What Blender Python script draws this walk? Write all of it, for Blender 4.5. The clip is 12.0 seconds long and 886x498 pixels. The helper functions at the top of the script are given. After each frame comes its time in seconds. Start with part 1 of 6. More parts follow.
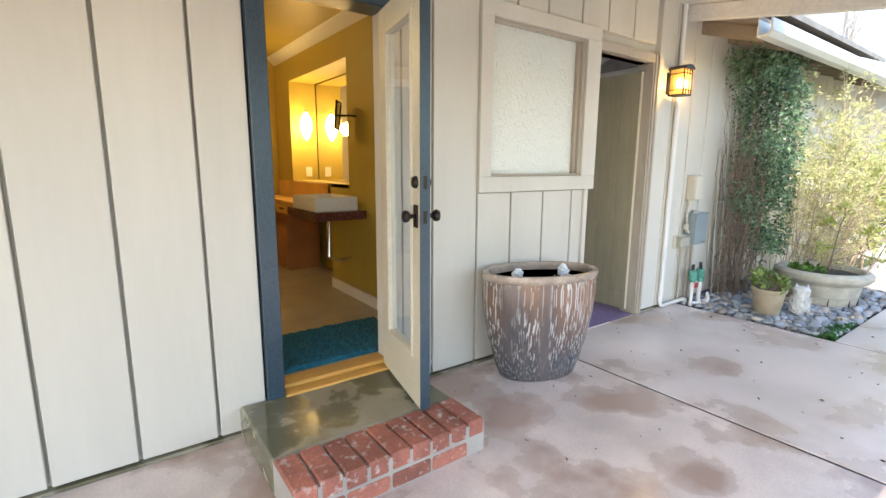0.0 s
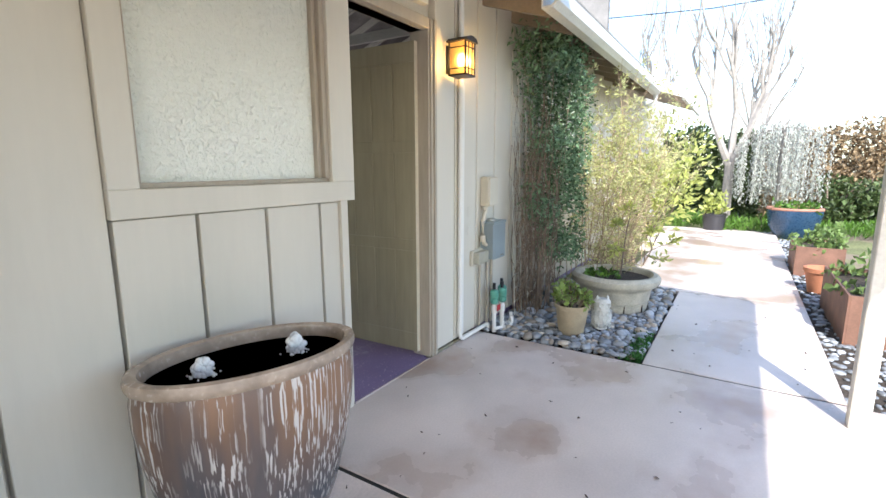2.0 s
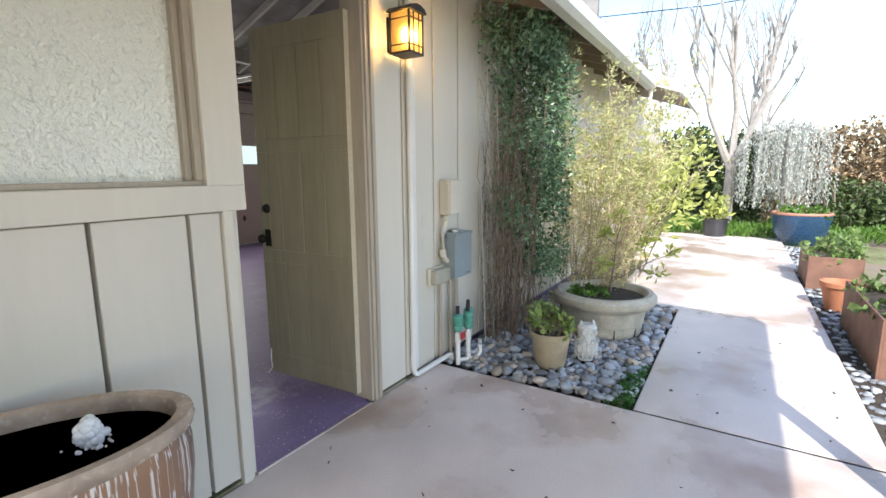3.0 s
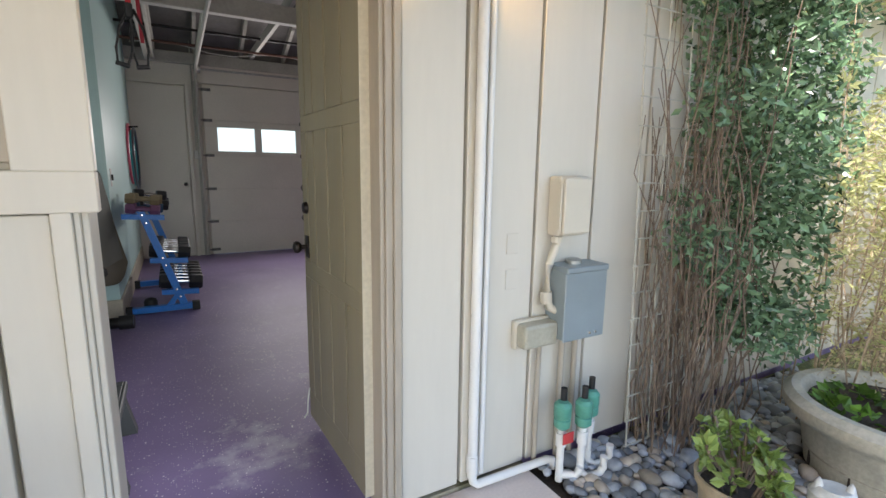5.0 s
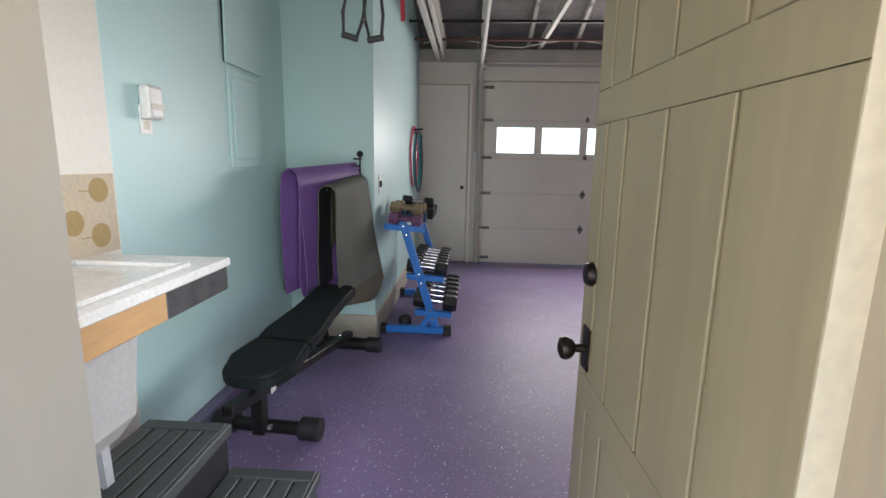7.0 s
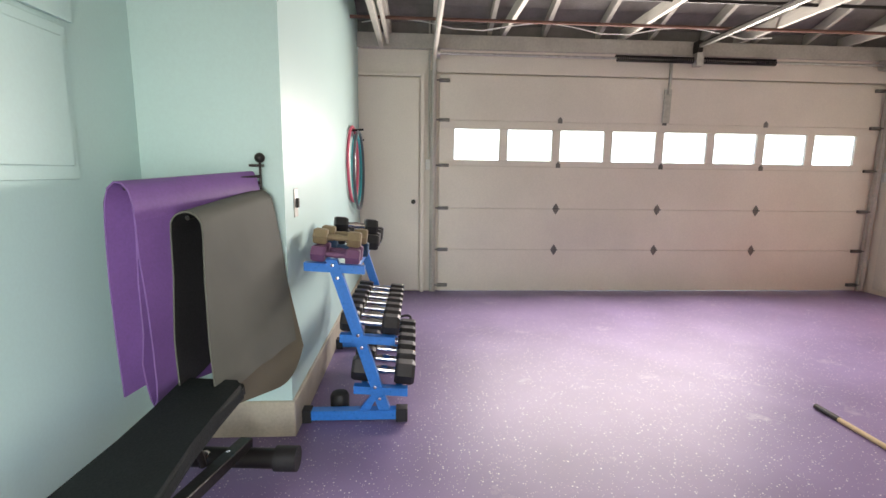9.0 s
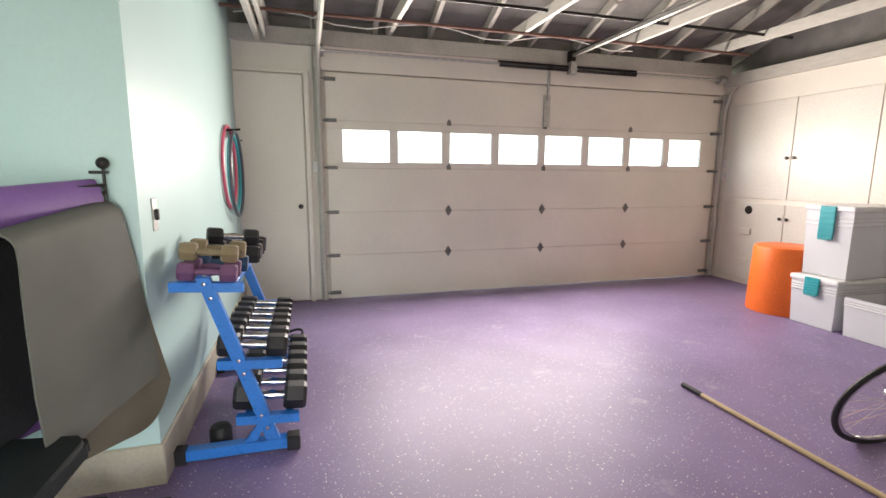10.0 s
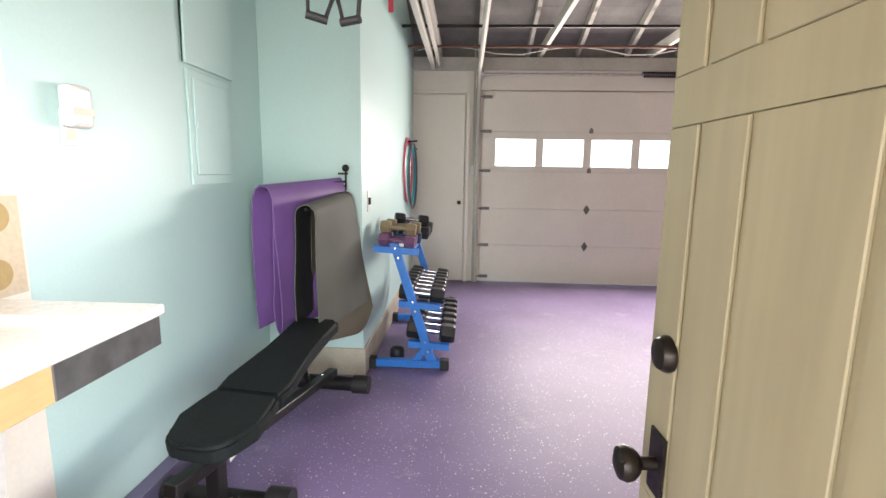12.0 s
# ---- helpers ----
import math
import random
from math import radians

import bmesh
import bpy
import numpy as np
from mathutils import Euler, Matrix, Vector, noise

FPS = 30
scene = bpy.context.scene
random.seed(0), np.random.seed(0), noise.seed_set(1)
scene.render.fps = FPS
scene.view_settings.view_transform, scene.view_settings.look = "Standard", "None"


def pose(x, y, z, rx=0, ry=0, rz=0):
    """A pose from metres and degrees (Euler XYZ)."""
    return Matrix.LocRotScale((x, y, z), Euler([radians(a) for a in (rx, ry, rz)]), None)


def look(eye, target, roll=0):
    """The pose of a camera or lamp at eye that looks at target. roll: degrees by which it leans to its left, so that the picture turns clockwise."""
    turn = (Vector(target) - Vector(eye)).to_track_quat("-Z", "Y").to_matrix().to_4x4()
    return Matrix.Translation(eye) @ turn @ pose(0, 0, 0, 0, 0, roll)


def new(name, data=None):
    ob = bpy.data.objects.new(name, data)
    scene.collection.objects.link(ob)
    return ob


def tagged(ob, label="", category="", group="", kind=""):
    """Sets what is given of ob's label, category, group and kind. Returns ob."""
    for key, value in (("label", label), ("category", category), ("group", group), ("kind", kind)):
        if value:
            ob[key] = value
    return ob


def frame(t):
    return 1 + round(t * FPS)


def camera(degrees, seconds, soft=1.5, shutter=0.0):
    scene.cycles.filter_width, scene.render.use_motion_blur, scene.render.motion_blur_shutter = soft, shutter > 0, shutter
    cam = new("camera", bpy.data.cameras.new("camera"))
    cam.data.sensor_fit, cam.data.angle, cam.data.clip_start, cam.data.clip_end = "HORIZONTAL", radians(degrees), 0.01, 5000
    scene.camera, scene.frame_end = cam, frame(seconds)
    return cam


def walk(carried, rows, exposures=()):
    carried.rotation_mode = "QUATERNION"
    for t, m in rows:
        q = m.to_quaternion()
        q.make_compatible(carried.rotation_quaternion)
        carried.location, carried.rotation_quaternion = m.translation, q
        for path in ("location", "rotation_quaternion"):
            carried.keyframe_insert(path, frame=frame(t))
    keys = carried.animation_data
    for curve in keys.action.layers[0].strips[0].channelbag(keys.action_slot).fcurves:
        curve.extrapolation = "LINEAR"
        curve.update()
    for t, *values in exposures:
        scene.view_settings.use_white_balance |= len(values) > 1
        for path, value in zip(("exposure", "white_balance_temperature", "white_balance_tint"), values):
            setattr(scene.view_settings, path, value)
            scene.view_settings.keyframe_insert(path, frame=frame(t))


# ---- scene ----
cam = camera(86.5, 12.0)
PATH = [
    (0, (0.331, 0.11, 1.398), (1.49, 1.702, 1.049), 0.4),
    (0.5, (0.571, 0.361, 1.399), (1.866, 1.844, 1.044), 0.5),
    (1, (0.818, 0.498, 1.389), (2.298, 1.8, 1.053), -0.1),
    (1.5, (1.178, 0.625, 1.395), (2.782, 1.77, 1.053), 0.2),
    (2, (1.622, 0.695, 1.403), (3.29, 1.744, 1.058), -0.1),
    (2.5, (1.993, 0.752, 1.383), (3.679, 1.774, 1.047), 0.0),
    (2.7, (2.134, 0.758, 1.379), (3.818, 1.785, 1.049), -0.2),
    (4.5, (3.475, 0.897, 1.345), (4.782, 2.372, 1.003), 0.7),
    (5, (3.776, 1.022, 1.347), (4.747, 2.737, 1.006), 0.8),
    (5.5, (4.007, 1.224, 1.369), (4.567, 3.112, 1.016), 1.0),
    (6, (4.138, 1.477, 1.359), (4.275, 3.441, 1.001), 0.0),
    (6.5, (4.046, 1.866, 1.393), (4.008, 3.831, 1.023), 0.7),
    (8.3, (3.998, 2.981, 1.418), (3.837, 4.946, 1.079), 0.9),
    (8.5, (3.99, 3.133, 1.419), (3.875, 5.1, 1.079), 1.1),
    (9, (3.946, 3.392, 1.397), (4.059, 5.362, 1.075), 0.8),
    (9.5, (3.977, 3.462, 1.416), (4.347, 5.401, 1.097), 0.7),
    (10, (3.986, 3.5, 1.421), (4.529, 5.399, 1.104), 0.4),
    (10.5, (3.965, 3.433, 1.411), (4.47, 5.343, 1.1), 0.4),
    (11, (3.973, 3.182, 1.417), (4.232, 5.14, 1.103), 0.7),
    (11.5, (3.964, 2.888, 1.425), (3.97, 4.863, 1.111), 1.1),
    (12, (3.994, 2.604, 1.423), (3.904, 4.577, 1.109), 0.9),
]
walk(cam, [(t, look(eye, target, roll)) for t, eye, target, roll in PATH],
     exposures=[(0, 2.08, 6400, 10), (1.5, 1.95, 6350, 10), (2.0, 1.75, 6300, 10), (2.5, 1.57, 6350, 10), (4.5, 1.65, 6500, 10), (5.5, 2.2, 6500, 14), (6.5, 2.36, 6350, 13),
                (8.3, 3.45, 6900, 12), (9.2, 3.53, 7050, 14), (10.5, 3.53, 7050, 13), (11.5, 3.52, 7150, 17), (12.0, 3.58, 6950, 15)])

# ---- light ----
SUN_EL, SUN_AZ = radians(40), (-0.886, -0.464)
world = bpy.data.worlds.new("sky")
scene.world = world
world.use_nodes = True
wn = world.node_tree.nodes
sky = wn.new("ShaderNodeTexSky")
sky.sky_type, sky.sun_disc = "NISHITA", False
sky.sun_elevation, sky.sun_rotation = SUN_EL, math.atan2(SUN_AZ[0], SUN_AZ[1])
wn["Background"].inputs["Strength"].default_value = 0.15
world.node_tree.links.new(sky.outputs[0], wn["Background"].inputs["Color"])

sun = new("sun", bpy.data.lights.new("sun", "SUN"))
sun.data.energy, sun.data.angle, sun.data.color = 2.6, radians(0.6), (1.0, 0.96, 0.90)
sun.matrix_world = look((0, 0, 20), (0 - SUN_AZ[0] * 20, 0 - SUN_AZ[1] * 20, 20 - 20 * math.tan(SUN_EL)))


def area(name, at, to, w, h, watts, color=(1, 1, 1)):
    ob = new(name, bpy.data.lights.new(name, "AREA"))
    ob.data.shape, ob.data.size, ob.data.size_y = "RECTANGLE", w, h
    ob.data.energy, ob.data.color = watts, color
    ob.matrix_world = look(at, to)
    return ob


def bulb(name, at, watts, color, radius=0.03):
    ob = new(name, bpy.data.lights.new(name, "POINT"))
    ob.data.energy, ob.data.color, ob.data.shadow_soft_size = watts, color, radius
    ob.location = at
    return ob


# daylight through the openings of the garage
panes = area("garage_window_light", (6.4, 8.815, 1.71), (6.4, 3.0, 1.66), 3.7, 0.33, 20, (1.0, 0.95, 0.92))
panes.data.spread = radians(168)
obscure = area("obscure_window_light", (3.0, 2.78, 1.83), (2.72, 6, 1.15), 0.72, 0.8, 0.9, (1.0, 1.0, 1.0))
obscure.data.spread = radians(170)
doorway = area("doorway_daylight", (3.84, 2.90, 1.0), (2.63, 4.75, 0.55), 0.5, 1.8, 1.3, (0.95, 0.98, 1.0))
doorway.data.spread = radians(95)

# ---- materials ----


def material(name, color, rough=0.6, metal=0.0, var=0.12, scale=3.0, fine=60.0, fvar=0.08, bump=0.15, depth=0.002, rand=0.0,
             stain=None, stain_scale=1.2, stain_at=0.58, stretch=(1, 1, 1), spec=0.5, stain_rough=None, coat=0.0, stain_soft=0.06):
    m = bpy.data.materials.new(name)
    m.use_nodes = True
    n, l = m.node_tree.nodes, m.node_tree.links
    b = n["Principled BSDF"]
    geo = n.new("ShaderNodeNewGeometry")
    mp = n.new("ShaderNodeMapping")
    mp.inputs["Scale"].default_value = stretch
    l.new(geo.outputs["Position"], mp.inputs["Vector"])

    def noise_tex(s, detail=4.0):
        t = n.new("ShaderNodeTexNoise")
        t.inputs["Scale"].default_value, t.inputs["Detail"].default_value = s, detail
        l.new(mp.outputs[0], t.inputs["Vector"])
        return t.outputs["Fac"]

    def ramp(x, a, c, lo=0.3, hi=0.7):
        r = n.new("ShaderNodeMapRange")
        r.inputs["From Min"].default_value, r.inputs["From Max"].default_value = lo, hi
        r.inputs["To Min"].default_value, r.inputs["To Max"].default_value = a, c
        l.new(x, r.inputs["Value"])
        return r.outputs[0]

    def times(x, y):
        t = n.new("ShaderNodeMath")
        t.operation = "MULTIPLY"
        l.new(x, t.inputs[0])
        l.new(y, t.inputs[1])
        return t.outputs[0]

    big, small = noise_tex(scale), noise_tex(fine, 3.0)
    k = times(ramp(big, 1 - var, 1 + var), ramp(small, 1 - fvar, 1 + fvar))
    if rand:
        info = n.new("ShaderNodeObjectInfo")
        k = times(k, ramp(info.outputs["Random"], 1 - rand, 1 + rand, 0, 1))
    hsv = n.new("ShaderNodeHueSaturation")
    hsv.inputs["Color"].default_value = (*color, 1)
    l.new(k, hsv.inputs["Value"])
    out = hsv.outputs[0]
    if stain:
        st = noise_tex(stain_scale, 6.0)
        mask = ramp(st, 0.0, 1.0, stain_at, stain_at + stain_soft)
        mix = n.new("ShaderNodeMix")
        mix.data_type = "RGBA"
        mix.inputs["B"].default_value = (*stain, 1)
        l.new(mask, mix.inputs["Factor"])
        l.new(out, mix.inputs["A"])
        out = mix.outputs["Result"]
        if stain_rough is not None:
            l.new(ramp(mask, rough, stain_rough, 0, 1), b.inputs["Roughness"])
    l.new(out, b.inputs["Base Color"])
    if stain_rough is None:
        l.new(ramp(small, max(rough - 0.08, 0.02), min(rough + 0.08, 1)), b.inputs["Roughness"])
    b.inputs["Metallic"].default_value = metal
    b.inputs["Specular IOR Level"].default_value = spec
    b.inputs["Coat Weight"].default_value = coat
    if bump:
        bp = n.new("ShaderNodeBump")
        bp.inputs["Strength"].default_value, bp.inputs["Distance"].default_value = bump, depth
        l.new(small, bp.inputs["Height"])
        l.new(bp.outputs[0], b.inputs["Normal"])
    return m


def glowing(name, color, strength):
    m = bpy.data.materials.new(name)
    m.use_nodes = True
    b = m.node_tree.nodes["Principled BSDF"]
    b.inputs["Base Color"].default_value = (*color, 1)
    b.inputs["Emission Color"].default_value = (*color, 1)
    b.inputs["Emission Strength"].default_value = strength
    return m


def glass(name, color=(1, 1, 1), rough=0.02, bump_scale=0.0, thin=0.9):
    m = bpy.data.materials.new(name)
    m.use_nodes = True
    n, l = m.node_tree.nodes, m.node_tree.links
    b = n["Principled BSDF"]
    b.inputs["Base Color"].default_value = (*color, 1)
    b.inputs["Roughness"].default_value = rough
    b.inputs["Transmission Weight"].default_value = thin
    b.inputs["IOR"].default_value = 1.45
    if bump_scale:
        geo = n.new("ShaderNodeNewGeometry")
        v = n.new("ShaderNodeTexNoise")
        v.inputs["Scale"].default_value, v.inputs["Detail"].default_value = bump_scale, 2.0
        l.new(geo.outputs["Position"], v.inputs["Vector"])
        bp = n.new("ShaderNodeBump")
        bp.inputs["Strength"].default_value, bp.inputs["Distance"].default_value = 1.0, 0.02
        l.new(v.outputs["Fac"], bp.inputs["Height"])
        l.new(bp.outputs[0], b.inputs["Normal"])
    return m


SIDING = material("cream_siding_paint", (0.60, 0.563, 0.485), 0.5, var=0.05, fine=45, fvar=0.015, bump=0.12, rand=0.03, stretch=(1, 1, 0.12))
CASING = material("taupe_casing_paint", (0.40, 0.35, 0.28), 0.5, var=0.07, fine=40, stretch=(1, 1, 0.15))
BLUE_TRIM = material("slate_blue_paint", (0.032, 0.056, 0.078), 0.3, var=0.04, fine=300, fvar=0.02, bump=0.02)
DOOR_CREAM = material("cream_door_paint", (0.60, 0.55, 0.43), 0.4, var=0.05, fine=50)
PLANK_PAINT = material("khaki_plank_paint", (0.31, 0.275, 0.185), 0.45, var=0.1, fine=35, stretch=(1, 1, 0.1))
CONCRETE = material("pinkish_concrete", (0.68, 0.60, 0.555), 0.36, var=0.16, scale=1.3, fine=90, fvar=0.05, bump=0.08, depth=0.001,
                    stain=(0.44, 0.33, 0.265), stain_scale=1.1, stain_at=0.495, stain_rough=0.13, stain_soft=0.16)
WORN_SLAB = material("brownish_worn_concrete", (0.68, 0.585, 0.53), 0.34, var=0.2, scale=2.2, fine=70, fvar=0.07, bump=0.1, depth=0.001,
                     stain=(0.44, 0.325, 0.265), stain_scale=1.7, stain_at=0.465, stain_rough=0.12, stain_soft=0.13)
STEP_CONCRETE = material("greenish_step_concrete", (0.30, 0.275, 0.195), 0.42, var=0.18, scale=4, fine=80,
                         stain=(0.15, 0.14, 0.085), stain_scale=3.2, stain_at=0.47, stain_rough=0.12, stain_soft=0.1)
BRICK = material("worn_red_brick", (0.33, 0.12, 0.08), 0.8, var=0.25, scale=9, fine=120, fvar=0.2, bump=0.4, rand=0.25,
                 stain=(0.55, 0.47, 0.42), stain_scale=24, stain_at=0.56, stain_soft=0.16)
MORTAR = material("grey_mortar", (0.36, 0.33, 0.29), 0.9, var=0.15, fine=150, bump=0.4)
SOIL = material("dark_soil", (0.05, 0.038, 0.028), 0.95, var=0.4, scale=12, fine=90, fvar=0.4, bump=0.8, depth=0.01)
GARDEN = material("garden_ground", (0.16, 0.17, 0.07), 0.95, var=0.4, scale=1.5, fine=40, fvar=0.4, bump=0.8, depth=0.02,
                  stain=(0.22, 0.17, 0.12), stain_scale=0.6, stain_at=0.52)
TURQ = material("turquoise_wall_paint", (0.50, 0.70, 0.68), 0.45, var=0.03, scale=1.2, fine=70, fvar=0.02, bump=0.08)
WHITEWALL = material("off_white_wall_paint", (0.80, 0.755, 0.67), 0.5, var=0.05, scale=1.5, fine=60, fvar=0.03, bump=0.1)
PLINTH = material("putty_plinth_paint", (0.46, 0.42, 0.33), 0.55, var=0.12, scale=6, fine=60)
RAFTER = material("whitewashed_timber", (0.52, 0.50, 0.45), 0.7, var=0.12, fine=40, stretch=(1, 0.2, 1))
SHEATH = material("grey_roof_boards", (0.22, 0.21, 0.20), 0.8, var=0.2, scale=4, fine=40, rand=0.1)
STEEL = material("galvanised_steel", (0.5, 0.5, 0.48), 0.4, 0.9, var=0.15, scale=20, fine=120)
DARK_STEEL = material("dull_dark_steel", (0.2, 0.2, 0.19), 0.5, 0.8, var=0.2, scale=20, fine=120)
CHROME = material("chrome", (0.75, 0.75, 0.75), 0.16, 1.0, var=0.03, bump=0)
BLACK_METAL = material("black_iron", (0.018, 0.016, 0.015), 0.4, 0.4, var=0.15, bump=0.05)
BRONZE = material("oil_rubbed_bronze", (0.035, 0.028, 0.024), 0.35, 0.7, var=0.2, bump=0.03)
BLACK_RUBBER = material("black_rubber", (0.015, 0.015, 0.016), 0.6, var=0.2, fine=120)
BLUE_STEEL = material("bright_blue_powder_coat", (0.02, 0.19, 0.62), 0.35, var=0.06, bump=0.05)
WHITE_PLASTIC = material("white_plastic", (0.72, 0.71, 0.68), 0.4, var=0.04, bump=0.04)
PVC = material("white_pvc", (0.74, 0.73, 0.70), 0.35, var=0.03, fvar=0.01, bump=0)
WATER = material("dark_water", (0.012, 0.012, 0.011), 0.06, var=0.2, scale=14, fine=30, bump=0.5, depth=0.01)
FOAM = material("white_water_foam", (0.8, 0.82, 0.84), 0.12, var=0.1, fine=120, bump=0.3)
FOAM.node_tree.nodes["Principled BSDF"].inputs["Transmission Weight"].default_value = 0.1
MAPLE = material("honey_wood", (0.60, 0.34, 0.085), 0.4, var=0.15, scale=5, fine=60, stretch=(0.2, 1, 1))


# ---- building helpers ----
def part(name, bm, mat, parent=None, label="", smooth=False):
    me = bpy.data.meshes.new(name)
    bmesh.ops.recalc_face_normals(bm, faces=bm.faces)
    bm.to_mesh(me)
    bm.free()
    me.materials.append(mat)
    if smooth:
        for p in me.polygons:
            p.use_smooth = True
        me.set_sharp_from_angle(angle=radians(40))
    ob = new(name, me)
    ob.parent = parent
    if label:
        ob["label"] = label
    return ob


def thing(name, at, label, category, group="", kind="", rz=0.0):
    ob = new(name)
    ob.empty_display_size = 0.1
    ob.matrix_world = pose(*at, 0, 0, rz)
    return tagged(ob, label, category, group, kind)


def box(x0, y0, z0, x1, y1, z1, bevel=0.0, bm=None, m=None, segs=1):
    own = bmesh.new()
    bmesh.ops.create_cube(own, size=1.0)
    for v in own.verts:
        v.co = Vector((x0 + (v.co.x + 0.5) * (x1 - x0), y0 + (v.co.y + 0.5) * (y1 - y0), z0 + (v.co.z + 0.5) * (z1 - z0)))
    if bevel:
        bmesh.ops.bevel(own, geom=own.edges[:], offset=bevel, segments=segs, affect="EDGES", profile=0.5)
    if m is not None:
        own.transform(m)
    return merged(own, bm)


def merged(own, bm):
    if bm is None:
        return own
    me = bpy.data.meshes.new("tmp")
    own.to_mesh(me)
    own.free()
    bm.from_mesh(me)
    bpy.data.meshes.remove(me)
    return bm


def lathe(profile, segs=32, sx=1.0, sy=1.0, bm=None, m=None, lobes=0, lobe=0.0, caps=True):
    own = bmesh.new()
    rings = []
    for r, z in profile:
        ring = []
        for i in range(segs):
            a = 2 * math.pi * i / segs
            k = r * (1 + lobe * math.cos(lobes * a))
            ring.append(own.verts.new((k * sx * math.cos(a), k * sy * math.sin(a), z)))
        rings.append(ring)
    for a, b in zip(rings, rings[1:]):
        for i in range(segs):
            j = (i + 1) % segs
            own.faces.new((a[i], a[j], b[j], b[i]))
    if caps and profile[0][0] > 1e-4:
        own.faces.new(rings[0][::-1])
    if caps and profile[-1][0] > 1e-4:
        own.faces.new(rings[-1])
    bmesh.ops.remove_doubles(own, verts=own.verts, dist=1e-5)
    if m is not None:
        own.transform(m)
    return merged(own, bm)


def tube(pts, r, segs=10, bm=None, taper=None, caps=True):
    own = bmesh.new()
    pts = [Vector(p) for p in pts]
    rings = []
    up = Vector((0, 0, 1))
    for i, p in enumerate(pts):
        d = (pts[min(i + 1, len(pts) - 1)] - pts[max(i - 1, 0)]).normalized()
        a = d.cross(up)
        if a.length < 0.05:
            a = d.cross(Vector((0, 1, 0)))
        a.normalize()
        b = d.cross(a).normalized()
        k = r if taper is None else r + (taper - r) * i / (len(pts) - 1)
        rings.append([own.verts.new(p + a * k * math.cos(2 * math.pi * j / segs) + b * k * math.sin(2 * math.pi * j / segs)) for j in range(segs)])
    for a, b in zip(rings, rings[1:]):
        for i in range(segs):
            j = (i + 1) % segs
            own.faces.new((a[i], a[j], b[j], b[i]))
    if caps:
        own.faces.new(rings[0][::-1])
        own.faces.new(rings[-1])
    return merged(own, bm)


def rod(a, b, r, segs=12, bm=None):
    return tube([a, b], r, segs, bm)


def torus(R, r, segs=40, sides=10, bm=None, m=None):
    own = bmesh.new()
    rings = []
    for i in range(segs):
        a = 2 * math.pi * i / segs
        rings.append([own.verts.new(((R + r * math.cos(2 * math.pi * j / sides)) * math.cos(a), (R + r * math.cos(2 * math.pi * j / sides)) * math.sin(a),
                                     r * math.sin(2 * math.pi * j / sides))) for j in range(sides)])
    for i in range(segs):
        a, b = rings[i], rings[(i + 1) % segs]
        for j in range(sides):
            k = (j + 1) % sides
            own.faces.new((a[j], a[k], b[k], b[j]))
    if m is not None:
        own.transform(m)
    return merged(own, bm)


def extruded(outline, d0, d1, axis="y", bm=None, m=None):
    """A flat outline drawn in two axes and given depth along the third."""
    own = bmesh.new()
    put = {"y": lambda a, b, d: (a, d, b), "x": lambda a, b, d: (d, a, b), "z": lambda a, b, d: (a, b, d)}[axis]
    f = [own.verts.new(put(a, b, d0)) for a, b in outline]
    g = [own.verts.new(put(a, b, d1)) for a, b in outline]
    own.faces.new(f)
    own.faces.new(g[::-1])
    for i in range(len(f)):
        j = (i + 1) % len(f)
        own.faces.new((f[i], g[i], g[j], f[j]))
    if m is not None:
        own.transform(m)
    return merged(own, bm)


def alike(name, mesh_ob, parent, m):
    """Another piece on the same mesh data."""
    ob = new(name, mesh_ob.data)
    ob.parent = parent
    ob.matrix_basis = m
    return ob


# ---- the setting: ground and paving ----
ground = tagged(part("ground", box(-120, -120, -0.6, 140, 120, -0.06), GARDEN), "mixed garden soil and low green growth reaching far off", "ground", kind="structure")

pavement = thing("pavement", (0, 0, 0), "pinkish grey concrete patio slabs with damp stains and open joints", "pavement", kind="structure")
# first two slabs run on unseen to y=-4, added for more sunlit bounce
for x0, y0, x1, y1 in ((-6.0, -4.0, 3.06, 2.545), (3.08, -4.0, 5.085, 2.545), (5.105, 0.04, 7.45, 1.19), (7.46, 0.04, 10.4, 1.9), (10.41, 0.0, 13.9, 2.3)):
    part("slab", box(x0, y0, -0.12, x1, y1, 0.0, 0.006), WORN_SLAB if x0 < 0 else CONCRETE, pavement)
part("border_soil", box(5.11, -0.75, -0.16, 13.0, 0.038, -0.04), SOIL, pavement, "dark border soil")
for x0, y0, x1, y1 in ((3.061, -3.9, 3.079, 2.54), (5.086, 0.04, 5.104, 1.19)):
    part("expansion_joint", box(x0, y0, -0.13, x1, y1, -0.004), BLACK_RUBBER, pavement, "black expansion strip")
for x0, x1 in ((-6.0, 3.06), (3.08, 3.57), (4.40, 5.085)):
    part("foot_strip", box(x0, 2.546, -0.12, x1, 2.598, 0.012, 0.003), STEP_CONCRETE, pavement)

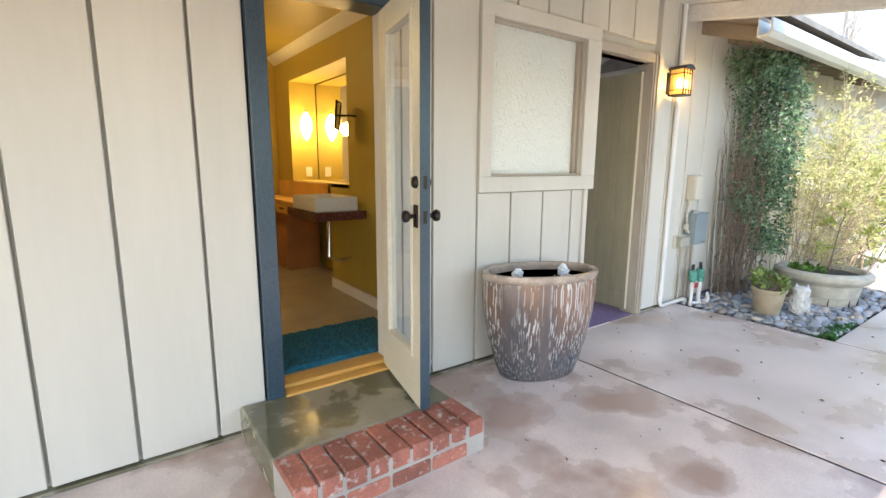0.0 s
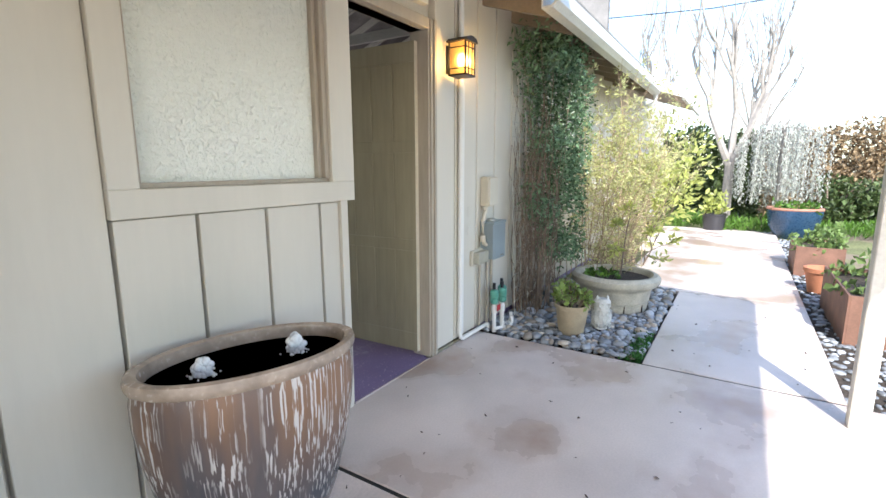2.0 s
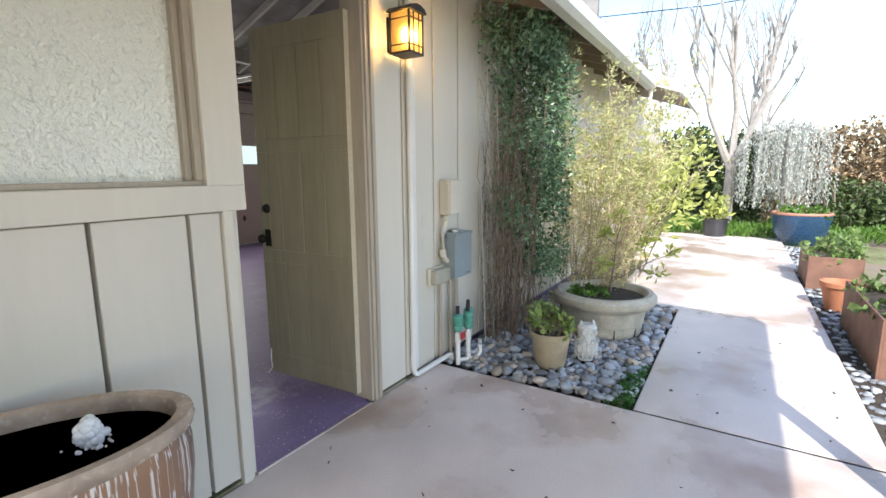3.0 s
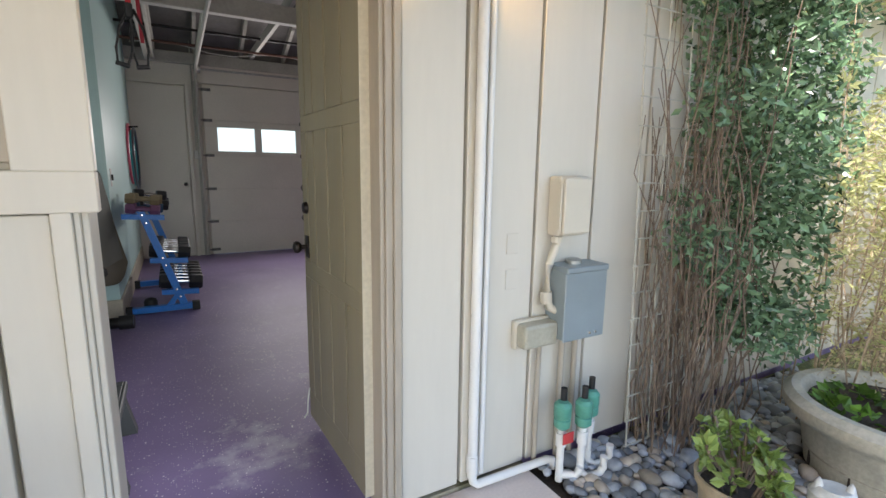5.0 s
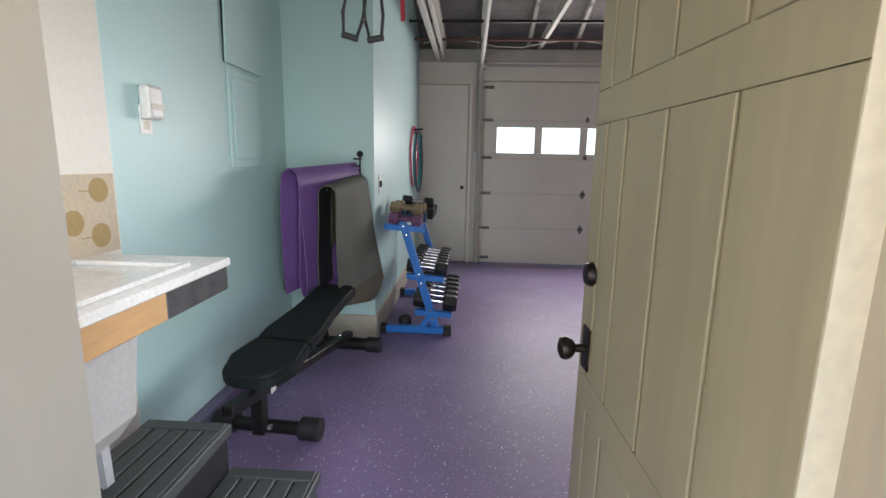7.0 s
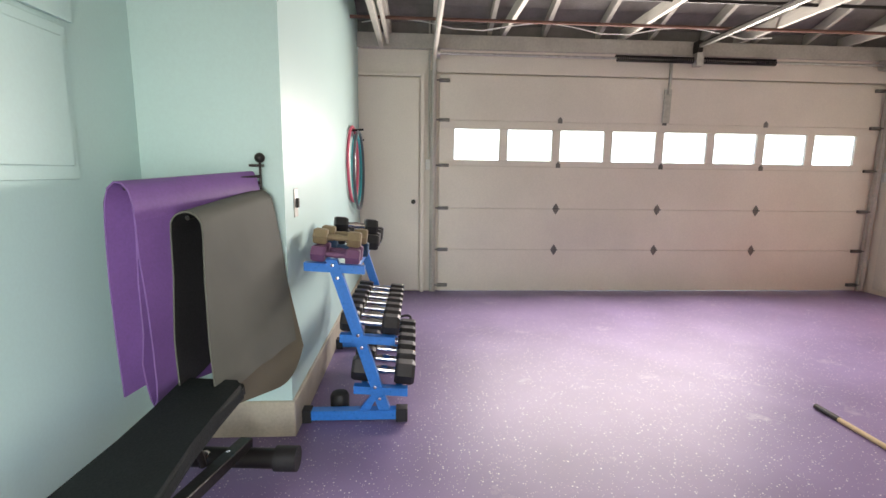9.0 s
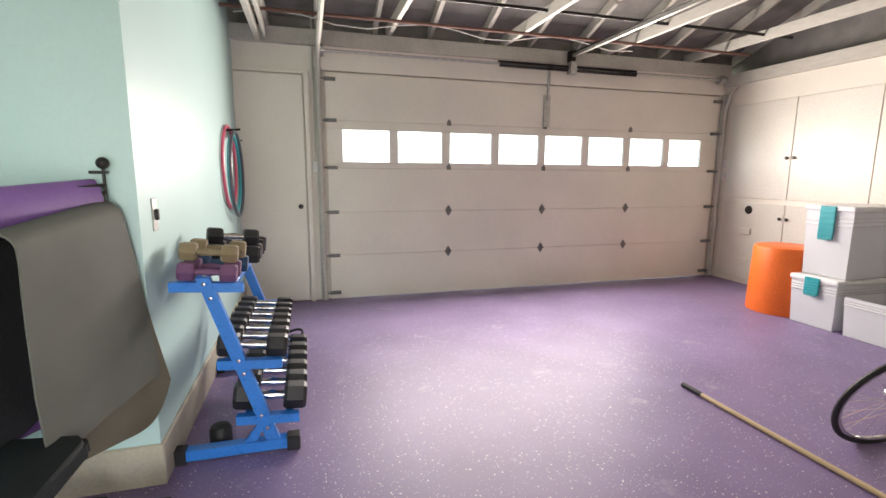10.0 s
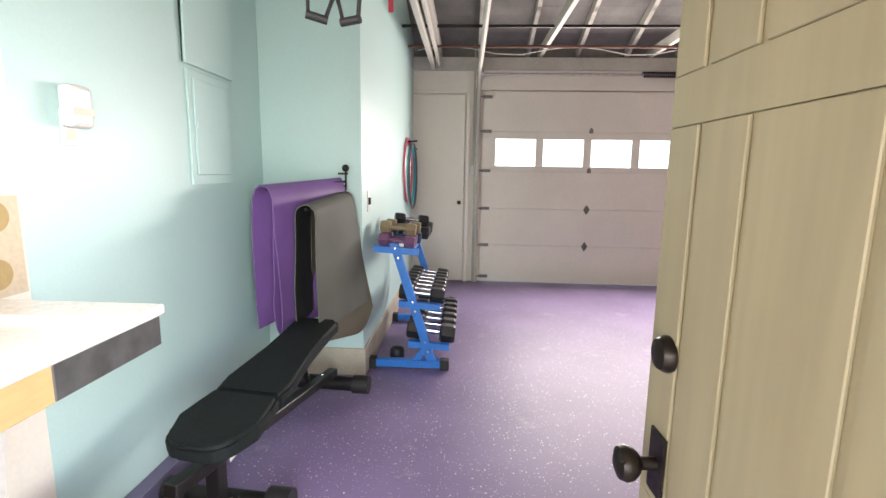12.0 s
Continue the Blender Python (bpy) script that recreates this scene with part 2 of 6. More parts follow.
# entry step: concrete landing with a brick edge
step = thing("step", (1.29, 2.1, 0), "low concrete entry step edged with worn red bricks", "step", kind="structure")
part("landing", box(-0.48, -0.11, 0, 0.48, 0.445, 0.165, 0.012), STEP_CONCRETE, step)
part("brick_bed", box(-0.475, -0.375, 0, 0.475, -0.11, 0.155), MORTAR, step)
brick = part("brick", box(-0.048, -0.13, 0, 0.048, 0.13, 0.082, 0.008), BRICK, step)
brick.matrix_basis = pose(-0.425, -0.25, 0.09)
for i in range(1, 9):
    alike("brick", brick, step, pose(-0.425 + i * 0.1063, -0.25 + random.uniform(-.004, .004), 0.09 + random.uniform(-.003, .002), 0, 0, random.uniform(-1, 1)))
course = part("brick", box(-0.1, -0.045, 0, 0.1, 0.045, 0.07, 0.007), BRICK, step)
course.matrix_basis = pose(-0.37, -0.34, 0.008)
for i in range(1, 5):
    alike("brick", course, step, pose(-0.37 + i * 0.212 if i < 4 else 0.43, -0.34, 0.008) if i < 4 else pose(0.43, -0.24, 0.008, 0, 0, 90))

# ---- the house wall ----
Y0, Y1 = 2.60, 2.70
house = thing("wall_house", (0, 0, 0), "cream board siding wall with vertical grooves and casings", "wall", kind="structure")
for x0, z0, x1, z1 in ((-6, 0, 0.95, 3.0), (0.95, 0, 1.74, 0.14), (0.95, 2.26, 1.74, 3.0), (1.74, 0, 2.45, 3.0), (2.45, 0, 3.46, 1.30), (2.45, 2.38, 3.46, 3.0),
                       (3.46, 0, 3.555, 3.0), (3.555, 2.30, 4.395, 3.0), (4.395, 0, 16.0, 3.0)):
    part("wall_core", box(x0, Y0, z0, x1, Y1, z1), SIDING, house)


def board(x0, x1, z0, z1):
    part("board", box(x0 + 0.008, 2.545, z0, x1 - 0.008, 2.601, z1, 0.003), SIDING, house)


for x0, x1 in ((-1.64, -1.3), (-1.3, -0.965), (-0.965, -0.63), (-0.63, -0.295), (-0.295, 0.04), (0.04, 0.37), (0.37, 0.71), (0.71, 0.95), (1.80, 2.02), (2.02, 2.385)):
    board(x0, x1, 0.03, 2.95)
for x0, x1 in ((2.385, 2.70), (2.70, 3.03), (3.03, 3.36), (3.36, 3.50)):
    board(x0, x1, 0.03, 1.215)
for x0, x1 in ((2.385, 2.71), (2.71, 3.01), (3.01, 3.38), (3.38, 3.70), (3.70, 4.05), (4.05, 4.40)):
    board(x0, x1, 2.45, 2.95)
xs = [4.46, 4.73, 5.08, 5.41, 5.75] + [6.09 + 0.335 * i for i in range(15)]
for x0, x1 in zip(xs, xs[1:]):
    board(x0, x1, 0.03, 2.95)

# window casing and obscure glass
window = thing("window_1", (2.95, 2.55, 1.22), "square window of pebbled obscure glass in a cream casing", "window", kind="structure")
for n_, b in (("sill_rail", (-0.57, -0.03, 0, 0.65, 0.015, 0.105)), ("head_rail", (-0.57, -0.03, 1.125, 0.65, 0.015, 1.225)), ("side_rail", (-0.57, -0.03, 0.105, -0.465, 0.015, 1.125)),
              ("side_rail", (0.485, -0.03, 0.105, 0.65, 0.015, 1.125))):
    part(n_, box(*b, 0.003), SIDING, window)
for b in ((-0.465, 0.0, 0.105, 0.485, 0.06, 0.125), (-0.465, 0.0, 1.105, 0.485, 0.06, 1.125), (-0.465, 0.0, 0.125, -0.445, 0.06, 1.105), (0.455, -0.01, 0.125, 0.485, 0.06, 1.105), (0.43, 0.015, 0.125, 0.455, 0.06, 1.105)):
    part("window_frame", box(*b, 0.003), CASING, window)
OBSCURE = glass("pebbled_glass", (0.74, 0.76, 0.69), 0.22, 48, 0.1)
OBSCURE.node_tree.nodes["Principled BSDF"].inputs["Specular IOR Level"].default_value = 0.4
pane = part("pane", box(-0.45, 0.045, 0.12, 0.46, 0.051, 1.11), OBSCURE, window)
pane.visible_shadow = False

# ---- bathroom doorway with its glazed door ----
d1 = thing("door_1", (1.34, 2.55, 0.14), "open cream door with a long glass light and slate blue edges", "door", kind="structure")
part("side_casing", box(-0.39, -0.035, 0.02, -0.30, 0.15, 2.2, 0.004), BLUE_TRIM, d1, "slate blue casing")
part("side_casing", box(0.36, -0.02, 0.02, 0.45, 0.15, 2.2, 0.004), SIDING, d1)
part("head_casing", box(-0.39, -0.035, 2.1, 0.45, 0.15, 2.2, 0.004), BLUE_TRIM, d1)
part("threshold", box(-0.30, -0.05, 0.0, 0.37, 0.15, 0.035, 0.008), MAPLE, d1, "honey-coloured wooden threshold")
part("threshold", box(-0.30, 0.03, 0.035, 0.37, 0.15, 0.06, 0.006), MAPLE, d1)
leaf = new("door_leaf")
leaf.parent = d1
leaf.matrix_basis = pose(0.365, -0.005, 0.05, 0, 0, 78)
LW, LH, LT = 0.63, 2.03, 0.044
bm = box(-LW, 0, 0, -LW + 0.11, LT, LH)
box(-0.11, 0, 0, 0, LT, LH, 0, bm)
box(-LW + 0.11, 0, 0, -0.11, LT, 0.24, 0, bm)
box(-LW + 0.11, 0, LH - 0.12, -0.11, LT, LH, 0, bm)
for b in ((-LW + 0.11, 0.24), (-0.13, 0.24)):
    box(b[0], -0.006, b[1], b[0] + 0.02, LT + 0.006, LH - 0.12, 0.003, bm)
for z in (0.24, LH - 0.14):
    box(-LW + 0.13, -0.006, z, -0.13, LT + 0.006, z + 0.02, 0.003, bm)
slab_ = part("stile_frame", bm, DOOR_CREAM, leaf)
part("edge_strip", box(-LW - 0.004, -0.003, 0, -LW + 0.002, LT + 0.003, LH, 0.001), BLUE_TRIM, leaf, "slate blue edge")
part("outer_face", box(-LW, -0.005, 0, -LW + 0.109, -0.001, LH), BLUE_TRIM, leaf)
part("outer_face", box(-0.109, -0.005, 0, 0, -0.001, LH), BLUE_TRIM, leaf)
CLEAR = glass("clear_glass", (0.93, 0.96, 0.97), 0.02, 0, 0.95)
p = part("door_glass", box(-LW + 0.13, LT / 2 - 0.003, 0.26, -0.13, LT / 2 + 0.003, LH - 0.14), CLEAR, leaf)
p.visible_shadow = False


def knob_set(parent, x, z, y_in, y_out, mat, deadbolt=0.15):
    """Knob, rose plate and deadbolt on both faces of a leaf whose faces lie at y_in < y_out."""
    for side, y in ((-1, y_in), (1, y_out)):
        prof = [(0.011, 0), (0.011, 0.03), (0.02, 0.036), (0.028, 0.046), (0.03, 0.056), (0.026, 0.066), (0.012, 0.072), (0, 0.073)]
        k = part("knob", lathe(prof, 20, m=pose(x, y, z, -90 * side, 0, 0)), mat, parent, smooth=True)
        yy = sorted((y, y + side * 0.006))
        part("knob_plate", box(x - 0.026, yy[0], z - 0.055, x + 0.026, yy[1], z + 0.055, 0.002), mat, parent)
        part("deadbolt", lathe([(0.03, 0), (0.03, 0.008), (0.024, 0.018), (0.012, 0.02), (0, 0.02)], 18, m=pose(x, y, z + deadbolt, -90 * side, 0, 0)), mat, parent, smooth=True)


knob_set(leaf, -LW + 0.055, 0.97, -0.005, LT, BRONZE, 0.16)
part("latch_plate", box(-LW - 0.006, 0.012, 0.94, -LW - 0.003, 0.032, 1.0), BRONZE, leaf)
part("latch_plate", box(-LW - 0.006, 0.012, 1.1, -LW - 0.003, 0.032, 1.16), BRONZE, leaf)

# ---- garage doorway with its plank door ----
d2 = thing("door_2", (3.985, 2.55, 0.0), "open khaki plank door hinged into the garage, taupe stepped casing", "door", kind="structure")
for x0, x1, y0 in ((0.403, 0.42, 0.0), (0.42, 0.448, -0.012), (0.448, 0.475, -0.024)):
    part("side_casing", box(x0, y0, 0, x1, 0.15, 2.37, 0.003), CASING, d2, "taupe stepped casing")
for x0, x1, y0 in ((-0.43, -0.412, 0.0), (-0.445, -0.43, -0.012), (-0.49, -0.445, -0.024)):
    part("side_casing", box(x0, y0, 0, x1, 0.15, 2.30, 0.003), SIDING, d2)
part("head_casing", box(-0.412, -0.012, 2.30, 0.403, 0.15, 2.37, 0.003), CASING, d2)
leaf2 = new("door_leaf")
leaf2.parent = d2
PW, PH, PT = 0.755, 2.20, 0.042
leaf2.matrix_basis = pose(0.367, 0.09, 0.036, 0, 0, -87.6)
part("core", box(-PW, 0.005, 0, 0, PT - 0.005, PH), PLANK_PAINT, leaf2)
for z0, z1 in ((0.0, 0.14), (0.765, 0.845), (1.465, 1.54), (2.07, PH)):
    for y0, y1 in ((0.0, 0.005), (PT - 0.005, PT)):
        part("rail", box(-PW, y0, z0, 0, y1, z1), PLANK_PAINT, leaf2)
for z0, z1 in ((0.14, 0.765), (0.845, 1.465), (1.54, 2.07)):
    for i, (x0, x1) in enumerate(((-PW, -0.665), (-0.665, -0.55), (-0.55, -0.37), (-0.37, -0.18), (-0.18, 0.0))):
        for y0, y1 in ((-0.001, 0.005), (PT - 0.005, PT + 0.001)):
            part("plank", box(x0 + (0.007 if i else 0), y0, z0 + 0.0015, x1 - (0.007 if i < 4 else 0), y1, z1 - 0.0015, 0.0015), PLANK_PAINT, leaf2)
part("hinge_edge", box(0.0005, -0.001, 0, 0.002, PT + 0.001, PH), DOOR_CREAM, leaf2, "cream painted edge")
part("pull_cord", tube([(-PW + 0.02, -0.006, 0.16), (-PW + 0.03, -0.02, 0.10), (-PW + 0.05, -0.03, 0.04), (-PW + 0.02, -0.04, 0.0)], 0.004, 6), PVC, leaf2, "white cord")
knob_set(leaf2, -PW + 0.06, 0.92, 0.0, PT, BRONZE, 0.19)
for z in (0.22, 1.2, 2.0):
    bm = rod((0.012, 0.045, z - 0.05), (0.012, 0.045, z + 0.05), 0.008, 10)
    box(-0.03, 0.0425, z - 0.05, 0.012, 0.0445, z + 0.05, 0, bm)
    part("hinge", bm, CASING, leaf2)

# ---- porch roof, post and eaves ----
WHITE_BEAM = material("off_white_beam_paint", (0.66, 0.63, 0.57), 0.5, var=0.06, fine=40, stretch=(0.2, 1, 1))
porch = thing("porch_roof", (0, 0, 2.33), "off-white porch roof sloping out from the house wall", "roof", kind="structure")
bm = extruded([(-0.73, -0.01), (2.545, 0.52), (2.545, 0.60), (-0.73, 0.07)], -6.0, 4.95, "x")
part("deck", bm, WHITE_BEAM, porch)
part("fascia", extruded([(-0.77, -0.1), (-0.73, -0.1), (-0.73, 0.1), (-0.77, 0.1)], -6.0, 4.99, "x"), WHITE_BEAM, porch)
for x in (-5.0, -3.8, -2.6, -1.4, -0.2, 1.0, 2.2, 3.4, 4.86):
    part("rafter", extruded([(-0.65, -0.13), (2.545, 0.39), (2.545, 0.515), (-0.65, -0.005)], x - 0.045, x + 0.045, "x"), WHITE_BEAM, porch)
part("beam", box(-6, 0.0, -0.2, 4.90, 0.09, -0.01, 0.004), WHITE_BEAM, porch)
post = tagged(part("post", box(4.77, 0.0, 0.0, 4.86, 0.09, 2.13, 0.006), WHITE_BEAM), "square off-white porch post standing on the slab", "post", kind="structure")

GUTTER = material("white_gutter_metal", (0.62, 0.62, 0.58), 0.35, var=0.06, bump=0.03)
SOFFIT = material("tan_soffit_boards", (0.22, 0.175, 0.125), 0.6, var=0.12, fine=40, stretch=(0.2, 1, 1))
eave = thing("house_eave", (4.95, 2.0, 2.46), "tan boarded house eave with white gutter along the wall", "roof", kind="structure")
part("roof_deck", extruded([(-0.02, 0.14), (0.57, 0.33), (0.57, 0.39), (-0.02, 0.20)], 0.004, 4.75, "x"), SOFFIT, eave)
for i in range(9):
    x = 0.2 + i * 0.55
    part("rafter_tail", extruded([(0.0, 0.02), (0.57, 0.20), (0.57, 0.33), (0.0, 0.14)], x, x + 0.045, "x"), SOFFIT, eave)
part("gutter", extruded([(-0.13, 0.16), (-0.14, 0.06), (-0.10, 0.02), (-0.02, 0.02), (-0.02, 0.16), (-0.03, 0.16), (-0.03, 0.035), (-0.095, 0.035), (-0.12, 0.065), (-0.115, 0.16)], 0.0, 4.80, "x"), GUTTER, eave)
part("downspout", tube([(4.75, -0.07, 0.02), (4.75, -0.07, -0.1), (4.75, 0.4, -0.35), (4.75, 0.4, -2.4)], 0.035, 10), GUTTER, eave)

# second roof beyond
roof2 = thing("far_eave", (9.6, 2.23, 2.38), "far gable eave with boarded soffit and white fascia", "roof", kind="structure")
part("soffit", extruded([(-0.65, 0.10), (1.2, 0.75), (1.2, 0.80), (-0.65, 0.15)], 0.3, 3.2, "x"), SOFFIT, roof2)
part("fascia", extruded([(-0.70, 0.02), (-0.65, 0.02), (-0.65, 0.2), (-0.70, 0.2)], 0.28, 3.2, "x"), GUTTER, roof2)
part("barge_board", extruded([(-0.70, 0.04), (1.2, 0.72), (1.2, 0.88), (-0.70, 0.2)], 0.24, 0.3, "x"), GUTTER, roof2)
part("far_wall", box(0.6, 0.4, -2.44, 3.2, 0.55, 0.6), SIDING, roof2)

# ---- garage shell ----
GX0, GX1, GY1 = 3.30, 9.50, 8.84
FLOOR = material("purple_epoxy_floor", (0.222, 0.165, 0.312), 0.5, var=0.14, scale=1.6, fine=80, fvar=0.05, bump=0.05)


def speckled(m, fleck, patch):
    """Pale flecks all over and worn pale patches, mixed over the material's colour."""
    n, l = m.node_tree.nodes, m.node_tree.links
    b = n["Principled BSDF"]
    geo = n.new("ShaderNodeNewGeometry")

    def mask(scale, detail, lo, hi, rough=0.5):
        t = n.new("ShaderNodeTexNoise")
        t.inputs["Scale"].default_value, t.inputs["Detail"].default_value, t.inputs["Roughness"].default_value = scale, detail, rough
        l.new(geo.outputs["Position"], t.inputs["Vector"])
        r = n.new("ShaderNodeMapRange")
        r.inputs["From Min"].default_value, r.inputs["From Max"].default_value = lo, hi
        l.new(t.outputs["Fac"], r.inputs["Value"])
        return r.outputs[0]

    def dots(scale, keep):
        v = n.new("ShaderNodeTexVoronoi")
        v.inputs["Scale"].default_value = scale
        l.new(geo.outputs["Position"], v.inputs["Vector"])
        r = n.new("ShaderNodeMapRange")
        r.inputs["From Min"].default_value, r.inputs["From Max"].default_value = 0.23, 0.14
        l.new(v.outputs["Distance"], r.inputs["Value"])
        sep = n.new("ShaderNodeSeparateColor")
        l.new(v.outputs["Color"], sep.inputs[0])
        some = n.new("ShaderNodeMath")
        some.operation = "GREATER_THAN"
        some.inputs[1].default_value = keep
        l.new(sep.outputs[0], some.inputs[0])
        both = n.new("ShaderNodeMath")
        both.operation = "MULTIPLY"
        l.new(r.outputs[0], both.inputs[0])
        l.new(some.outputs[0], both.inputs[1])
        return both.outputs[0]

    for fac, col in ((mask(2.6, 9, 0.60, 0.72, 0.72), patch), (dots(50, 0.80), fleck), (dots(100, 0.74), fleck)):
        mix = n.new("ShaderNodeMix")
        mix.data_type = "RGBA"
        mix.inputs["B"].default_value = (*col, 1)
        l.new(b.inputs["Base Color"].links[0].from_socket, mix.inputs["A"])
        l.new(fac, mix.inputs["Factor"])
        l.new(mix.outputs["Result"], b.inputs["Base Color"])


def worn_at(m, at, radius, col):
    """A scuffed pale patch round one place on the floor."""
    n, l = m.node_tree.nodes, m.node_tree.links
    b = n["Principled BSDF"]
    geo = n.new("ShaderNodeNewGeometry")
    dist = n.new("ShaderNodeVectorMath")
    dist.operation = "DISTANCE"
    dist.inputs[1].default_value = at
    l.new(geo.outputs["Position"], dist.inputs[0])
    t = n.new("ShaderNodeTexNoise")
    t.inputs["Scale"].default_value, t.inputs["Detail"].default_value, t.inputs["Roughness"].default_value = 7.0, 8.0, 0.65
    l.new(geo.outputs["Position"], t.inputs["Vector"])
    r = n.new("ShaderNodeMath")
    r.operation = "MULTIPLY_ADD"
    r.inputs[1].default_value = -0.28 / radius
    l.new(dist.outputs["Value"], r.inputs[0])
    l.new(t.outputs["Fac"], r.inputs[2])
    f = n.new("ShaderNodeMapRange")
    f.inputs["From Min"].default_value, f.inputs["From Max"].default_value, f.inputs["To Max"].default_value = 0.33, 0.50, 0.6
    l.new(r.outputs[0], f.inputs["Value"])
    mix = n.new("ShaderNodeMix")
    mix.data_type = "RGBA"
    mix.inputs["B"].default_value = (*col, 1)
    l.new(b.inputs["Base Color"].links[0].from_socket, mix.inputs["A"])
    l.new(f.outputs[0], mix.inputs["Factor"])
    l.new(mix.outputs["Result"], b.inputs["Base Color"])


worn_at(FLOOR, (4.05, 3.25, 0), 0.42, (0.50, 0.47, 0.54))
speckled(FLOOR, (0.78, 0.73, 0.76), (0.36, 0.31, 0.42))
garage_floor = tagged(part("floor_garage", box(2.0, 2.60, -0.15, 9.7, 9.0, 0.0), FLOOR), "purple epoxy garage floor with pale speckle and worn patches", "floor", kind="structure")
part("threshold_strip", box(3.575, 2.55, -0.1, 4.37, 2.60, -0.001), FLOOR, garage_floor)
part("threshold_edge", box(3.575, 2.538, -0.05, 4.37, 2.551, 0.004, 0.002), CONCRETE, garage_floor, "chipped pale edge")
wall_left = thing("wall_left", (0, 0, 0), "turquoise painted garage wall stepping out over a putty plinth", "wall", kind="structure")
part("near_wall", box(2.48, 3.99, 0, 2.63, 5.75, 4.2), TURQ, wall_left)
part("white_section", box(2.48, 2.70, 0, 2.628, 3.99, 4.2), WHITEWALL, wall_left)
part("far_wall", box(2.48, 5.75, 0.20, 3.30, 8.84, 4.2), TURQ, wall_left)
part("plinth", box(2.63, 5.735, 0, 3.315, 8.84, 0.20, 0.006), PLINTH, wall_left)
BASE = material("purple_baseboard", (0.16, 0.14, 0.24), 0.5)
part("baseboard", box(2.63, 2.75, 0, 2.70, 5.735, 0.10, 0.003), BASE, wall_left)
wall_back = thing("wall_back", (0, 0, 0), "off-white garage wall framing the sectional door", "wall", kind="structure")
part("closet_pier", box(2.57, 8.862, 0, 4.17, 9.0, 2.72), WHITEWALL, wall_back)
part("jamb", box(4.17, 8.89, 0, 4.24, 9.0, 2.44), WHITEWALL, wall_back)
part("jamb", box(9.36, 8.89, 0, 9.42, 9.0, 2.44), WHITEWALL, wall_back)
part("header", box(4.17, 8.82, 2.485, 9.42, 8.89, 2.72), WHITEWALL, wall_back)
part("header", box(4.17, 8.89, 2.44, 9.42, 9.0, 2.72), WHITEWALL, wall_back)
part("side_pier", box(9.42, 8.86, 0, 9.65, 9.0, 2.72), WHITEWALL, wall_back)
part("plate", box(3.30, 8.78, 2.72, 9.5, 9.0, 2.87, 0.005), RAFTER, wall_back)
part("upper", box(2.57, 8.9, 2.87, 9.65, 9.0, 3.1), SHEATH, wall_back)
wall_right = thing("wall_right", (0, 0, 0), "off-white garage wall of built-in cupboards", "wall", kind="structure")
part("wall_panel", box(9.52, 2.7, 0, 9.65, 8.86, 2.60), WHITEWALL, wall_right)
part("top_plate", box(9.44, 2.7, 2.60, 9.65, 8.86, 2.74, 0.004), RAFTER, wall_right)
part("gable", box(9.65, 2.7, 0, 9.75, 9.0, 4.4), SHEATH, wall_right)

roof = thing("ceiling", (0, 0, 0), "open garage roof with grey boards, whitewashed joists and rafters", "ceiling", kind="structure")
bm = bmesh.new()
for i in range(26):
    y0, y1 = 9.05 - i * 0.14, 9.05 - (i + 1) * 0.14
    z0, z1 = 2.95 + i * 0.14 * 0.38, 2.95 + (i + 1) * 0.14 * 0.38
    extruded([(y0, z0), (y1 + 0.006, z1), (y1 + 0.006, z1 + 0.02), (y0, z0 + 0.02)], 2.4, 9.8, "x", bm)
top = 2.95 + 26 * 0.14 * 0.38
extruded([(5.41, top), (2.4, 2.87), (2.4, 2.89), (5.41, top + 0.02)], 2.4, 9.8, "x", bm)
part("roof_boards", bm, SHEATH, roof)
bm = bmesh.new()
extruded([(5.45, top + 0.03), (9.3, 2.9), (9.3, 2.96), (5.45, top + 0.09)], 2.3, 9.9, "x", bm)
extruded([(5.45, top + 0.03), (2.2, 2.93), (2.2, 2.99), (5.45, top + 0.09)], 2.3, 9.9, "x", bm)
part("roof_shell", bm, SHEATH, roof)
bm = bmesh.new()
for i in range(11):
    x = 3.5 + i * 0.61
    extruded([(9.0, 2.85), (5.41, 2.85 + 3.59 * 0.38), (5.41, 2.96 + 3.59 * 0.38), (9.0, 2.96)], x, x + 0.045, "x", bm)
part("rafters", bm, RAFTER, roof)
part("tie_beam", box(3.30, 6.05, 2.71, 9.5, 6.14, 2.868, 0.004), RAFTER, roof)
bm = bmesh.new()
for x in (3.62, 4.86, 6.2, 7.55, 8.8):
    box(x, 2.75, 2.87, x + 0.045, 8.95, 2.98, 0.003, bm)
part("joists", bm, RAFTER, roof)

# sectional garage door
gdoor = thing("garage_door", (4.20, 8.84, 0.0), "off-white sectional garage door with a row of eight small windows", "garage door", kind="structure")
GW, ZS = 5.20, (0.004, 0.505, 0.99, 1.475, 1.975, 2.47)
for i in range(5):
    if i != 3:
        part("section", box(0, 0, ZS[i] + 0.002, GW, 0.045, ZS[i + 1] - 0.002, 0.004), WHITEWALL, gdoor)
part("section_rail", box(0, 0, ZS[3] + 0.002, GW, 0.045, 1.54, 0.003), WHITEWALL, gdoor)
part("section_rail", box(0, 0, 1.885, GW, 0.045, ZS[4] - 0.002, 0.003), WHITEWALL, gdoor)
for z in ZS[1:5]:
    part("joint_seal", box(0.002, 0.012, z - 0.005, GW - 0.002, 0.034, z + 0.005), WHITEWALL, gdoor)
xw = [0.17 + 0.61 * i for i in range(8)]
for a, b in zip([0] + [x + 0.515 for x in xw], xw + [GW]):
    part("stile", box(a, 0, 1.54, b, 0.045, 1.885), WHITEWALL, gdoor)
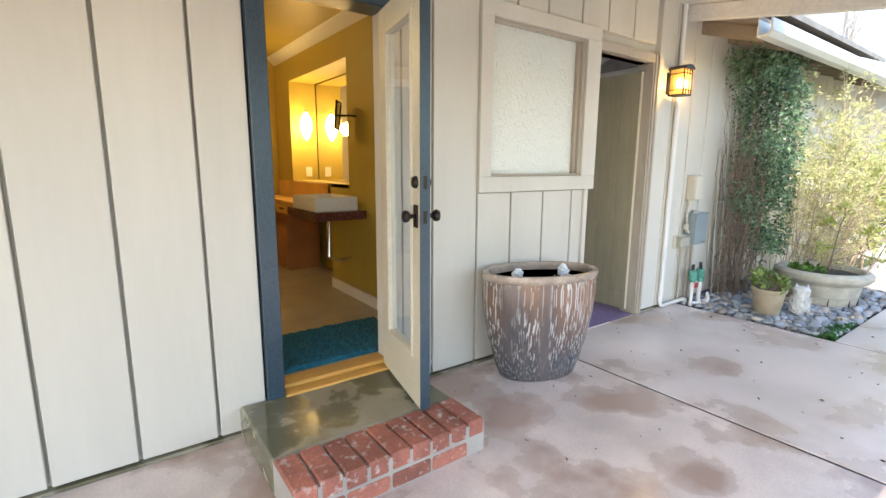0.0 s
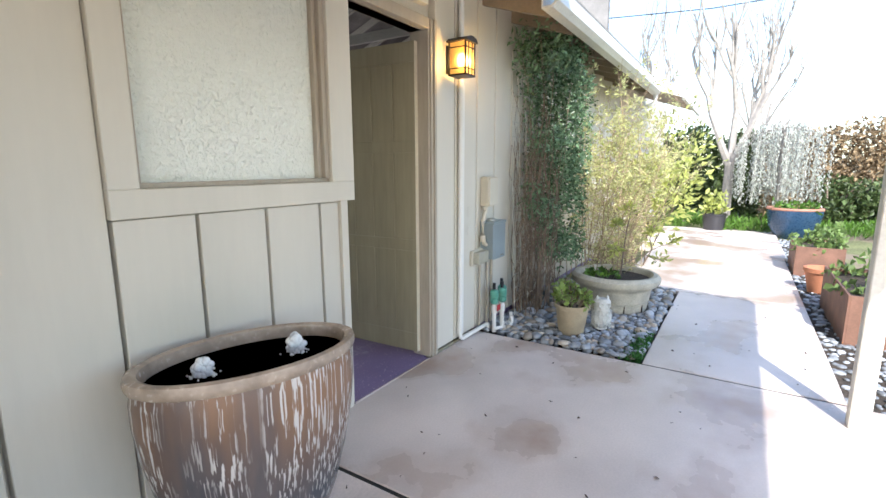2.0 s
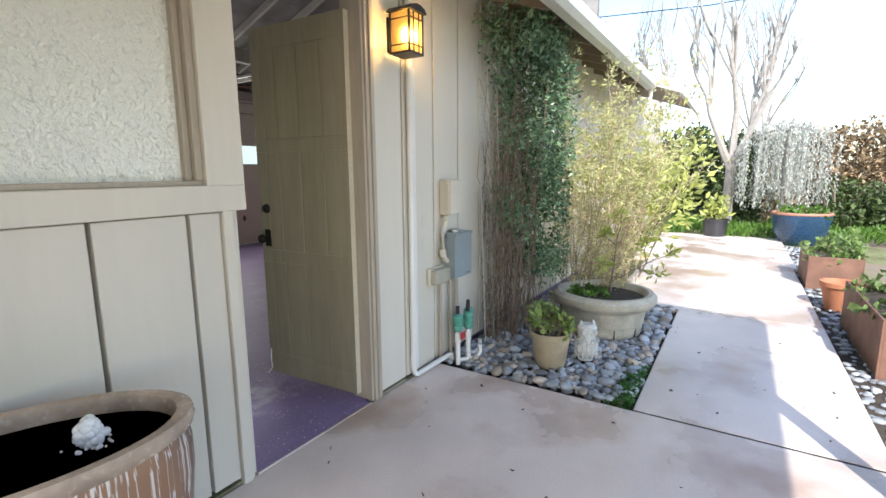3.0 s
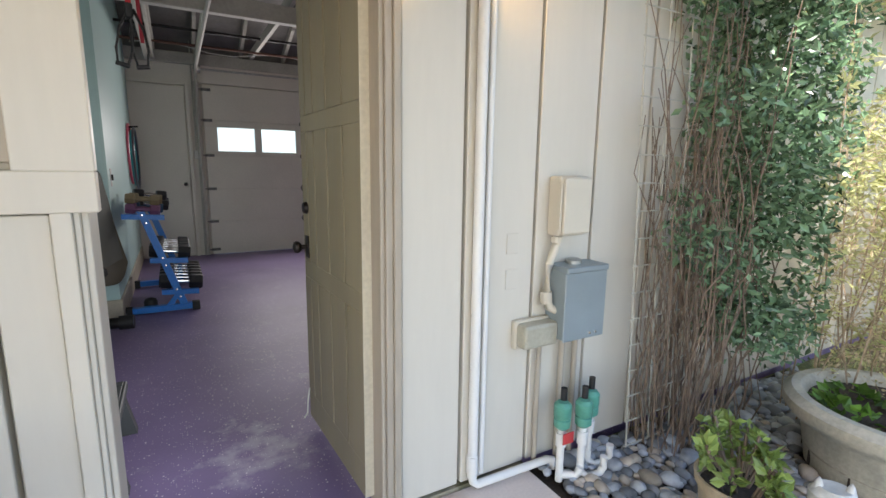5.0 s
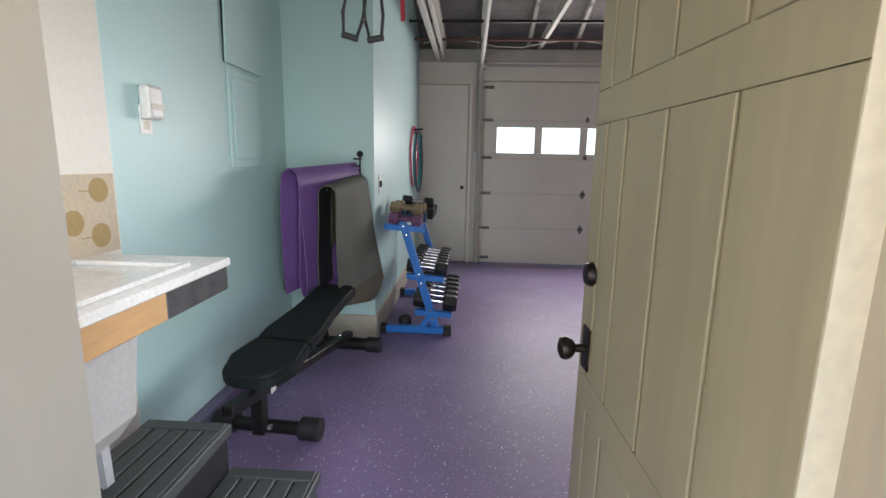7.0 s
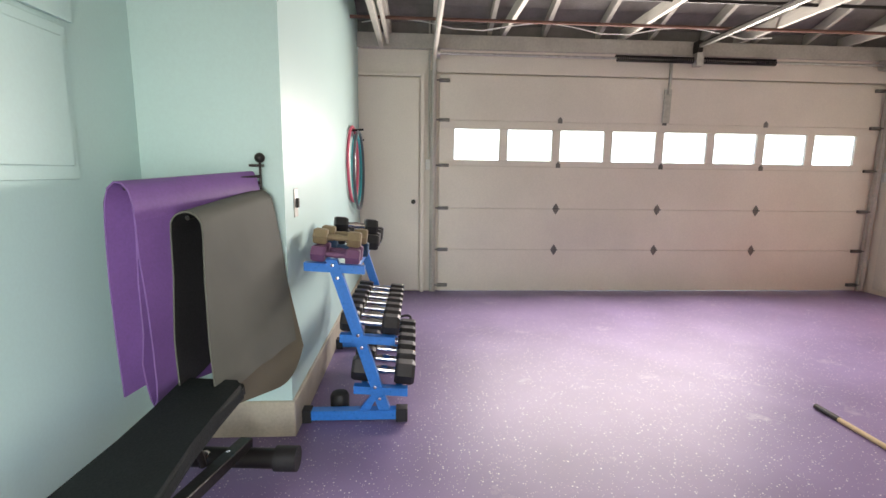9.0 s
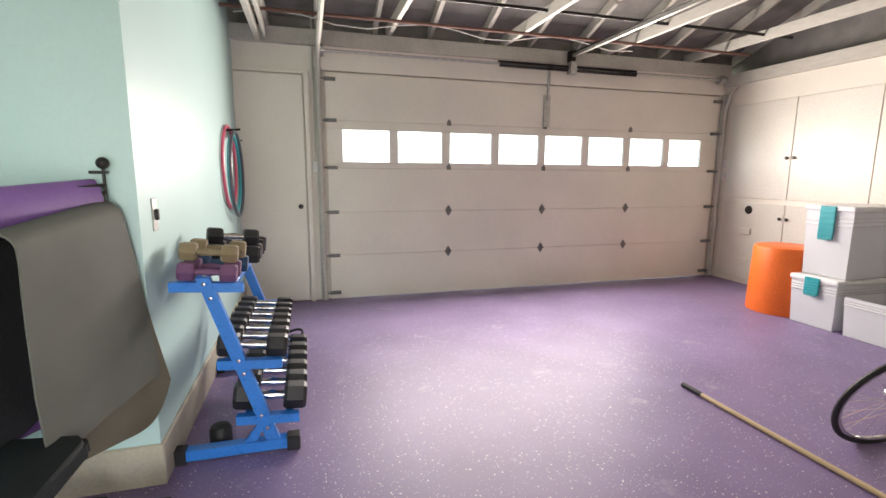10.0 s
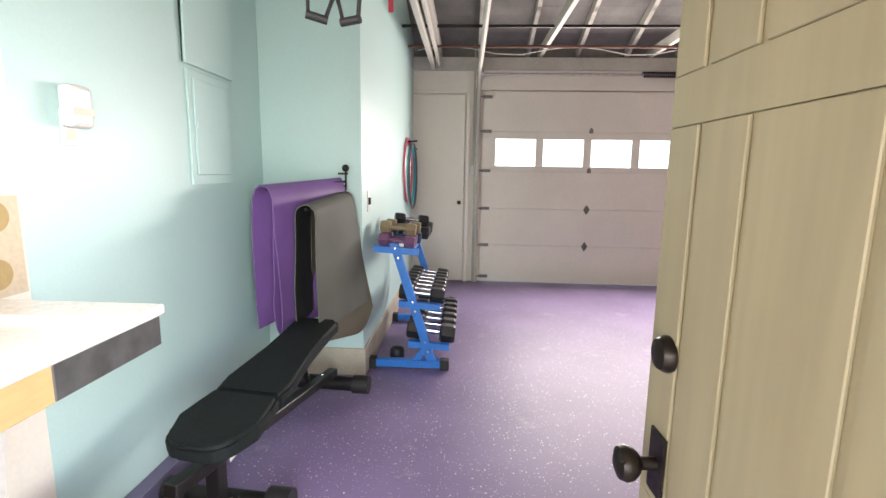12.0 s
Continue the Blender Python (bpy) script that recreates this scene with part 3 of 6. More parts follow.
FROST = glass("frosted_glass", (0.95, 0.96, 0.97), 0.5, 0, 0.9)
for x in xw:
    q = part("window_pane", box(x, 0.02, 1.54, x + 0.515, 0.025, 1.885), FROST, gdoor)
    q.visible_shadow = False


# ================= outdoor things =================
def cloud(name, pts, dirs, size, mat, parent, wide=0.45, fold=0.25):
    """Many small folded leaves as one mesh: each has a stalk end, two sides and a tip."""
    pts, dirs = np.asarray(pts), np.asarray(dirs)
    n = len(pts)
    dirs = dirs / np.linalg.norm(dirs, axis=1, keepdims=True)
    other = np.random.normal(size=(n, 3))
    side = np.cross(dirs, other)
    side /= np.linalg.norm(side, axis=1, keepdims=True)
    up = np.cross(side, dirs)
    s = (size * np.random.uniform(0.6, 1.3, n))[:, None]
    mid = pts + dirs * s * 0.5
    a, c = pts, pts + dirs * s - up * s * 0.12
    b, d = mid + side * s * wide * 0.5 + up * s * fold * 0.3, mid - side * s * wide * 0.5 + up * s * fold * 0.3
    verts = np.stack([a, b, c, d], 1).reshape(-1, 3)
    idx = np.arange(n) * 4
    faces = np.concatenate([np.stack([idx, idx + 1, idx + 2], 1), np.stack([idx, idx + 2, idx + 3], 1)])
    me = bpy.data.meshes.new(name)
    me.from_pydata(verts.tolist(), [], faces.tolist())
    me.materials.append(mat)
    ob = new(name, me)
    ob.parent = parent
    return ob


def leafy(name, color, var=0.45, rough=0.45, tr=0.35):
    m = bpy.data.materials.new(name)
    m.use_nodes = True
    n, l = m.node_tree.nodes, m.node_tree.links
    b = n["Principled BSDF"]
    geo = n.new("ShaderNodeNewGeometry")
    mr = n.new("ShaderNodeMapRange")
    mr.inputs["To Min"].default_value, mr.inputs["To Max"].default_value = 1 - var, 1 + var
    l.new(geo.outputs["Random Per Island"], mr.inputs["Value"])
    hsv = n.new("ShaderNodeHueSaturation")
    hsv.inputs["Color"].default_value = (*color, 1)
    l.new(mr.outputs[0], hsv.inputs["Value"])
    l.new(hsv.outputs[0], b.inputs["Base Color"])
    b.inputs["Roughness"].default_value = rough
    t = n.new("ShaderNodeBsdfTranslucent")
    l.new(hsv.outputs[0], t.inputs["Color"])
    mix = n.new("ShaderNodeMixShader")
    mix.inputs[0].default_value = tr
    l.new(b.outputs[0], mix.inputs[1])
    l.new(t.outputs[0], mix.inputs[2])
    l.new(mix.outputs[0], n["Material Output"].inputs["Surface"])
    return m


DARK_LEAF = leafy("dark_glossy_leaf", (0.16, 0.255, 0.145), 0.7, 0.26, 0.4)
LIGHT_LEAF = leafy("sunny_yellow_green_leaf", (0.60, 0.60, 0.30), 0.35, 0.5, 0.55)
CITRUS_LEAF = leafy("citrus_leaf", (0.50, 0.54, 0.17), 0.4, 0.4, 0.55)
SUCC_LEAF = leafy("succulent_leaf", (0.24, 0.33, 0.09), 0.4, 0.35)
HEDGE_LEAF = leafy("hedge_leaf", (0.09, 0.13, 0.045), 0.5)
RUST_LEAF = leafy("rusty_hedge_leaf", (0.34, 0.25, 0.15), 0.5)
SILVER_LEAF = leafy("pale_silver_leaf", (0.58, 0.60, 0.55), 0.3, 0.5, 0.5)
GRASS = leafy("low_green_growth", (0.10, 0.20, 0.03), 0.5)
BARK = material("grey_brown_bark", (0.16, 0.12, 0.09), 0.85, var=0.25, scale=14, fine=70, bump=0.5)
PALE_BARK = material("pale_bark", (0.30, 0.275, 0.25), 0.8, var=0.15, scale=10, fine=60, bump=0.4)
VINE_BARK = material("dry_vine_stem", (0.17, 0.125, 0.09), 0.85, var=0.4, scale=20, fine=80, bump=0.5)


def scatter(n, lo, hi, shape=None):
    p = np.random.uniform(lo, hi, (n, 3))
    if shape is not None:
        p = p[[shape(*q) for q in p]]
    return p


def branchy(bm, start, direction, length, r, depth, rng, ends, spread=0.5, lift=0.1):
    d = Vector(direction).normalized()
    pts, p = [Vector(start)], Vector(start)
    for i in range(4):
        d = (d + Vector((rng.uniform(-1, 1), rng.uniform(-1, 1), rng.uniform(-0.4, 1))) * 0.16 + Vector((0, 0, lift * 0.3))).normalized()
        p = p + d * length / 4
        pts.append(p.copy())
    tube(pts, r, 6, bm, r * 0.6)
    ends.append((p.copy(), d.copy()))
    if depth:
        for _ in range(rng.choice((2, 3))):
            nd = d + Vector((rng.uniform(-1, 1), rng.uniform(-1, 1), rng.uniform(-0.3, 0.8))) * spread
            branchy(bm, pts[rng.choice((2, 3, 4))], nd, length * rng.uniform(0.6, 0.85), r * 0.62, depth - 1, rng, ends, spread, lift)


# --- fountain: tall oval glazed pot ---
RIM = material("tan_rim_glaze", (0.36, 0.285, 0.225), 0.22, var=0.3, scale=9, fine=50)


def glazed():
    """Grey-blue and rust glaze with thin wavering white drips that run down from under the rim."""
    m = bpy.data.materials.new("dripped_grey_rust_glaze")
    m.use_nodes = True
    n, l = m.node_tree.nodes, m.node_tree.links
    b = n["Principled BSDF"]
    tc = n.new("ShaderNodeTexCoord")

    def noise_of(scale, vec, detail=3.0, stretch=(1, 1, 1)):
        mp = n.new("ShaderNodeMapping")
        mp.inputs["Scale"].default_value = stretch
        l.new(vec, mp.inputs["Vector"])
        t = n.new("ShaderNodeTexNoise")
        t.inputs["Scale"].default_value, t.inputs["Detail"].default_value = scale, detail
        l.new(mp.outputs[0], t.inputs["Vector"])
        return t.outputs["Fac"]

    def ramp(v, lo, hi, a=0.0, z=1.0):
        r = n.new("ShaderNodeMapRange")
        for k, q in (("From Min", lo), ("From Max", hi), ("To Min", a), ("To Max", z)):
            r.inputs[k].default_value = q
        l.new(v, r.inputs["Value"])
        return r.outputs[0]

    def mixed(fac, a, c):
        x = n.new("ShaderNodeMix")
        x.data_type = "RGBA"
        l.new(fac, x.inputs["Factor"])
        if isinstance(a, tuple):
            x.inputs["A"].default_value = (*a, 1)
        else:
            l.new(a, x.inputs["A"])
        x.inputs["B"].default_value = (*c, 1)
        return x.outputs["Result"]

    def product(a, c):
        x = n.new("ShaderNodeMath")
        x.operation = "MULTIPLY"
        l.new(a, x.inputs[0])
        l.new(c, x.inputs[1])
        return x.outputs[0]

    pos = tc.outputs["Object"]
    warp = n.new("ShaderNodeTexNoise")
    warp.inputs["Scale"].default_value = 14
    l.new(pos, warp.inputs["Vector"])
    add = n.new("ShaderNodeVectorMath")
    add.operation = "MULTIPLY_ADD"
    add.inputs[1].default_value = (0.007, 0.007, 0.0)
    l.new(warp.outputs["Color"], add.inputs[0])
    l.new(pos, add.inputs[2])
    sep = n.new("ShaderNodeSeparateXYZ")
    l.new(pos, sep.inputs[0])
    low = ramp(noise_of(9, pos, 4, (1, 1, 0.25)), 0.35, 0.65)
    col = mixed(low, (0.115, 0.10, 0.10), (0.06, 0.065, 0.078))
    col = mixed(product(ramp(noise_of(5, pos, 3, (1, 1, 0.2)), 0.36, 0.62), ramp(sep.outputs["Z"], 0.15, 0.55, 0.0, 0.85)), col, (0.28, 0.155, 0.085))
    drips = product(ramp(noise_of(105, add.outputs[0], 2, (1, 1, 0.006)), 0.535, 0.61), ramp(noise_of(9, pos, 2, (1, 1, 0.10)), 0.34, 0.52))
    col = mixed(product(drips, ramp(sep.outputs["Z"], 0.0, 0.40, 0.25, 0.95)), col, (0.60, 0.56, 0.53))
    l.new(col, b.inputs["Base Color"])
    b.inputs["Roughness"].default_value = 0.22
    bp = n.new("ShaderNodeBump")
    bp.inputs["Strength"].default_value, bp.inputs["Distance"].default_value = 0.35, 0.004
    l.new(drips, bp.inputs["Height"])
    l.new(bp.outputs[0], b.inputs["Normal"])
    return m


fountain = thing("fountain", (2.665, 2.205, 0), "tall oval grey and rust glazed pot fountain filled with bubbling water", "fountain", rz=-18)
prof = [(0.64, 0), (0.67, 0.01), (0.76, 0.10), (0.87, 0.26), (0.95, 0.42), (0.985, 0.55), (0.985, 0.63), (0.965, 0.68)]
inner = [(0.90, 0.68), (0.88, 0.62), (0.80, 0.4), (0.6, 0.06), (0, 0.05)]
part("pot_body", lathe(prof + inner, 48, 0.41, 0.245), glazed(), fountain, "streaky white drips over grey and rust glaze", True)
part("rim", lathe([(0.96, 0.67), (1.0, 0.68), (1.015, 0.70), (1.0, 0.722), (0.95, 0.728), (0.905, 0.72), (0.89, 0.70), (0.895, 0.672)], 48, 0.41, 0.245, caps=False), RIM, fountain, "", True)
part("water", lathe([(0.885, 0.672), (0.5, 0.672), (0, 0.672)], 48, 0.41, 0.245), WATER, fountain, "dark rippled water")
rng = random.Random(3)
for x, tall in ((-0.17, 0.055), (0.17, 0.07)):
    bm = bmesh.new()
    for k in range(95):
        f = rng.random()
        spread = 0.012 + 0.024 * math.sin(min(f * 1.15, 1) * math.pi) if k < 70 else rng.uniform(0.035, 0.075)
        a = rng.uniform(0, 2 * math.pi)
        c = Vector((x + spread * math.cos(a) * rng.uniform(0.5, 1), spread * math.sin(a) * rng.uniform(0.5, 1) * 0.8, 0.672 + (f * tall if k < 70 else 0.003)))
        q = bmesh.new()
        bmesh.ops.create_icosphere(q, subdivisions=2, radius=rng.uniform(0.009, 0.016) if k < 70 else rng.uniform(0.003, 0.007))
        bmesh.ops.translate(q, vec=c, verts=q.verts)
        merged(q, bm)
    tagged(part("water_jet", bm, FOAM, fountain, "white bubbling water", True), kind="stuff")

# --- hose bib at the foot of the wall ---
bib = thing("hose_bib", (1.95, 2.545, 0.115), "small painted hose bib low on the siding", "tap")
part("flange", lathe([(0.03, 0), (0.03, 0.006), (0.014, 0.012), (0, 0.012)], 16, m=pose(0, 0, 0, 90, 0, 0)), STEEL, bib, smooth=True)
part("spout", tube([(0, -0.005, 0), (0, -0.045, 0.002), (0, -0.065, -0.012), (0, -0.072, -0.04)], 0.011, 10), STEEL, bib, smooth=True)
part("handle", torus(0.022, 0.005, 18, 6, None, pose(0, -0.05, 0.035, 20, 0, 0)), WHITE_PLASTIC, bib, smooth=True)
part("stem", rod((0, -0.045, 0.0), (0, -0.05, 0.036), 0.005, 8), STEEL, bib)

# --- wall lantern ---
AMBER = glowing("lit_amber_glass", (1.0, 0.62, 0.16), 1.6)
lantern = thing("wall_lantern", (4.66, 2.545, 2.03), "lit black iron craftsman wall lantern with amber glass", "lamp")
part("wall_plate", box(-0.055, -0.015, 0.02, 0.055, 0.0, 0.21, 0.003), BLACK_METAL, lantern)
part("arm", box(-0.02, -0.05, 0.17, 0.02, -0.015, 0.2, 0.002), BLACK_METAL, lantern)
part("roof_cap", extruded([(-0.085, 0.225), (0.085, 0.225), (0.06, 0.25), (0.02, 0.262), (-0.02, 0.262), (-0.06, 0.25)], -0.185, -0.02), BLACK_METAL, lantern)
part("base_plate", box(-0.07, -0.17, 0.0, 0.07, -0.03, 0.012), BLACK_METAL, lantern)
for x in (-0.07, 0.06):
    for y in (-0.17, -0.04):
        part("corner_post", box(x, y, 0.0, x + 0.01, y + 0.01, 0.225), BLACK_METAL, lantern)
for z in (0.045, 0.185):
    for y in (-0.171, -0.039):
        part("glazing_bar", box(-0.07, y, z, 0.07, y + 0.008, z + 0.006), BLACK_METAL, lantern)
    for x in (-0.071, 0.063):
        part("glazing_bar", box(x, -0.17, z, x + 0.008, -0.03, z + 0.006), BLACK_METAL, lantern)
for x in (-0.028, 0.022):
    part("glazing_bar", box(x, -0.171, 0.0, x + 0.005, -0.165, 0.225), BLACK_METAL, lantern)
AMBER_PANE = glass("amber_pane", (1.0, 0.76, 0.36), 0.4, 0, 0.75)
for b in ((-0.06, -0.163, 0.014, 0.06, -0.160, 0.222), (-0.063, -0.16, 0.014, -0.060, -0.04, 0.222), (0.060, -0.16, 0.014, 0.063, -0.04, 0.222)):
    q = part("glass_panel", box(*b), AMBER_PANE, lantern, "amber glass")
    q.visible_shadow = False
bm = bmesh.new()
bmesh.ops.create_uvsphere(bm, u_segments=16, v_segments=10, radius=0.034)
bmesh.ops.scale(bm, vec=(1, 1, 1.4), verts=bm.verts)
bmesh.ops.translate(bm, vec=(0, -0.1, 0.11), verts=bm.verts)
part("bulb", bm, glowing("warm_bulb", (1.0, 0.72, 0.30), 9.0), lantern, "glowing bulb", True)
bulb("lantern_light", (4.66, 2.38, 2.13), 2.2, (1.0, 0.62, 0.22), 0.04)

# --- pipes, boxes and valves on the wall ---
pipes = thing("conduit_pipes", (4.80, 2.52, 0), "white plastic pipes running up the siding beside the doorway", "pipe")
part("pipe", tube([(-0.02, 0, 2.9), (-0.02, 0, 0.06)], 0.021, 14), PVC, pipes, smooth=True)
part("pipe", tube([(0.03, 0.01, 2.0), (0.03, 0.01, 0.06)], 0.012, 12), PVC, pipes, smooth=True)
part("pipe", tube([(-0.02, 0, 0.075), (-0.018, -0.005, 0.04), (0.0, -0.01, 0.025), (0.36, -0.04, 0.045), (0.385, -0.045, 0.04), (0.39, -0.05, 0.0)], 0.018, 12), PVC, pipes, smooth=True)
part("coupling", tube([(-0.02, 0, 0.08), (-0.02, 0, 0.16)], 0.025, 14), PVC, pipes, smooth=True)
CREAM_BOX = material("cream_plastic_box", (0.58, 0.53, 0.43), 0.45, var=0.05, fvar=0.015, bump=0.02)
GREY_BOX = material("grey_enamel_box", (0.26, 0.31, 0.33), 0.4, 0.2, var=0.1, scale=3, fine=60, fvar=0.02, bump=0.02)
boxa = thing("irrigation_timer_box", (5.22, 2.545, 1.07), "cream plastic timer box with a flexible conduit below", "box")
part("body", box(-0.075, -0.075, 0, 0.085, 0, 0.25, 0.012, segs=2), CREAM_BOX, boxa)
part("lid", box(-0.065, -0.092, 0.008, 0.088, -0.072, 0.243, 0.008, segs=2), CREAM_BOX, boxa)
part("hinge_strip", box(-0.082, -0.085, 0.03, -0.072, -0.06, 0.22, 0.002), CREAM_BOX, boxa)
part("conduit", tube([(-0.05, -0.04, 0.0), (-0.05, -0.04, -0.04), (-0.085, -0.04, -0.12), (-0.095, -0.04, -0.24), (-0.08, -0.05, -0.31), (-0.04, -0.06, -0.33)], 0.018, 12), CREAM_BOX, boxa, smooth=True)
part("fitting", tube([(-0.095, -0.04, -0.24), (-0.092, -0.042, -0.29)], 0.025, 12), CREAM_BOX, boxa)
part("fitting", tube([(-0.05, -0.04, -0.005), (-0.05, -0.04, -0.03)], 0.025, 12), CREAM_BOX, boxa)
boxb = thing("electrical_box", (5.265, 2.545, 0.625), "grey steel electrical disconnect box on the siding", "box")
part("body", box(-0.105, -0.12, 0, 0.125, 0, 0.315, 0.004), GREY_BOX, boxb)
part("cover", box(-0.11, -0.126, -0.004, 0.13, -0.120, 0.295, 0.003), GREY_BOX, boxb)
part("cover_lip", box(-0.11, -0.135, 0.295, 0.13, 0.0, 0.32, 0.004), GREY_BOX, boxb)
part("hub", lathe([(0.035, 0.32), (0.035, 0.334), (0.028, 0.34), (0, 0.34)], 18, m=pose(0.0, -0.05, 0)), STEEL, boxb, smooth=True)
for x in (-0.02, 0.06):
    part("conduit", rod((x, -0.03, -0.6), (x, -0.03, 0.0), 0.014), CASING, boxb, smooth=True)
for x in (0.04, 0.075):
    part("screw", lathe([(0.008, 0), (0.006, 0.006), (0, 0.007)], 10, m=pose(x, -0.126, 0.02, 90, 0, 0)), CHROME, boxb)
boxc = thing("outlet_cover", (5.085, 2.545, 0.60), "weathered plastic outdoor outlet cover over a conduit", "outlet")
part("body", box(-0.10, -0.085, 0, 0.085, 0, 0.105, 0.015, segs=2), material("yellowed_plastic", (0.40, 0.38, 0.30), 0.4, var=0.12, scale=9), boxc)
part("base", box(-0.11, -0.03, -0.012, 0.09, 0, 0.115, 0.006), CREAM_BOX, boxc)
part("conduit", rod((0.03, -0.025, -0.6), (0.03, -0.025, -0.012), 0.012), CASING, boxc)
for z in (0.85, 1.0):
    pl = tagged(part("patch_plate", box(4.935, 2.541, z, 4.995, 2.546, z + 0.085, 0.002), SIDING), "small cream cover plate screwed to the siding", "plate")

GREEN_PL = material("green_valve_plastic", (0.10, 0.32, 0.24), 0.4, var=0.1)
for i, (x, y) in enumerate(((5.16, 2.40), (5.255, 2.37), (5.35, 2.42))):
    v = thing("irrigation_valve", (x, y, 0), "green irrigation valve on white risers by the wall", "valve", group="irrigation valves")
    part("riser", tube([(0, 0, -0.01), (0, 0, 0.25)], 0.017, 12), PVC, v, smooth=True)
    part("riser", tube([(0, 0, 0.02), (0.02, -0.03, 0.005), (0.07, -0.05, 0.02), (0.085, -0.055, 0.05), (0.085, -0.055, 0.10)] if i else [(0, 0, 0.02), (0.06, -0.04, 0.02), (0.075, -0.05, 0.06)], 0.017, 12), PVC, v, smooth=True)
    part("collar", rod((0, 0, 0.16), (0, 0, 0.22), 0.024), PVC, v, smooth=True)
    part("body", lathe([(0.022, 0.24), (0.036, 0.255), (0.036, 0.285), (0.03, 0.29), (0.038, 0.30), (0.038, 0.35), (0.025, 0.365), (0, 0.367)], 20), GREEN_PL, v, "", True)
    part("solenoid", rod((0.012, 0.01, 0.36), (0.012, 0.01, 0.42), 0.014), BLACK_RUBBER, v, smooth=True)
    if i == 0:
        part("tag", box(-0.03, -0.045, 0.19, 0.03, -0.038, 0.24, 0.002), material("red_tag", (0.55, 0.05, 0.05), 0.5), v, "red tag")

# --- pots, bowl and owl in the pebble bed ---
bed_soil = tagged(part("bed_soil", box(5.1, 1.195, -0.14, 7.45, 2.56, -0.035), SOIL), "dark soil under the pebble bed", "soil", kind="structure")
TERRA = material("tan_clay_pot", (0.37, 0.30, 0.20), 0.6, var=0.15, scale=9, fine=70)
pot = thing("plant_pot", (5.47, 1.82, 0.0), "tan clay pot with a small green succulent", "plant pot")
part("pot", lathe([(0.10, 0), (0.105, 0.01), (0.135, 0.22), (0.145, 0.225), (0.15, 0.26), (0.14, 0.262), (0.13, 0.22), (0.12, 0.2), (0, 0.2)], 32), TERRA, pot, "", True)
part("potting_soil", lathe([(0.127, 0.215), (0, 0.222)], 24), SOIL, pot)
rng = random.Random(4)
bm = bmesh.new()
pts, dirs = [], []
for i in range(16):
    a = rng.uniform(0, 6.28)
    r0 = rng.uniform(0.01, 0.08)
    tipz = rng.uniform(0.33, 0.44)
    tip = Vector((math.cos(a) * (r0 + 0.09), math.sin(a) * (r0 + 0.09), tipz))
    tube([(math.cos(a) * r0, math.sin(a) * r0, 0.2), tip], 0.006, 6, bm)
    for k in range(26):
        d = Vector((rng.gauss(0, 1), rng.gauss(0, 1), rng.gauss(0.4, 0.8)))
        pts.append(tip + d * 0.006 - Vector((0, 0, rng.uniform(0, 0.07))))
        dirs.append(d)
part("stalk", bm, BARK, pot)
cloud("foliage", pts, dirs, 0.045, SUCC_LEAF, pot, 0.6)

STONE = material("weathered_stone_bowl", (0.42, 0.395, 0.32), 0.8, var=0.2, scale=7, fine=60, fvar=0.12, bump=0.3)
bowl = thing("bowl_planter", (6.46, 1.69, 0.0), "wide weathered stone bowl planter with a thick rolled rim", "planter")
part("bowl", lathe([(0.32, 0), (0.345, 0.01), (0.36, 0.10), (0.362, 0.112), (0.355, 0.118), (0.365, 0.125), (0.385, 0.26), (0.40, 0.29), (0.445, 0.31), (0.475, 0.35), (0.475, 0.40), (0.44, 0.435), (0.40, 0.435), (0.375, 0.41),
                    (0.36, 0.36), (0, 0.36)], 56), STONE, bowl, "", True)
part("potting_soil", lathe([(0.37, 0.375), (0.2, 0.385), (0, 0.39)], 32), SOIL, bowl)
for i in range(10):
    a = 2 * math.pi * i / 10 + 0.2
    part("base_groove", box(-0.004, 0.352, 0.0, 0.004, 0.364, 0.112, m=pose(0, 0, 0, 0, 0, math.degrees(a))), SOIL, bowl)
pts = [(0.16 * math.cos(a) - 0.15, 0.14 * math.sin(a) + 0.1, rng.uniform(0.38, 0.46)) for a in [rng.uniform(0, 6.28) for _ in range(90)]]
cloud("ground_leaves", pts, [(rng.gauss(0, 1), rng.gauss(0, 1), rng.gauss(0.6, 0.6)) for _ in pts], 0.07, GRASS, bowl, 0.7)
bowl.scale = (0.89, 0.89, 0.82)
sapling = thing("citrus_sapling", (6.55, 1.66, 0.31), "young citrus sapling with sparse green leaves in the bowl", "tree")
bm = tube([(0, 0, 0), (0.005, -0.01, 0.16), (0.03, -0.02, 0.34), (0.05, -0.03, 0.52)], 0.011, 7, None, 0.005)
limbs = [[(0.05, -0.03, 0.50), (0.07, -0.05, 0.60), (0.07, -0.04, 0.68)], [(0.04, -0.03, 0.42), (-0.04, 0.03, 0.48), (-0.10, 0.05, 0.54)], [(0.02, -0.02, 0.28), (-0.07, 0.03, 0.30), (-0.13, 0.05, 0.27)],
         [(0.0, 0.0, 0.10), (0.12, -0.14, 0.18), (0.26, -0.30, 0.28), (0.36, -0.44, 0.33)], [(0.16, -0.19, 0.21), (0.24, -0.26, 0.16), (0.36, -0.34, 0.13)], [(0.22, -0.25, 0.25), (0.24, -0.22, 0.36), (0.27, -0.24, 0.44)]]
pts, dirs = [], []
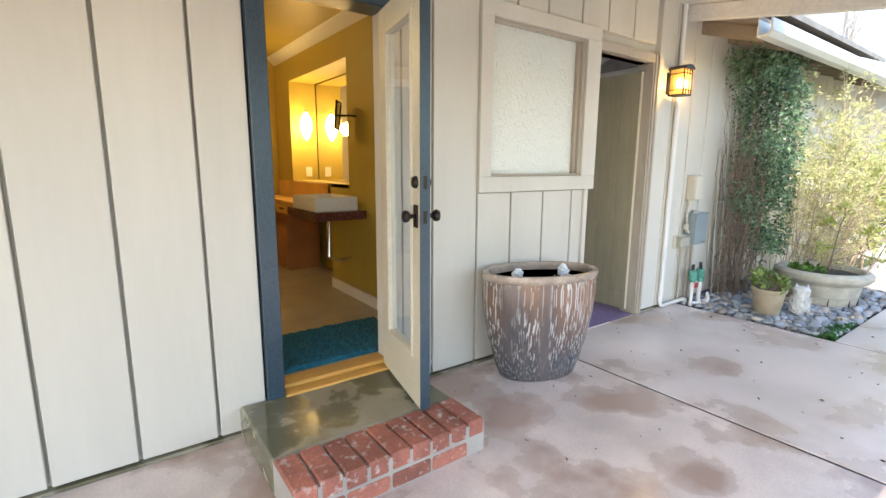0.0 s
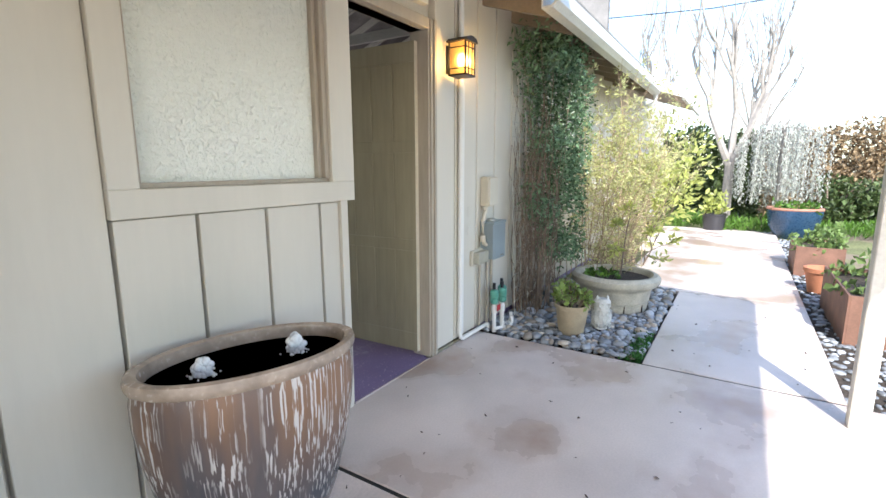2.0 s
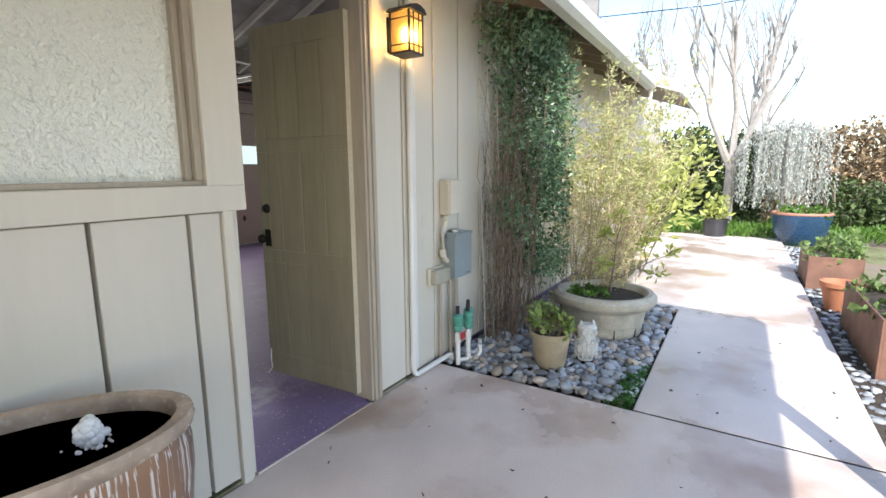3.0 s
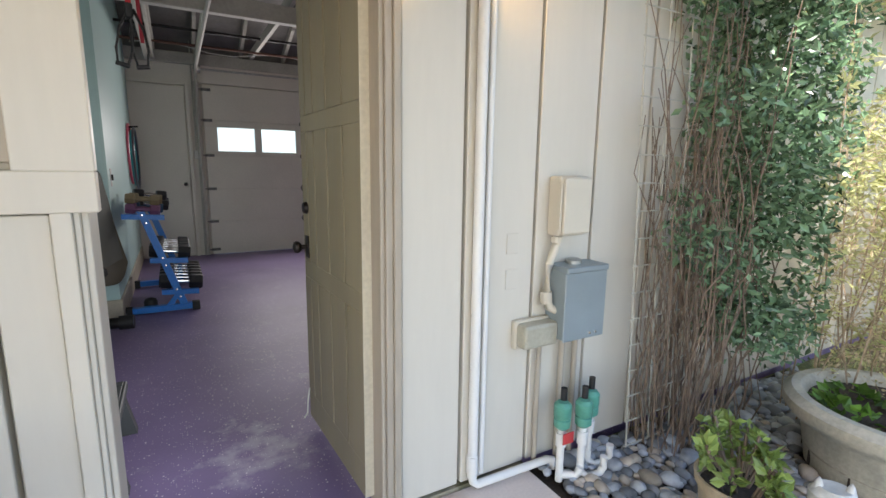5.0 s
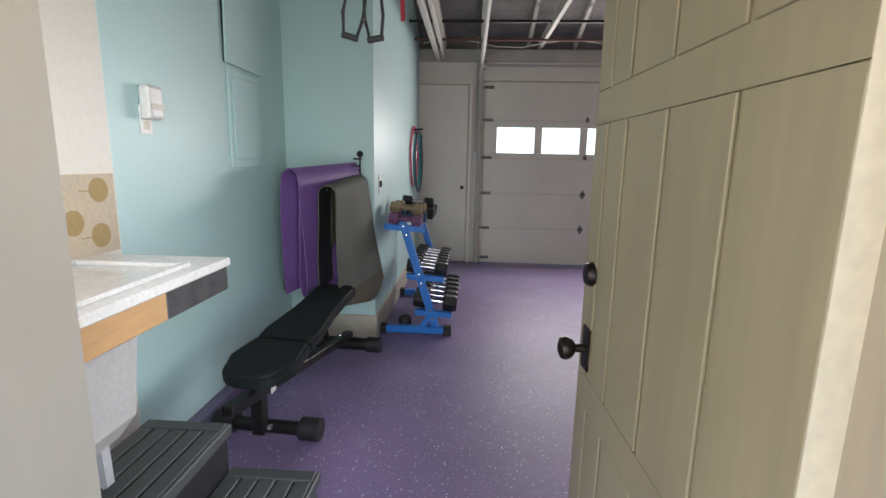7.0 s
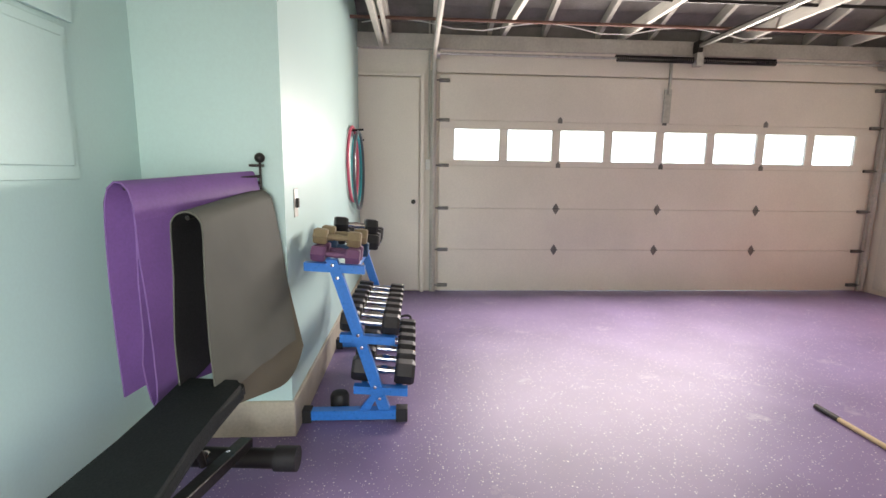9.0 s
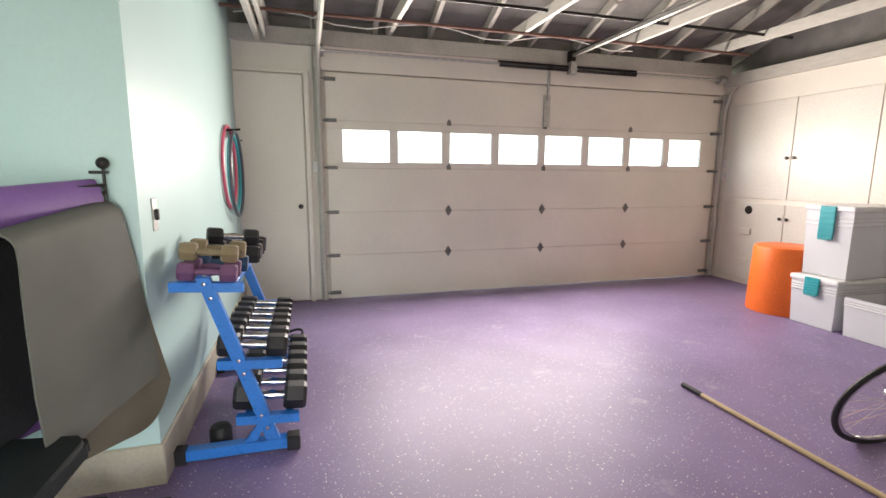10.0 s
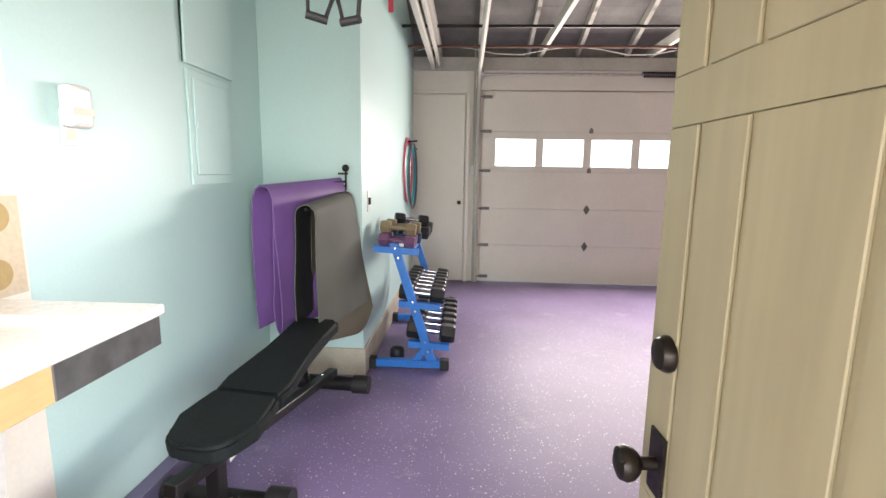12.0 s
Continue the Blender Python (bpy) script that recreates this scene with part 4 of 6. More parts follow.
for limb in limbs:
    tube(limb, 0.006, 6, bm, 0.003)
    tip, back = Vector(limb[-1]), Vector(limb[-2])
    for k in range(26):
        q = Vector((rng.gauss(0, 1), rng.gauss(0, 1), rng.gauss(0.3, 0.8)))
        pts.append(tip.lerp(back, rng.uniform(0, 0.7)) + q * 0.016)
        dirs.append(q + (tip - back).normalized() * 0.8)
part("trunk", bm, BARK, sapling)
cloud("crown", pts, dirs, 0.075, CITRUS_LEAF, sapling, 0.46)

OWL = material("pale_grey_ceramic", (0.52, 0.52, 0.49), 0.55, var=0.12, scale=14, fine=70)
bm = lathe([(0.04, 0), (0.055, 0.005), (0.05, 0.02), (0.075, 0.05), (0.085, 0.1), (0.075, 0.15), (0.062, 0.175), (0.07, 0.21), (0.072, 0.25), (0.05, 0.275), (0, 0.27)], 24, 1, 0.85)
for x in (-0.045, 0.045):
    lathe([(0.022, 0.25), (0.01, 0.29), (0, 0.305)], 8, 1, 1, bm, pose(x, 0, 0))
for x in (-0.03, 0.03):
    torus(0.02, 0.006, 14, 6, bm, pose(x, -0.058, 0.225, 90, 0, 0))
for i in range(4):
    for j in range(8):
        a = 2 * math.pi * (j + 0.5 * (i % 2)) / 8
        torus(0.019, 0.005, 10, 5, bm, pose(0.08 * math.sin(a), -0.068 * math.cos(a), 0.045 + i * 0.036, 90, 0, math.degrees(a)))
owl = tagged(part("owl_statue", bm, OWL, None, "", True), "pale grey pierced ceramic owl standing among the pebbles", "statue")
owl.matrix_world = pose(5.67, 1.62, 0.01, 0, 0, -55)

# --- trellis and climbing vine ---
WIRE = material("white_coated_wire", (0.45, 0.44, 0.38), 0.5)
trellis = thing("wire_trellis", (5.58, 2.42, 0.0), "white wire trellis leaning on the wall under the vine", "trellis")
for i, x in enumerate((0.0, 0.16, 0.32, 0.48)):
    part("upright", rod((x, -0.03, 0.0), (x, 0.06, 2.2), 0.004, 6), WIRE, trellis)
for i in range(17):
    z = 0.04 + i * 0.125
    part("crossbar", rod((-0.02, -0.035 + z * 0.04, z), (0.5, -0.035 + z * 0.04, z), 0.0035, 6), WIRE, trellis)
vine = thing("climbing_vine", (6.0, 2.38, 0.0), "dense dark green climbing vine with bare woody stems below", "vine")
rng = random.Random(21)
bm = bmesh.new()
for i in range(112):
    x, y = rng.uniform(-0.28, 0.45) if i < 70 else rng.uniform(-0.34, 0.0), rng.uniform(-0.16, 0.10)
    p_, pts = Vector((x, y, 0.0)), []
    h = rng.uniform(1.1, 2.3)
    for k in range(11):
        pts.append(p_.copy())
        p_ = p_ + Vector((rng.gauss(0, 0.036), rng.gauss(0, 0.03), h / 10 * rng.uniform(0.6, 1.4)))
        p_.y = min(max(p_.y, -0.3), 0.14)
    part("stem", tube(pts, rng.uniform(0.002, 0.006), 5, None, 0.002), VINE_BARK, vine)
pts = scatter(17000, (-0.36, -0.36, 0.25), (0.62, 0.14, 2.55),
              lambda x, y, z: noise.noise((x * 3.1, y * 3.1, z * 2.3)) > (0.60 if z < 0.5 else 0.36 if z < 1.2 else 0.14) - (0.55 if x > 0.06 else 0.0) - 0.2 * (x > 0.3)
              + 0.9 * max(0, abs(x - 0.1) - 0.33) + 0.5 * max(0, -y - 0.2) * 2)
cloud("foliage", pts, np.random.normal(size=(len(pts), 3)) + (0, -0.6, -0.2), 0.048, DARK_LEAF, vine, 0.52)
pts = scatter(500, (-0.5, -0.3, 2.2), (0.6, 0.1, 2.62))
cloud("top_sprays", pts, np.random.normal(size=(len(pts), 3)) + (0, -0.6, 0.6), 0.06, DARK_LEAF, vine, 0.4)

shrub = thing("tall_shrub", (7.35, 1.93, 0.0), "tall feathery sunlit shrub of pale yellow-green leaves on tan twigs", "shrub")
TAN_TWIG = material("tan_twig_bark", (0.36, 0.27, 0.18), 0.85, var=0.3, scale=20, fine=80, bump=0.4)
DRY_LEAF = leafy("dry_straw_leaf", (0.62, 0.52, 0.35), 0.35, 0.6, 0.5)
green, straw = ([], []), ([], [])
for i in range(64):
    x, y = rng.uniform(-0.75, 0.9), rng.uniform(-0.25, 0.4)
    p_, d = Vector((x, y, 0)), Vector((rng.gauss(0, 0.10), rng.gauss(-0.05, 0.08), 1))
    h = rng.uniform(1.5, 2.3) if i % 7 else 2.55
    line = []
    for k in range(9):
        line.append(p_.copy())
        p_ = p_ + d.normalized() * h / 8
        d += Vector((rng.gauss(0, 0.10), rng.gauss(-0.01, 0.09), -0.02))
        p_.y = min(p_.y, 0.42)
    bm = tube(line, 0.005, 5, None, 0.0015)
    for k in range(15):
        j = rng.uniform(1.2, 7.9)
        q = line[int(j)].lerp(line[int(j) + 1], j % 1)
        t_ = Vector((rng.gauss(0, 1), rng.gauss(-0.2, 1), rng.gauss(0.5, 0.5))).normalized() * rng.uniform(0.10, 0.24)
        tube([q, q + t_ * 0.55 + Vector((0, 0, 0.012)), q + t_], 0.0018, 3, bm, 0.0008)
        for n_ in range(16):
            f = rng.uniform(0.15, 1.05)
            o = Vector((rng.gauss(0, 1), rng.gauss(0, 1), rng.gauss(0, 0.8)))
            into = straw if (q.z < 1.1 and rng.random() < 0.55) or rng.random() < 0.12 else green
            into[0].append(q + t_ * f + o * 0.014)
            into[1].append(o + t_.normalized() * 1.3)
    part("stem", bm, TAN_TWIG, shrub)
cloud("foliage", *green, 0.042, LIGHT_LEAF, shrub, 0.42)
cloud("dry_foliage", *straw, 0.034, DRY_LEAF, shrub, 0.35)

citrus = thing("citrus_bush", (8.75, 1.85, 0.0), "bushy citrus with large bright green leaves in full sun", "shrub")
bm, ends = bmesh.new(), []
for i in range(9):
    branchy(bm, (rng.uniform(-0.3, 0.5), rng.uniform(-0.1, 0.2), -0.03), (rng.uniform(-0.6, 0.6), rng.uniform(-0.6, 0.2), 1), rng.uniform(0.66, 0.92), 0.012, 2, random.Random(40 + i), ends, 0.7, 0.15)
part("branchwork", bm, BARK, citrus)
pts, dirs = [], []
for e, d in ends:
    for k in range(20):
        q = Vector((rng.gauss(0, 1), rng.gauss(0, 1), rng.gauss(0.2, 1)))
        pts.append(e + q * 0.11)
        dirs.append(q + d * 0.5)
cloud("crown", pts, dirs, 0.095, CITRUS_LEAF, citrus, 0.5)

# --- raised beds, path border ---
CORTEN = material("rusted_steel_planter", (0.19, 0.10, 0.07), 0.7, 0.2, var=0.25, scale=6, fine=60, fvar=0.15)
for (x, y), (lx, ly, h), seed in (((6.45, -0.12), (1.35, 0.52, 0.38), 1), ((9.3, 0.0), (0.95, 0.5, 0.36), 2)):
    bedp = thing("raised_planter", (x, y, -0.06), "rust-brown steel raised planter full of leafy strawberry plants", "planter", group="raised planters along the path")
    hh = h + 0.06
    part("side_panel", box(0, -0.01, 0, lx, 0.006, hh, 0.002), CORTEN, bedp)
    part("side_panel", box(0, -ly - 0.006, 0, lx, -ly + 0.01, hh, 0.002), CORTEN, bedp)
    part("end_panel", box(0, -ly + 0.01, 0, 0.014, -0.01, hh - 0.002, 0.002), CORTEN, bedp)
    part("end_panel", box(lx - 0.014, -ly + 0.01, 0, lx, -0.01, hh - 0.002, 0.002), CORTEN, bedp)
    part("bed_soil", box(0.014, -ly + 0.01, 0.0, lx - 0.014, -0.01, hh - 0.06), SOIL, bedp)
    pts = scatter(900, (0.0, -ly - 0.03, hh - 0.08), (lx, 0.04, hh + 0.22), lambda a, b, c: noise.noise((a * 3 + seed, b * 3, c * 2)) > 0.0 + (c - hh) * 1.5)
    cloud("foliage", pts, np.random.normal(size=(len(pts), 3)) + (0, 0, 0.7), 0.08, leafy("planter_leaf", (0.17, 0.25, 0.08), 0.4), bedp, 0.75)
tub = thing("terracotta_pot", (8.35, -0.18, -0.03), "small terracotta pot standing between the raised planters", "plant pot")
part("pot", lathe([(0.12, 0), (0.17, 0.24), (0.185, 0.245), (0.185, 0.29), (0.165, 0.29), (0.155, 0.24), (0, 0.23)], 24), material("terracotta", (0.42, 0.17, 0.09), 0.75, var=0.15, scale=8), tub, "", True)

# --- far garden: pots, trees, hedge ---
BLUE_GLAZE = material("blue_glazed_pot", (0.018, 0.05, 0.10), 0.3, var=0.25, scale=4, fine=30)
bpot = thing("blue_pot", (13.55, -0.27, -0.06), "large round blue glazed pot with a terracotta rim", "plant pot")
part("pot", lathe([(0.28, 0), (0.3, 0.02), (0.42, 0.25), (0.47, 0.5), (0.475, 0.6), (0.44, 0.6), (0.42, 0.52), (0, 0.5)], 36), BLUE_GLAZE, bpot, "", True)
part("rim", torus(0.46, 0.028, 36, 8, m=pose(0, 0, 0.605)), material("terracotta_rim", (0.38, 0.18, 0.12), 0.6), bpot, "terracotta rim", True)
pts = scatter(260, (-0.4, -0.4, 0.52), (0.4, 0.4, 0.72))
cloud("foliage", pts, np.random.normal(size=(len(pts), 3)) + (0, 0, 0.7), 0.09, GRASS, bpot, 0.6)
dpot = thing("nursery_pot", (13.75, 1.15, -0.06), "black plastic nursery pot with a leafy young plant", "plant pot")
part("pot", lathe([(0.19, 0), (0.24, 0.38), (0.26, 0.385), (0.26, 0.42), (0.235, 0.42), (0.23, 0.36), (0, 0.35)], 24), material("black_nursery_plastic", (0.03, 0.03, 0.035), 0.35, var=0.2), dpot, "", True)
pts = scatter(160, (-0.22, -0.22, 0.4), (0.22, 0.22, 0.85))
cloud("foliage", pts, np.random.normal(size=(len(pts), 3)) + (0, 0, 0.6), 0.13, CITRUS_LEAF, dpot, 0.5)

tree = thing("bare_tree", (16.0, 1.0, -0.06), "pale-barked multi-stemmed bare tree with fine upright twigs", "tree")
bm, ends = bmesh.new(), []
tube([(0, 0, 0), (0.02, 0, 0.7), (0.0, 0, 1.5)], 0.13, 10, bm, 0.11)
for i, d in enumerate(((-0.1, 0.45, 1), (0.05, -0.5, 1), (0.2, 0.1, 1))):
    lb = bmesh.new()
    branchy(lb, (0, 0, 1.45), d, 1.9, 0.10, 4, random.Random(60 + i), ends, 0.55, 0.35)
    part("limb", lb, PALE_BARK, tree)
part("trunk", bm, PALE_BARK, tree)
for (x, y, s_) in ((22, 3.6, 8), (24.0, 0.6, 9), (21.0, 5.6, 5)):
    t2 = thing("bare_tree", (x, y, -0.06), "distant bare tree with fine grey twigs", "tree")
    bm, e2 = bmesh.new(), []
    tube([(0, 0, 0), (0.05, 0, 1.8)], 0.14, 8, bm, 0.11)
    for i in range(3):
        lb = bmesh.new()
        branchy(lb, (0.05, 0, 1.75), (random.Random(s_ + i).uniform(-.5, .5), random.Random(s_ * 3 + i).uniform(-.6, .6), 1), 2.2, 0.08, 4, random.Random(s_ * 7 + i), e2, 0.6, 0.35)
        part("limb", lb, PALE_BARK, t2)
    part("trunk", bm, PALE_BARK, t2)

weep = thing("weeping_tree", (15.6, -0.05, -0.06), "pale weeping tree with hanging silvery branches behind the pot", "tree")
bm, pts, dirs = bmesh.new(), [], []
tube([(0, 0, 0), (0.03, 0, 1.2), (0, 0, 2.3)], 0.07, 8, bm, 0.04)
for i in range(110):
    a, rr = rng.uniform(0, 6.28), rng.uniform(0.25, 0.95)
    topz = 2.62 - rr * rr * 0.5 + rng.uniform(-0.15, 0.1)
    x, y = rr * math.cos(a) * 0.7, rr * math.sin(a)
    low = rng.uniform(0.5, 1.0)
    line = [(x * 0.3, y * 0.3, 2.3), (x * 0.8, y * 0.8, topz), (x, y, topz - 0.2), (x * 1.02, y * 1.02, low)]
    tube(line, 0.006, 4, bm, 0.003)
    for k in range(70):
        f = rng.uniform(0, 1)
        pts.append((x * 1.01 + rng.gauss(0, 0.02), y * 1.01 + rng.gauss(0, 0.02), low + f * (topz - low)))
        dirs.append((rng.gauss(0, 0.4), rng.gauss(0, 0.4), -1))
part("trunk", bm, PALE_BARK, weep)
cloud("crown", pts, dirs, 0.07, SILVER_LEAF, weep, 0.4)


def hedge(name, label, x0, x1, y0, y1, h, leaf, n, size):
    hd = thing(name, ((x0 + x1) / 2, (y0 + y1) / 2, -0.06), label, "hedge")
    cx, cy = (x1 - x0) / 2, (y1 - y0) / 2
    bm = bmesh.new()
    for k in range(14):
        px, py = rng.uniform(-cx * 0.6, cx * 0.6), rng.uniform(-cy, cy)
        tube([(px, py, 0), (px + rng.gauss(0, 0.1), py + rng.gauss(0, 0.1), h * 0.5), (px + rng.gauss(0, 0.2), py + rng.gauss(0, 0.2), h * 0.9)], 0.03, 5, bm, 0.01)
    part("branchwork", bm, BARK, hd)
    pts = scatter(n, (-cx, -cy, 0.02), (cx, cy, h * 1.08), lambda a, b, c: c < h * (0.86 + 0.28 * noise.noise((a * 0.9 + x0, b * 0.9 + y0, 0))) and noise.noise((a * 1.7, b * 1.7 + y0, c * 1.7)) > -0.35)
    cloud("foliage", pts, np.random.normal(size=(len(pts), 3)) + (-0.4, 0, 0.3), size, leaf, hd, 0.6)


hedge("hedge", "dark green leafy hedge closing the garden", 17.6, 18.9, 0.2, 6.5, 2.75, HEDGE_LEAF, 24000, 0.15)
hedge("hedge", "rust and green mixed hedge at the garden's end", 17.0, 18.4, -7.5, 0.2, 2.6, RUST_LEAF, 44000, 0.12)
hedge("hedge", "low green shrubs in front of the rusty hedge", 15.6, 17.0, -7.0, -0.9, 1.3, HEDGE_LEAF, 12000, 0.13)
pts = scatter(9000, (13.7, -5.0, -0.06), (16.5, 3.0, 0.12), lambda a, b, c: noise.noise((a, b, 0)) > -0.2)
tuft = tagged(cloud("grass", pts, np.random.normal(size=(len(pts), 3)) * 0.5 + (0, 0, 1), 0.14, GRASS, None, 0.2), "patchy low green grass and weeds beyond the path", "grass", kind="stuff")
canopy = thing("patio_canopy", (19.5, -4.3, 0), "red-edged white patio canopy beyond the hedge", "canopy")
part("cover", extruded([(-2.3, 2.95), (0.9, 2.86), (0.9, 2.92), (-0.6, 3.25), (-2.3, 3.3)], -1.2, 1.2, "x"), material("white_canvas", (0.75, 0.72, 0.70), 0.8), canopy)
part("valance", box(-1.22, -2.3, 2.74, -1.2, 0.92, 2.87), material("red_canvas", (0.55, 0.07, 0.06), 0.8), canopy, "red valance")
for y in (-2.2, 0.8):
    part("pole", rod((-1.1, y, -0.06), (-1.1, y, 2.9), 0.03), WHITE_PLASTIC, canopy)
wire = tagged(part("overhead_wire", tube([(20, 22, 7.9), (20, 10, 6.9), (20, 2, 6.4), (20, -6, 6.5), (20, -22, 7.6)], 0.018, 5), BLACK_RUBBER), "thin dark overhead utility wire crossing the sky", "wire")

# ================= bathroom seen through the glazed door =================
MUSTARD = material("mustard_wall_paint", (0.45, 0.33, 0.06), 0.5, var=0.05, fine=60, fvar=0.03)
bath = thing("wall_bathroom", (0, 0, 0), "mustard painted bathroom walls with a mirrored alcove", "wall", kind="structure")
part("side_wall", box(2.14, 2.7, 0.14, 2.24, 4.02, 2.75), MUSTARD, bath)
part("side_wall", box(2.14, 4.02, 0.14, 2.24, 4.45, 1.22), MUSTARD, bath)
part("side_wall", box(2.14, 5.51, 0.9, 2.44, 6.0, 2.75), MUSTARD, bath)
part("alcove_back", box(2.46, 4.00, 0.14, 2.475, 6.0, 2.75), MUSTARD, bath)
part("alcove_head", box(2.14, 4.02, 2.30, 2.44, 5.51, 2.75), MUSTARD, bath)
part("alcove_sill", box(2.14, 4.02, 1.19, 2.455, 5.51, 1.222), MUSTARD, bath)
part("end_wall", box(1.86, 6.0, 0.14, 2.475, 6.1, 2.75), MUSTARD, bath)
part("end_wall", box(0.3, 6.0, 0.14, 0.96, 6.1, 2.75), MUSTARD, bath)
part("end_wall", box(0.96, 6.0, 2.40, 1.86, 6.1, 2.75), MUSTARD, bath)
for b in ((1.84, 5.982, 0.2, 1.96, 6.0, 2.47), (0.86, 5.982, 0.2, 0.98, 6.0, 2.47), (0.98, 5.982, 2.38, 1.84, 6.0, 2.47)):
    part("casing", box(*b, 0.004), DOOR_CREAM, bath)
for b in ((0.2, 6.1, 0.14, 0.3, 7.7, 2.75), (2.4, 6.1, 0.14, 2.475, 7.7, 2.75), (0.3, 7.6, 0.14, 2.4, 7.7, 2.75)):
    part("hall_wall", box(*b), MUSTARD, bath)
part("hall_ceiling", box(0.2, 6.1, 2.62, 2.475, 7.7, 2.72), MUSTARD, bath)
hall_floor = tagged(part("floor_hall", box(0.2, 6.1, 0.10, 2.475, 7.7, 0.196), material("red_brown_wood_floor", (0.36, 0.10, 0.04), 0.3, var=0.2, scale=5, fine=50, stretch=(1, 0.15, 1))), "polished red-brown wooden hall floor", "floor", kind="structure")
hm = thing("wall_mirror", (1.63, 7.595, 0.82), "tall dark-framed mirror on the hall wall", "mirror")
for b in ((-0.22, -0.03, 0.0, -0.15, 0, 1.55), (0.13, -0.03, 0.0, 0.20, 0, 1.55), (-0.15, -0.03, 0.0, 0.13, 0, 0.08), (-0.15, -0.03, 1.47, 0.13, 0, 1.55)):
    part("frame", box(*b, 0.006), BLACK_METAL, hm)
hall_chair = thing("stool", (1.95, 7.2, 0.196), "red upholstered stool with dark wooden legs in the hall", "stool")
part("cushion", box(-0.22, -0.2, 0.40, 0.22, 0.2, 0.55, 0.05, segs=3), material("red_upholstery", (0.36, 0.015, 0.02), 0.8, var=0.2), hall_chair, "red cushion")
part("seat_rail", box(-0.2, -0.18, 0.33, 0.2, 0.18, 0.40, 0.006), material("dark_stool_wood", (0.06, 0.025, 0.018), 0.4), hall_chair)
for x in (-0.17, 0.17):
    for y in (-0.15, 0.15):
        part("leg", lathe([(0.016, 0.002), (0.026, 0.33), (0, 0.34)], 8, m=pose(x, y, 0)), bpy.data.materials["dark_stool_wood"], hall_chair)
part("far_side_wall", box(0.3, 2.7, 0.14, 0.4, 6.0, 2.75), MUSTARD, bath)
part("baseboard", box(2.125, 2.72, 0.2, 2.14, 4.45, 0.30, 0.003), WHITEWALL, bath)
bfloor = tagged(part("floor_bathroom", box(0.3, 2.66, 0.10, 2.475, 6.1, 0.198), material("beige_stone_tile", (0.42, 0.36, 0.27), 0.4, var=0.15, scale=4)), "beige stone bathroom floor", "floor", kind="structure")
bceil = tagged(part("ceiling_bathroom", box(0.3, 2.70, 2.62, 2.475, 6.1, 2.72), MUSTARD), "mustard painted bathroom ceiling with a crown moulding", "ceiling", kind="structure")
crown = tagged(part("trim", extruded([(2.14, 2.62), (2.06, 2.62), (2.07, 2.60), (2.12, 2.55), (2.14, 2.53)], 2.7, 6.0), WHITEWALL), "pale crown moulding", "trim", kind="structure")
MIRROR = material("mirror", (0.85, 0.85, 0.85), 0.02, 1.0, var=0.0, fvar=0.0, bump=0)
vm = tagged(part("vanity_mirror", box(2.446, 4.03, 1.23, 2.454, 5.50, 2.29), MIRROR), "frameless wall mirror in the vanity alcove", "mirror")
vanity = thing("vanity", (2.14, 5.0, 0.23), "honey wood vanity counter with drawers and open knee space", "vanity")
part("worktop", box(-0.27, -0.55, 0.76, -0.003, 0.98, 0.80, 0.004), MAPLE, vanity)
part("splash", box(-0.02, -0.5, 0.80, -0.002, 0.98, 0.985, 0.003), MAPLE, vanity)
for i in range(2):
    part("drawer", box(-0.262, -0.1 + 0.52 * i, 0.66, -0.247, 0.40 + 0.52 * i, 0.755, 0.003), MAPLE, vanity)
    part("drawer_pull", rod((-0.265, 0.08 + 0.52 * i, 0.71), (-0.265, 0.2 + 0.52 * i, 0.71), 0.008), BRONZE, vanity)
part("apron", box(-0.247, -0.5, 0.66, -0.005, 0.98, 0.758), MAPLE, vanity)
part("cabinet", box(-0.13, 0.42, -0.032, 0.25, 0.98, 0.66, 0.004), material("orange_wood", (0.40, 0.17, 0.05), 0.45, var=0.15, scale=5), vanity)
basin_top = thing("basin_shelf", (2.12, 4.0, 0.95), "dark red stone basin shelf on the bathroom wall", "shelf")
part("shelf", box(-0.42, -0.32, 0.0, 0.018, 0.40, 0.07, 0.006), material("dark_red_stone", (0.10, 0.03, 0.025), 0.25, var=0.2), basin_top)
part("trap_pipe", tube([(-0.2, 0, 0), (-0.2, 0, -0.35), (-0.1, 0, -0.4), (0.01, 0, -0.38)], 0.016, 10), CHROME, basin_top)
basin = thing("basin", (1.92, 4.02, 1.02), "white rectangular ceramic vessel basin", "basin")
PORC = material("white_porcelain", (0.75, 0.74, 0.71), 0.12, var=0.02, bump=0)
bm = box(-0.20, -0.27, 0.0, 0.17, -0.255, 0.115, 0.004)
for b in ((-0.20, 0.255, 0.0, 0.17, 0.27, 0.115), (-0.20, -0.255, 0.0, -0.185, 0.255, 0.115), (0.155, -0.255, 0.0, 0.17, 0.255, 0.115), (-0.185, -0.255, 0.0, 0.155, 0.255, 0.02)):
    box(*b, 0.004, bm)
part("bowl", bm, PORC, basin)
SHADE = glowing("lit_opal_glass", (1.0, 0.70, 0.30), 4.0)
sc = thing("wall_sconce", (2.295, 5.51, 1.82), "lit oval opal glass sconce on the alcove mirror", "lamp")
part("shade", lathe([(0, -0.16), (0.03, -0.12), (0.062, -0.04), (0.066, 0.02), (0.05, 0.10), (0.02, 0.15), (0, 0.16)], 20, m=pose(0, -0.07, 0)), SHADE, sc, "glowing opal shade", True)
part("bracket", box(-0.02, -0.05, -0.02, 0.02, 0.0, 0.02, 0.004), BRONZE, sc)
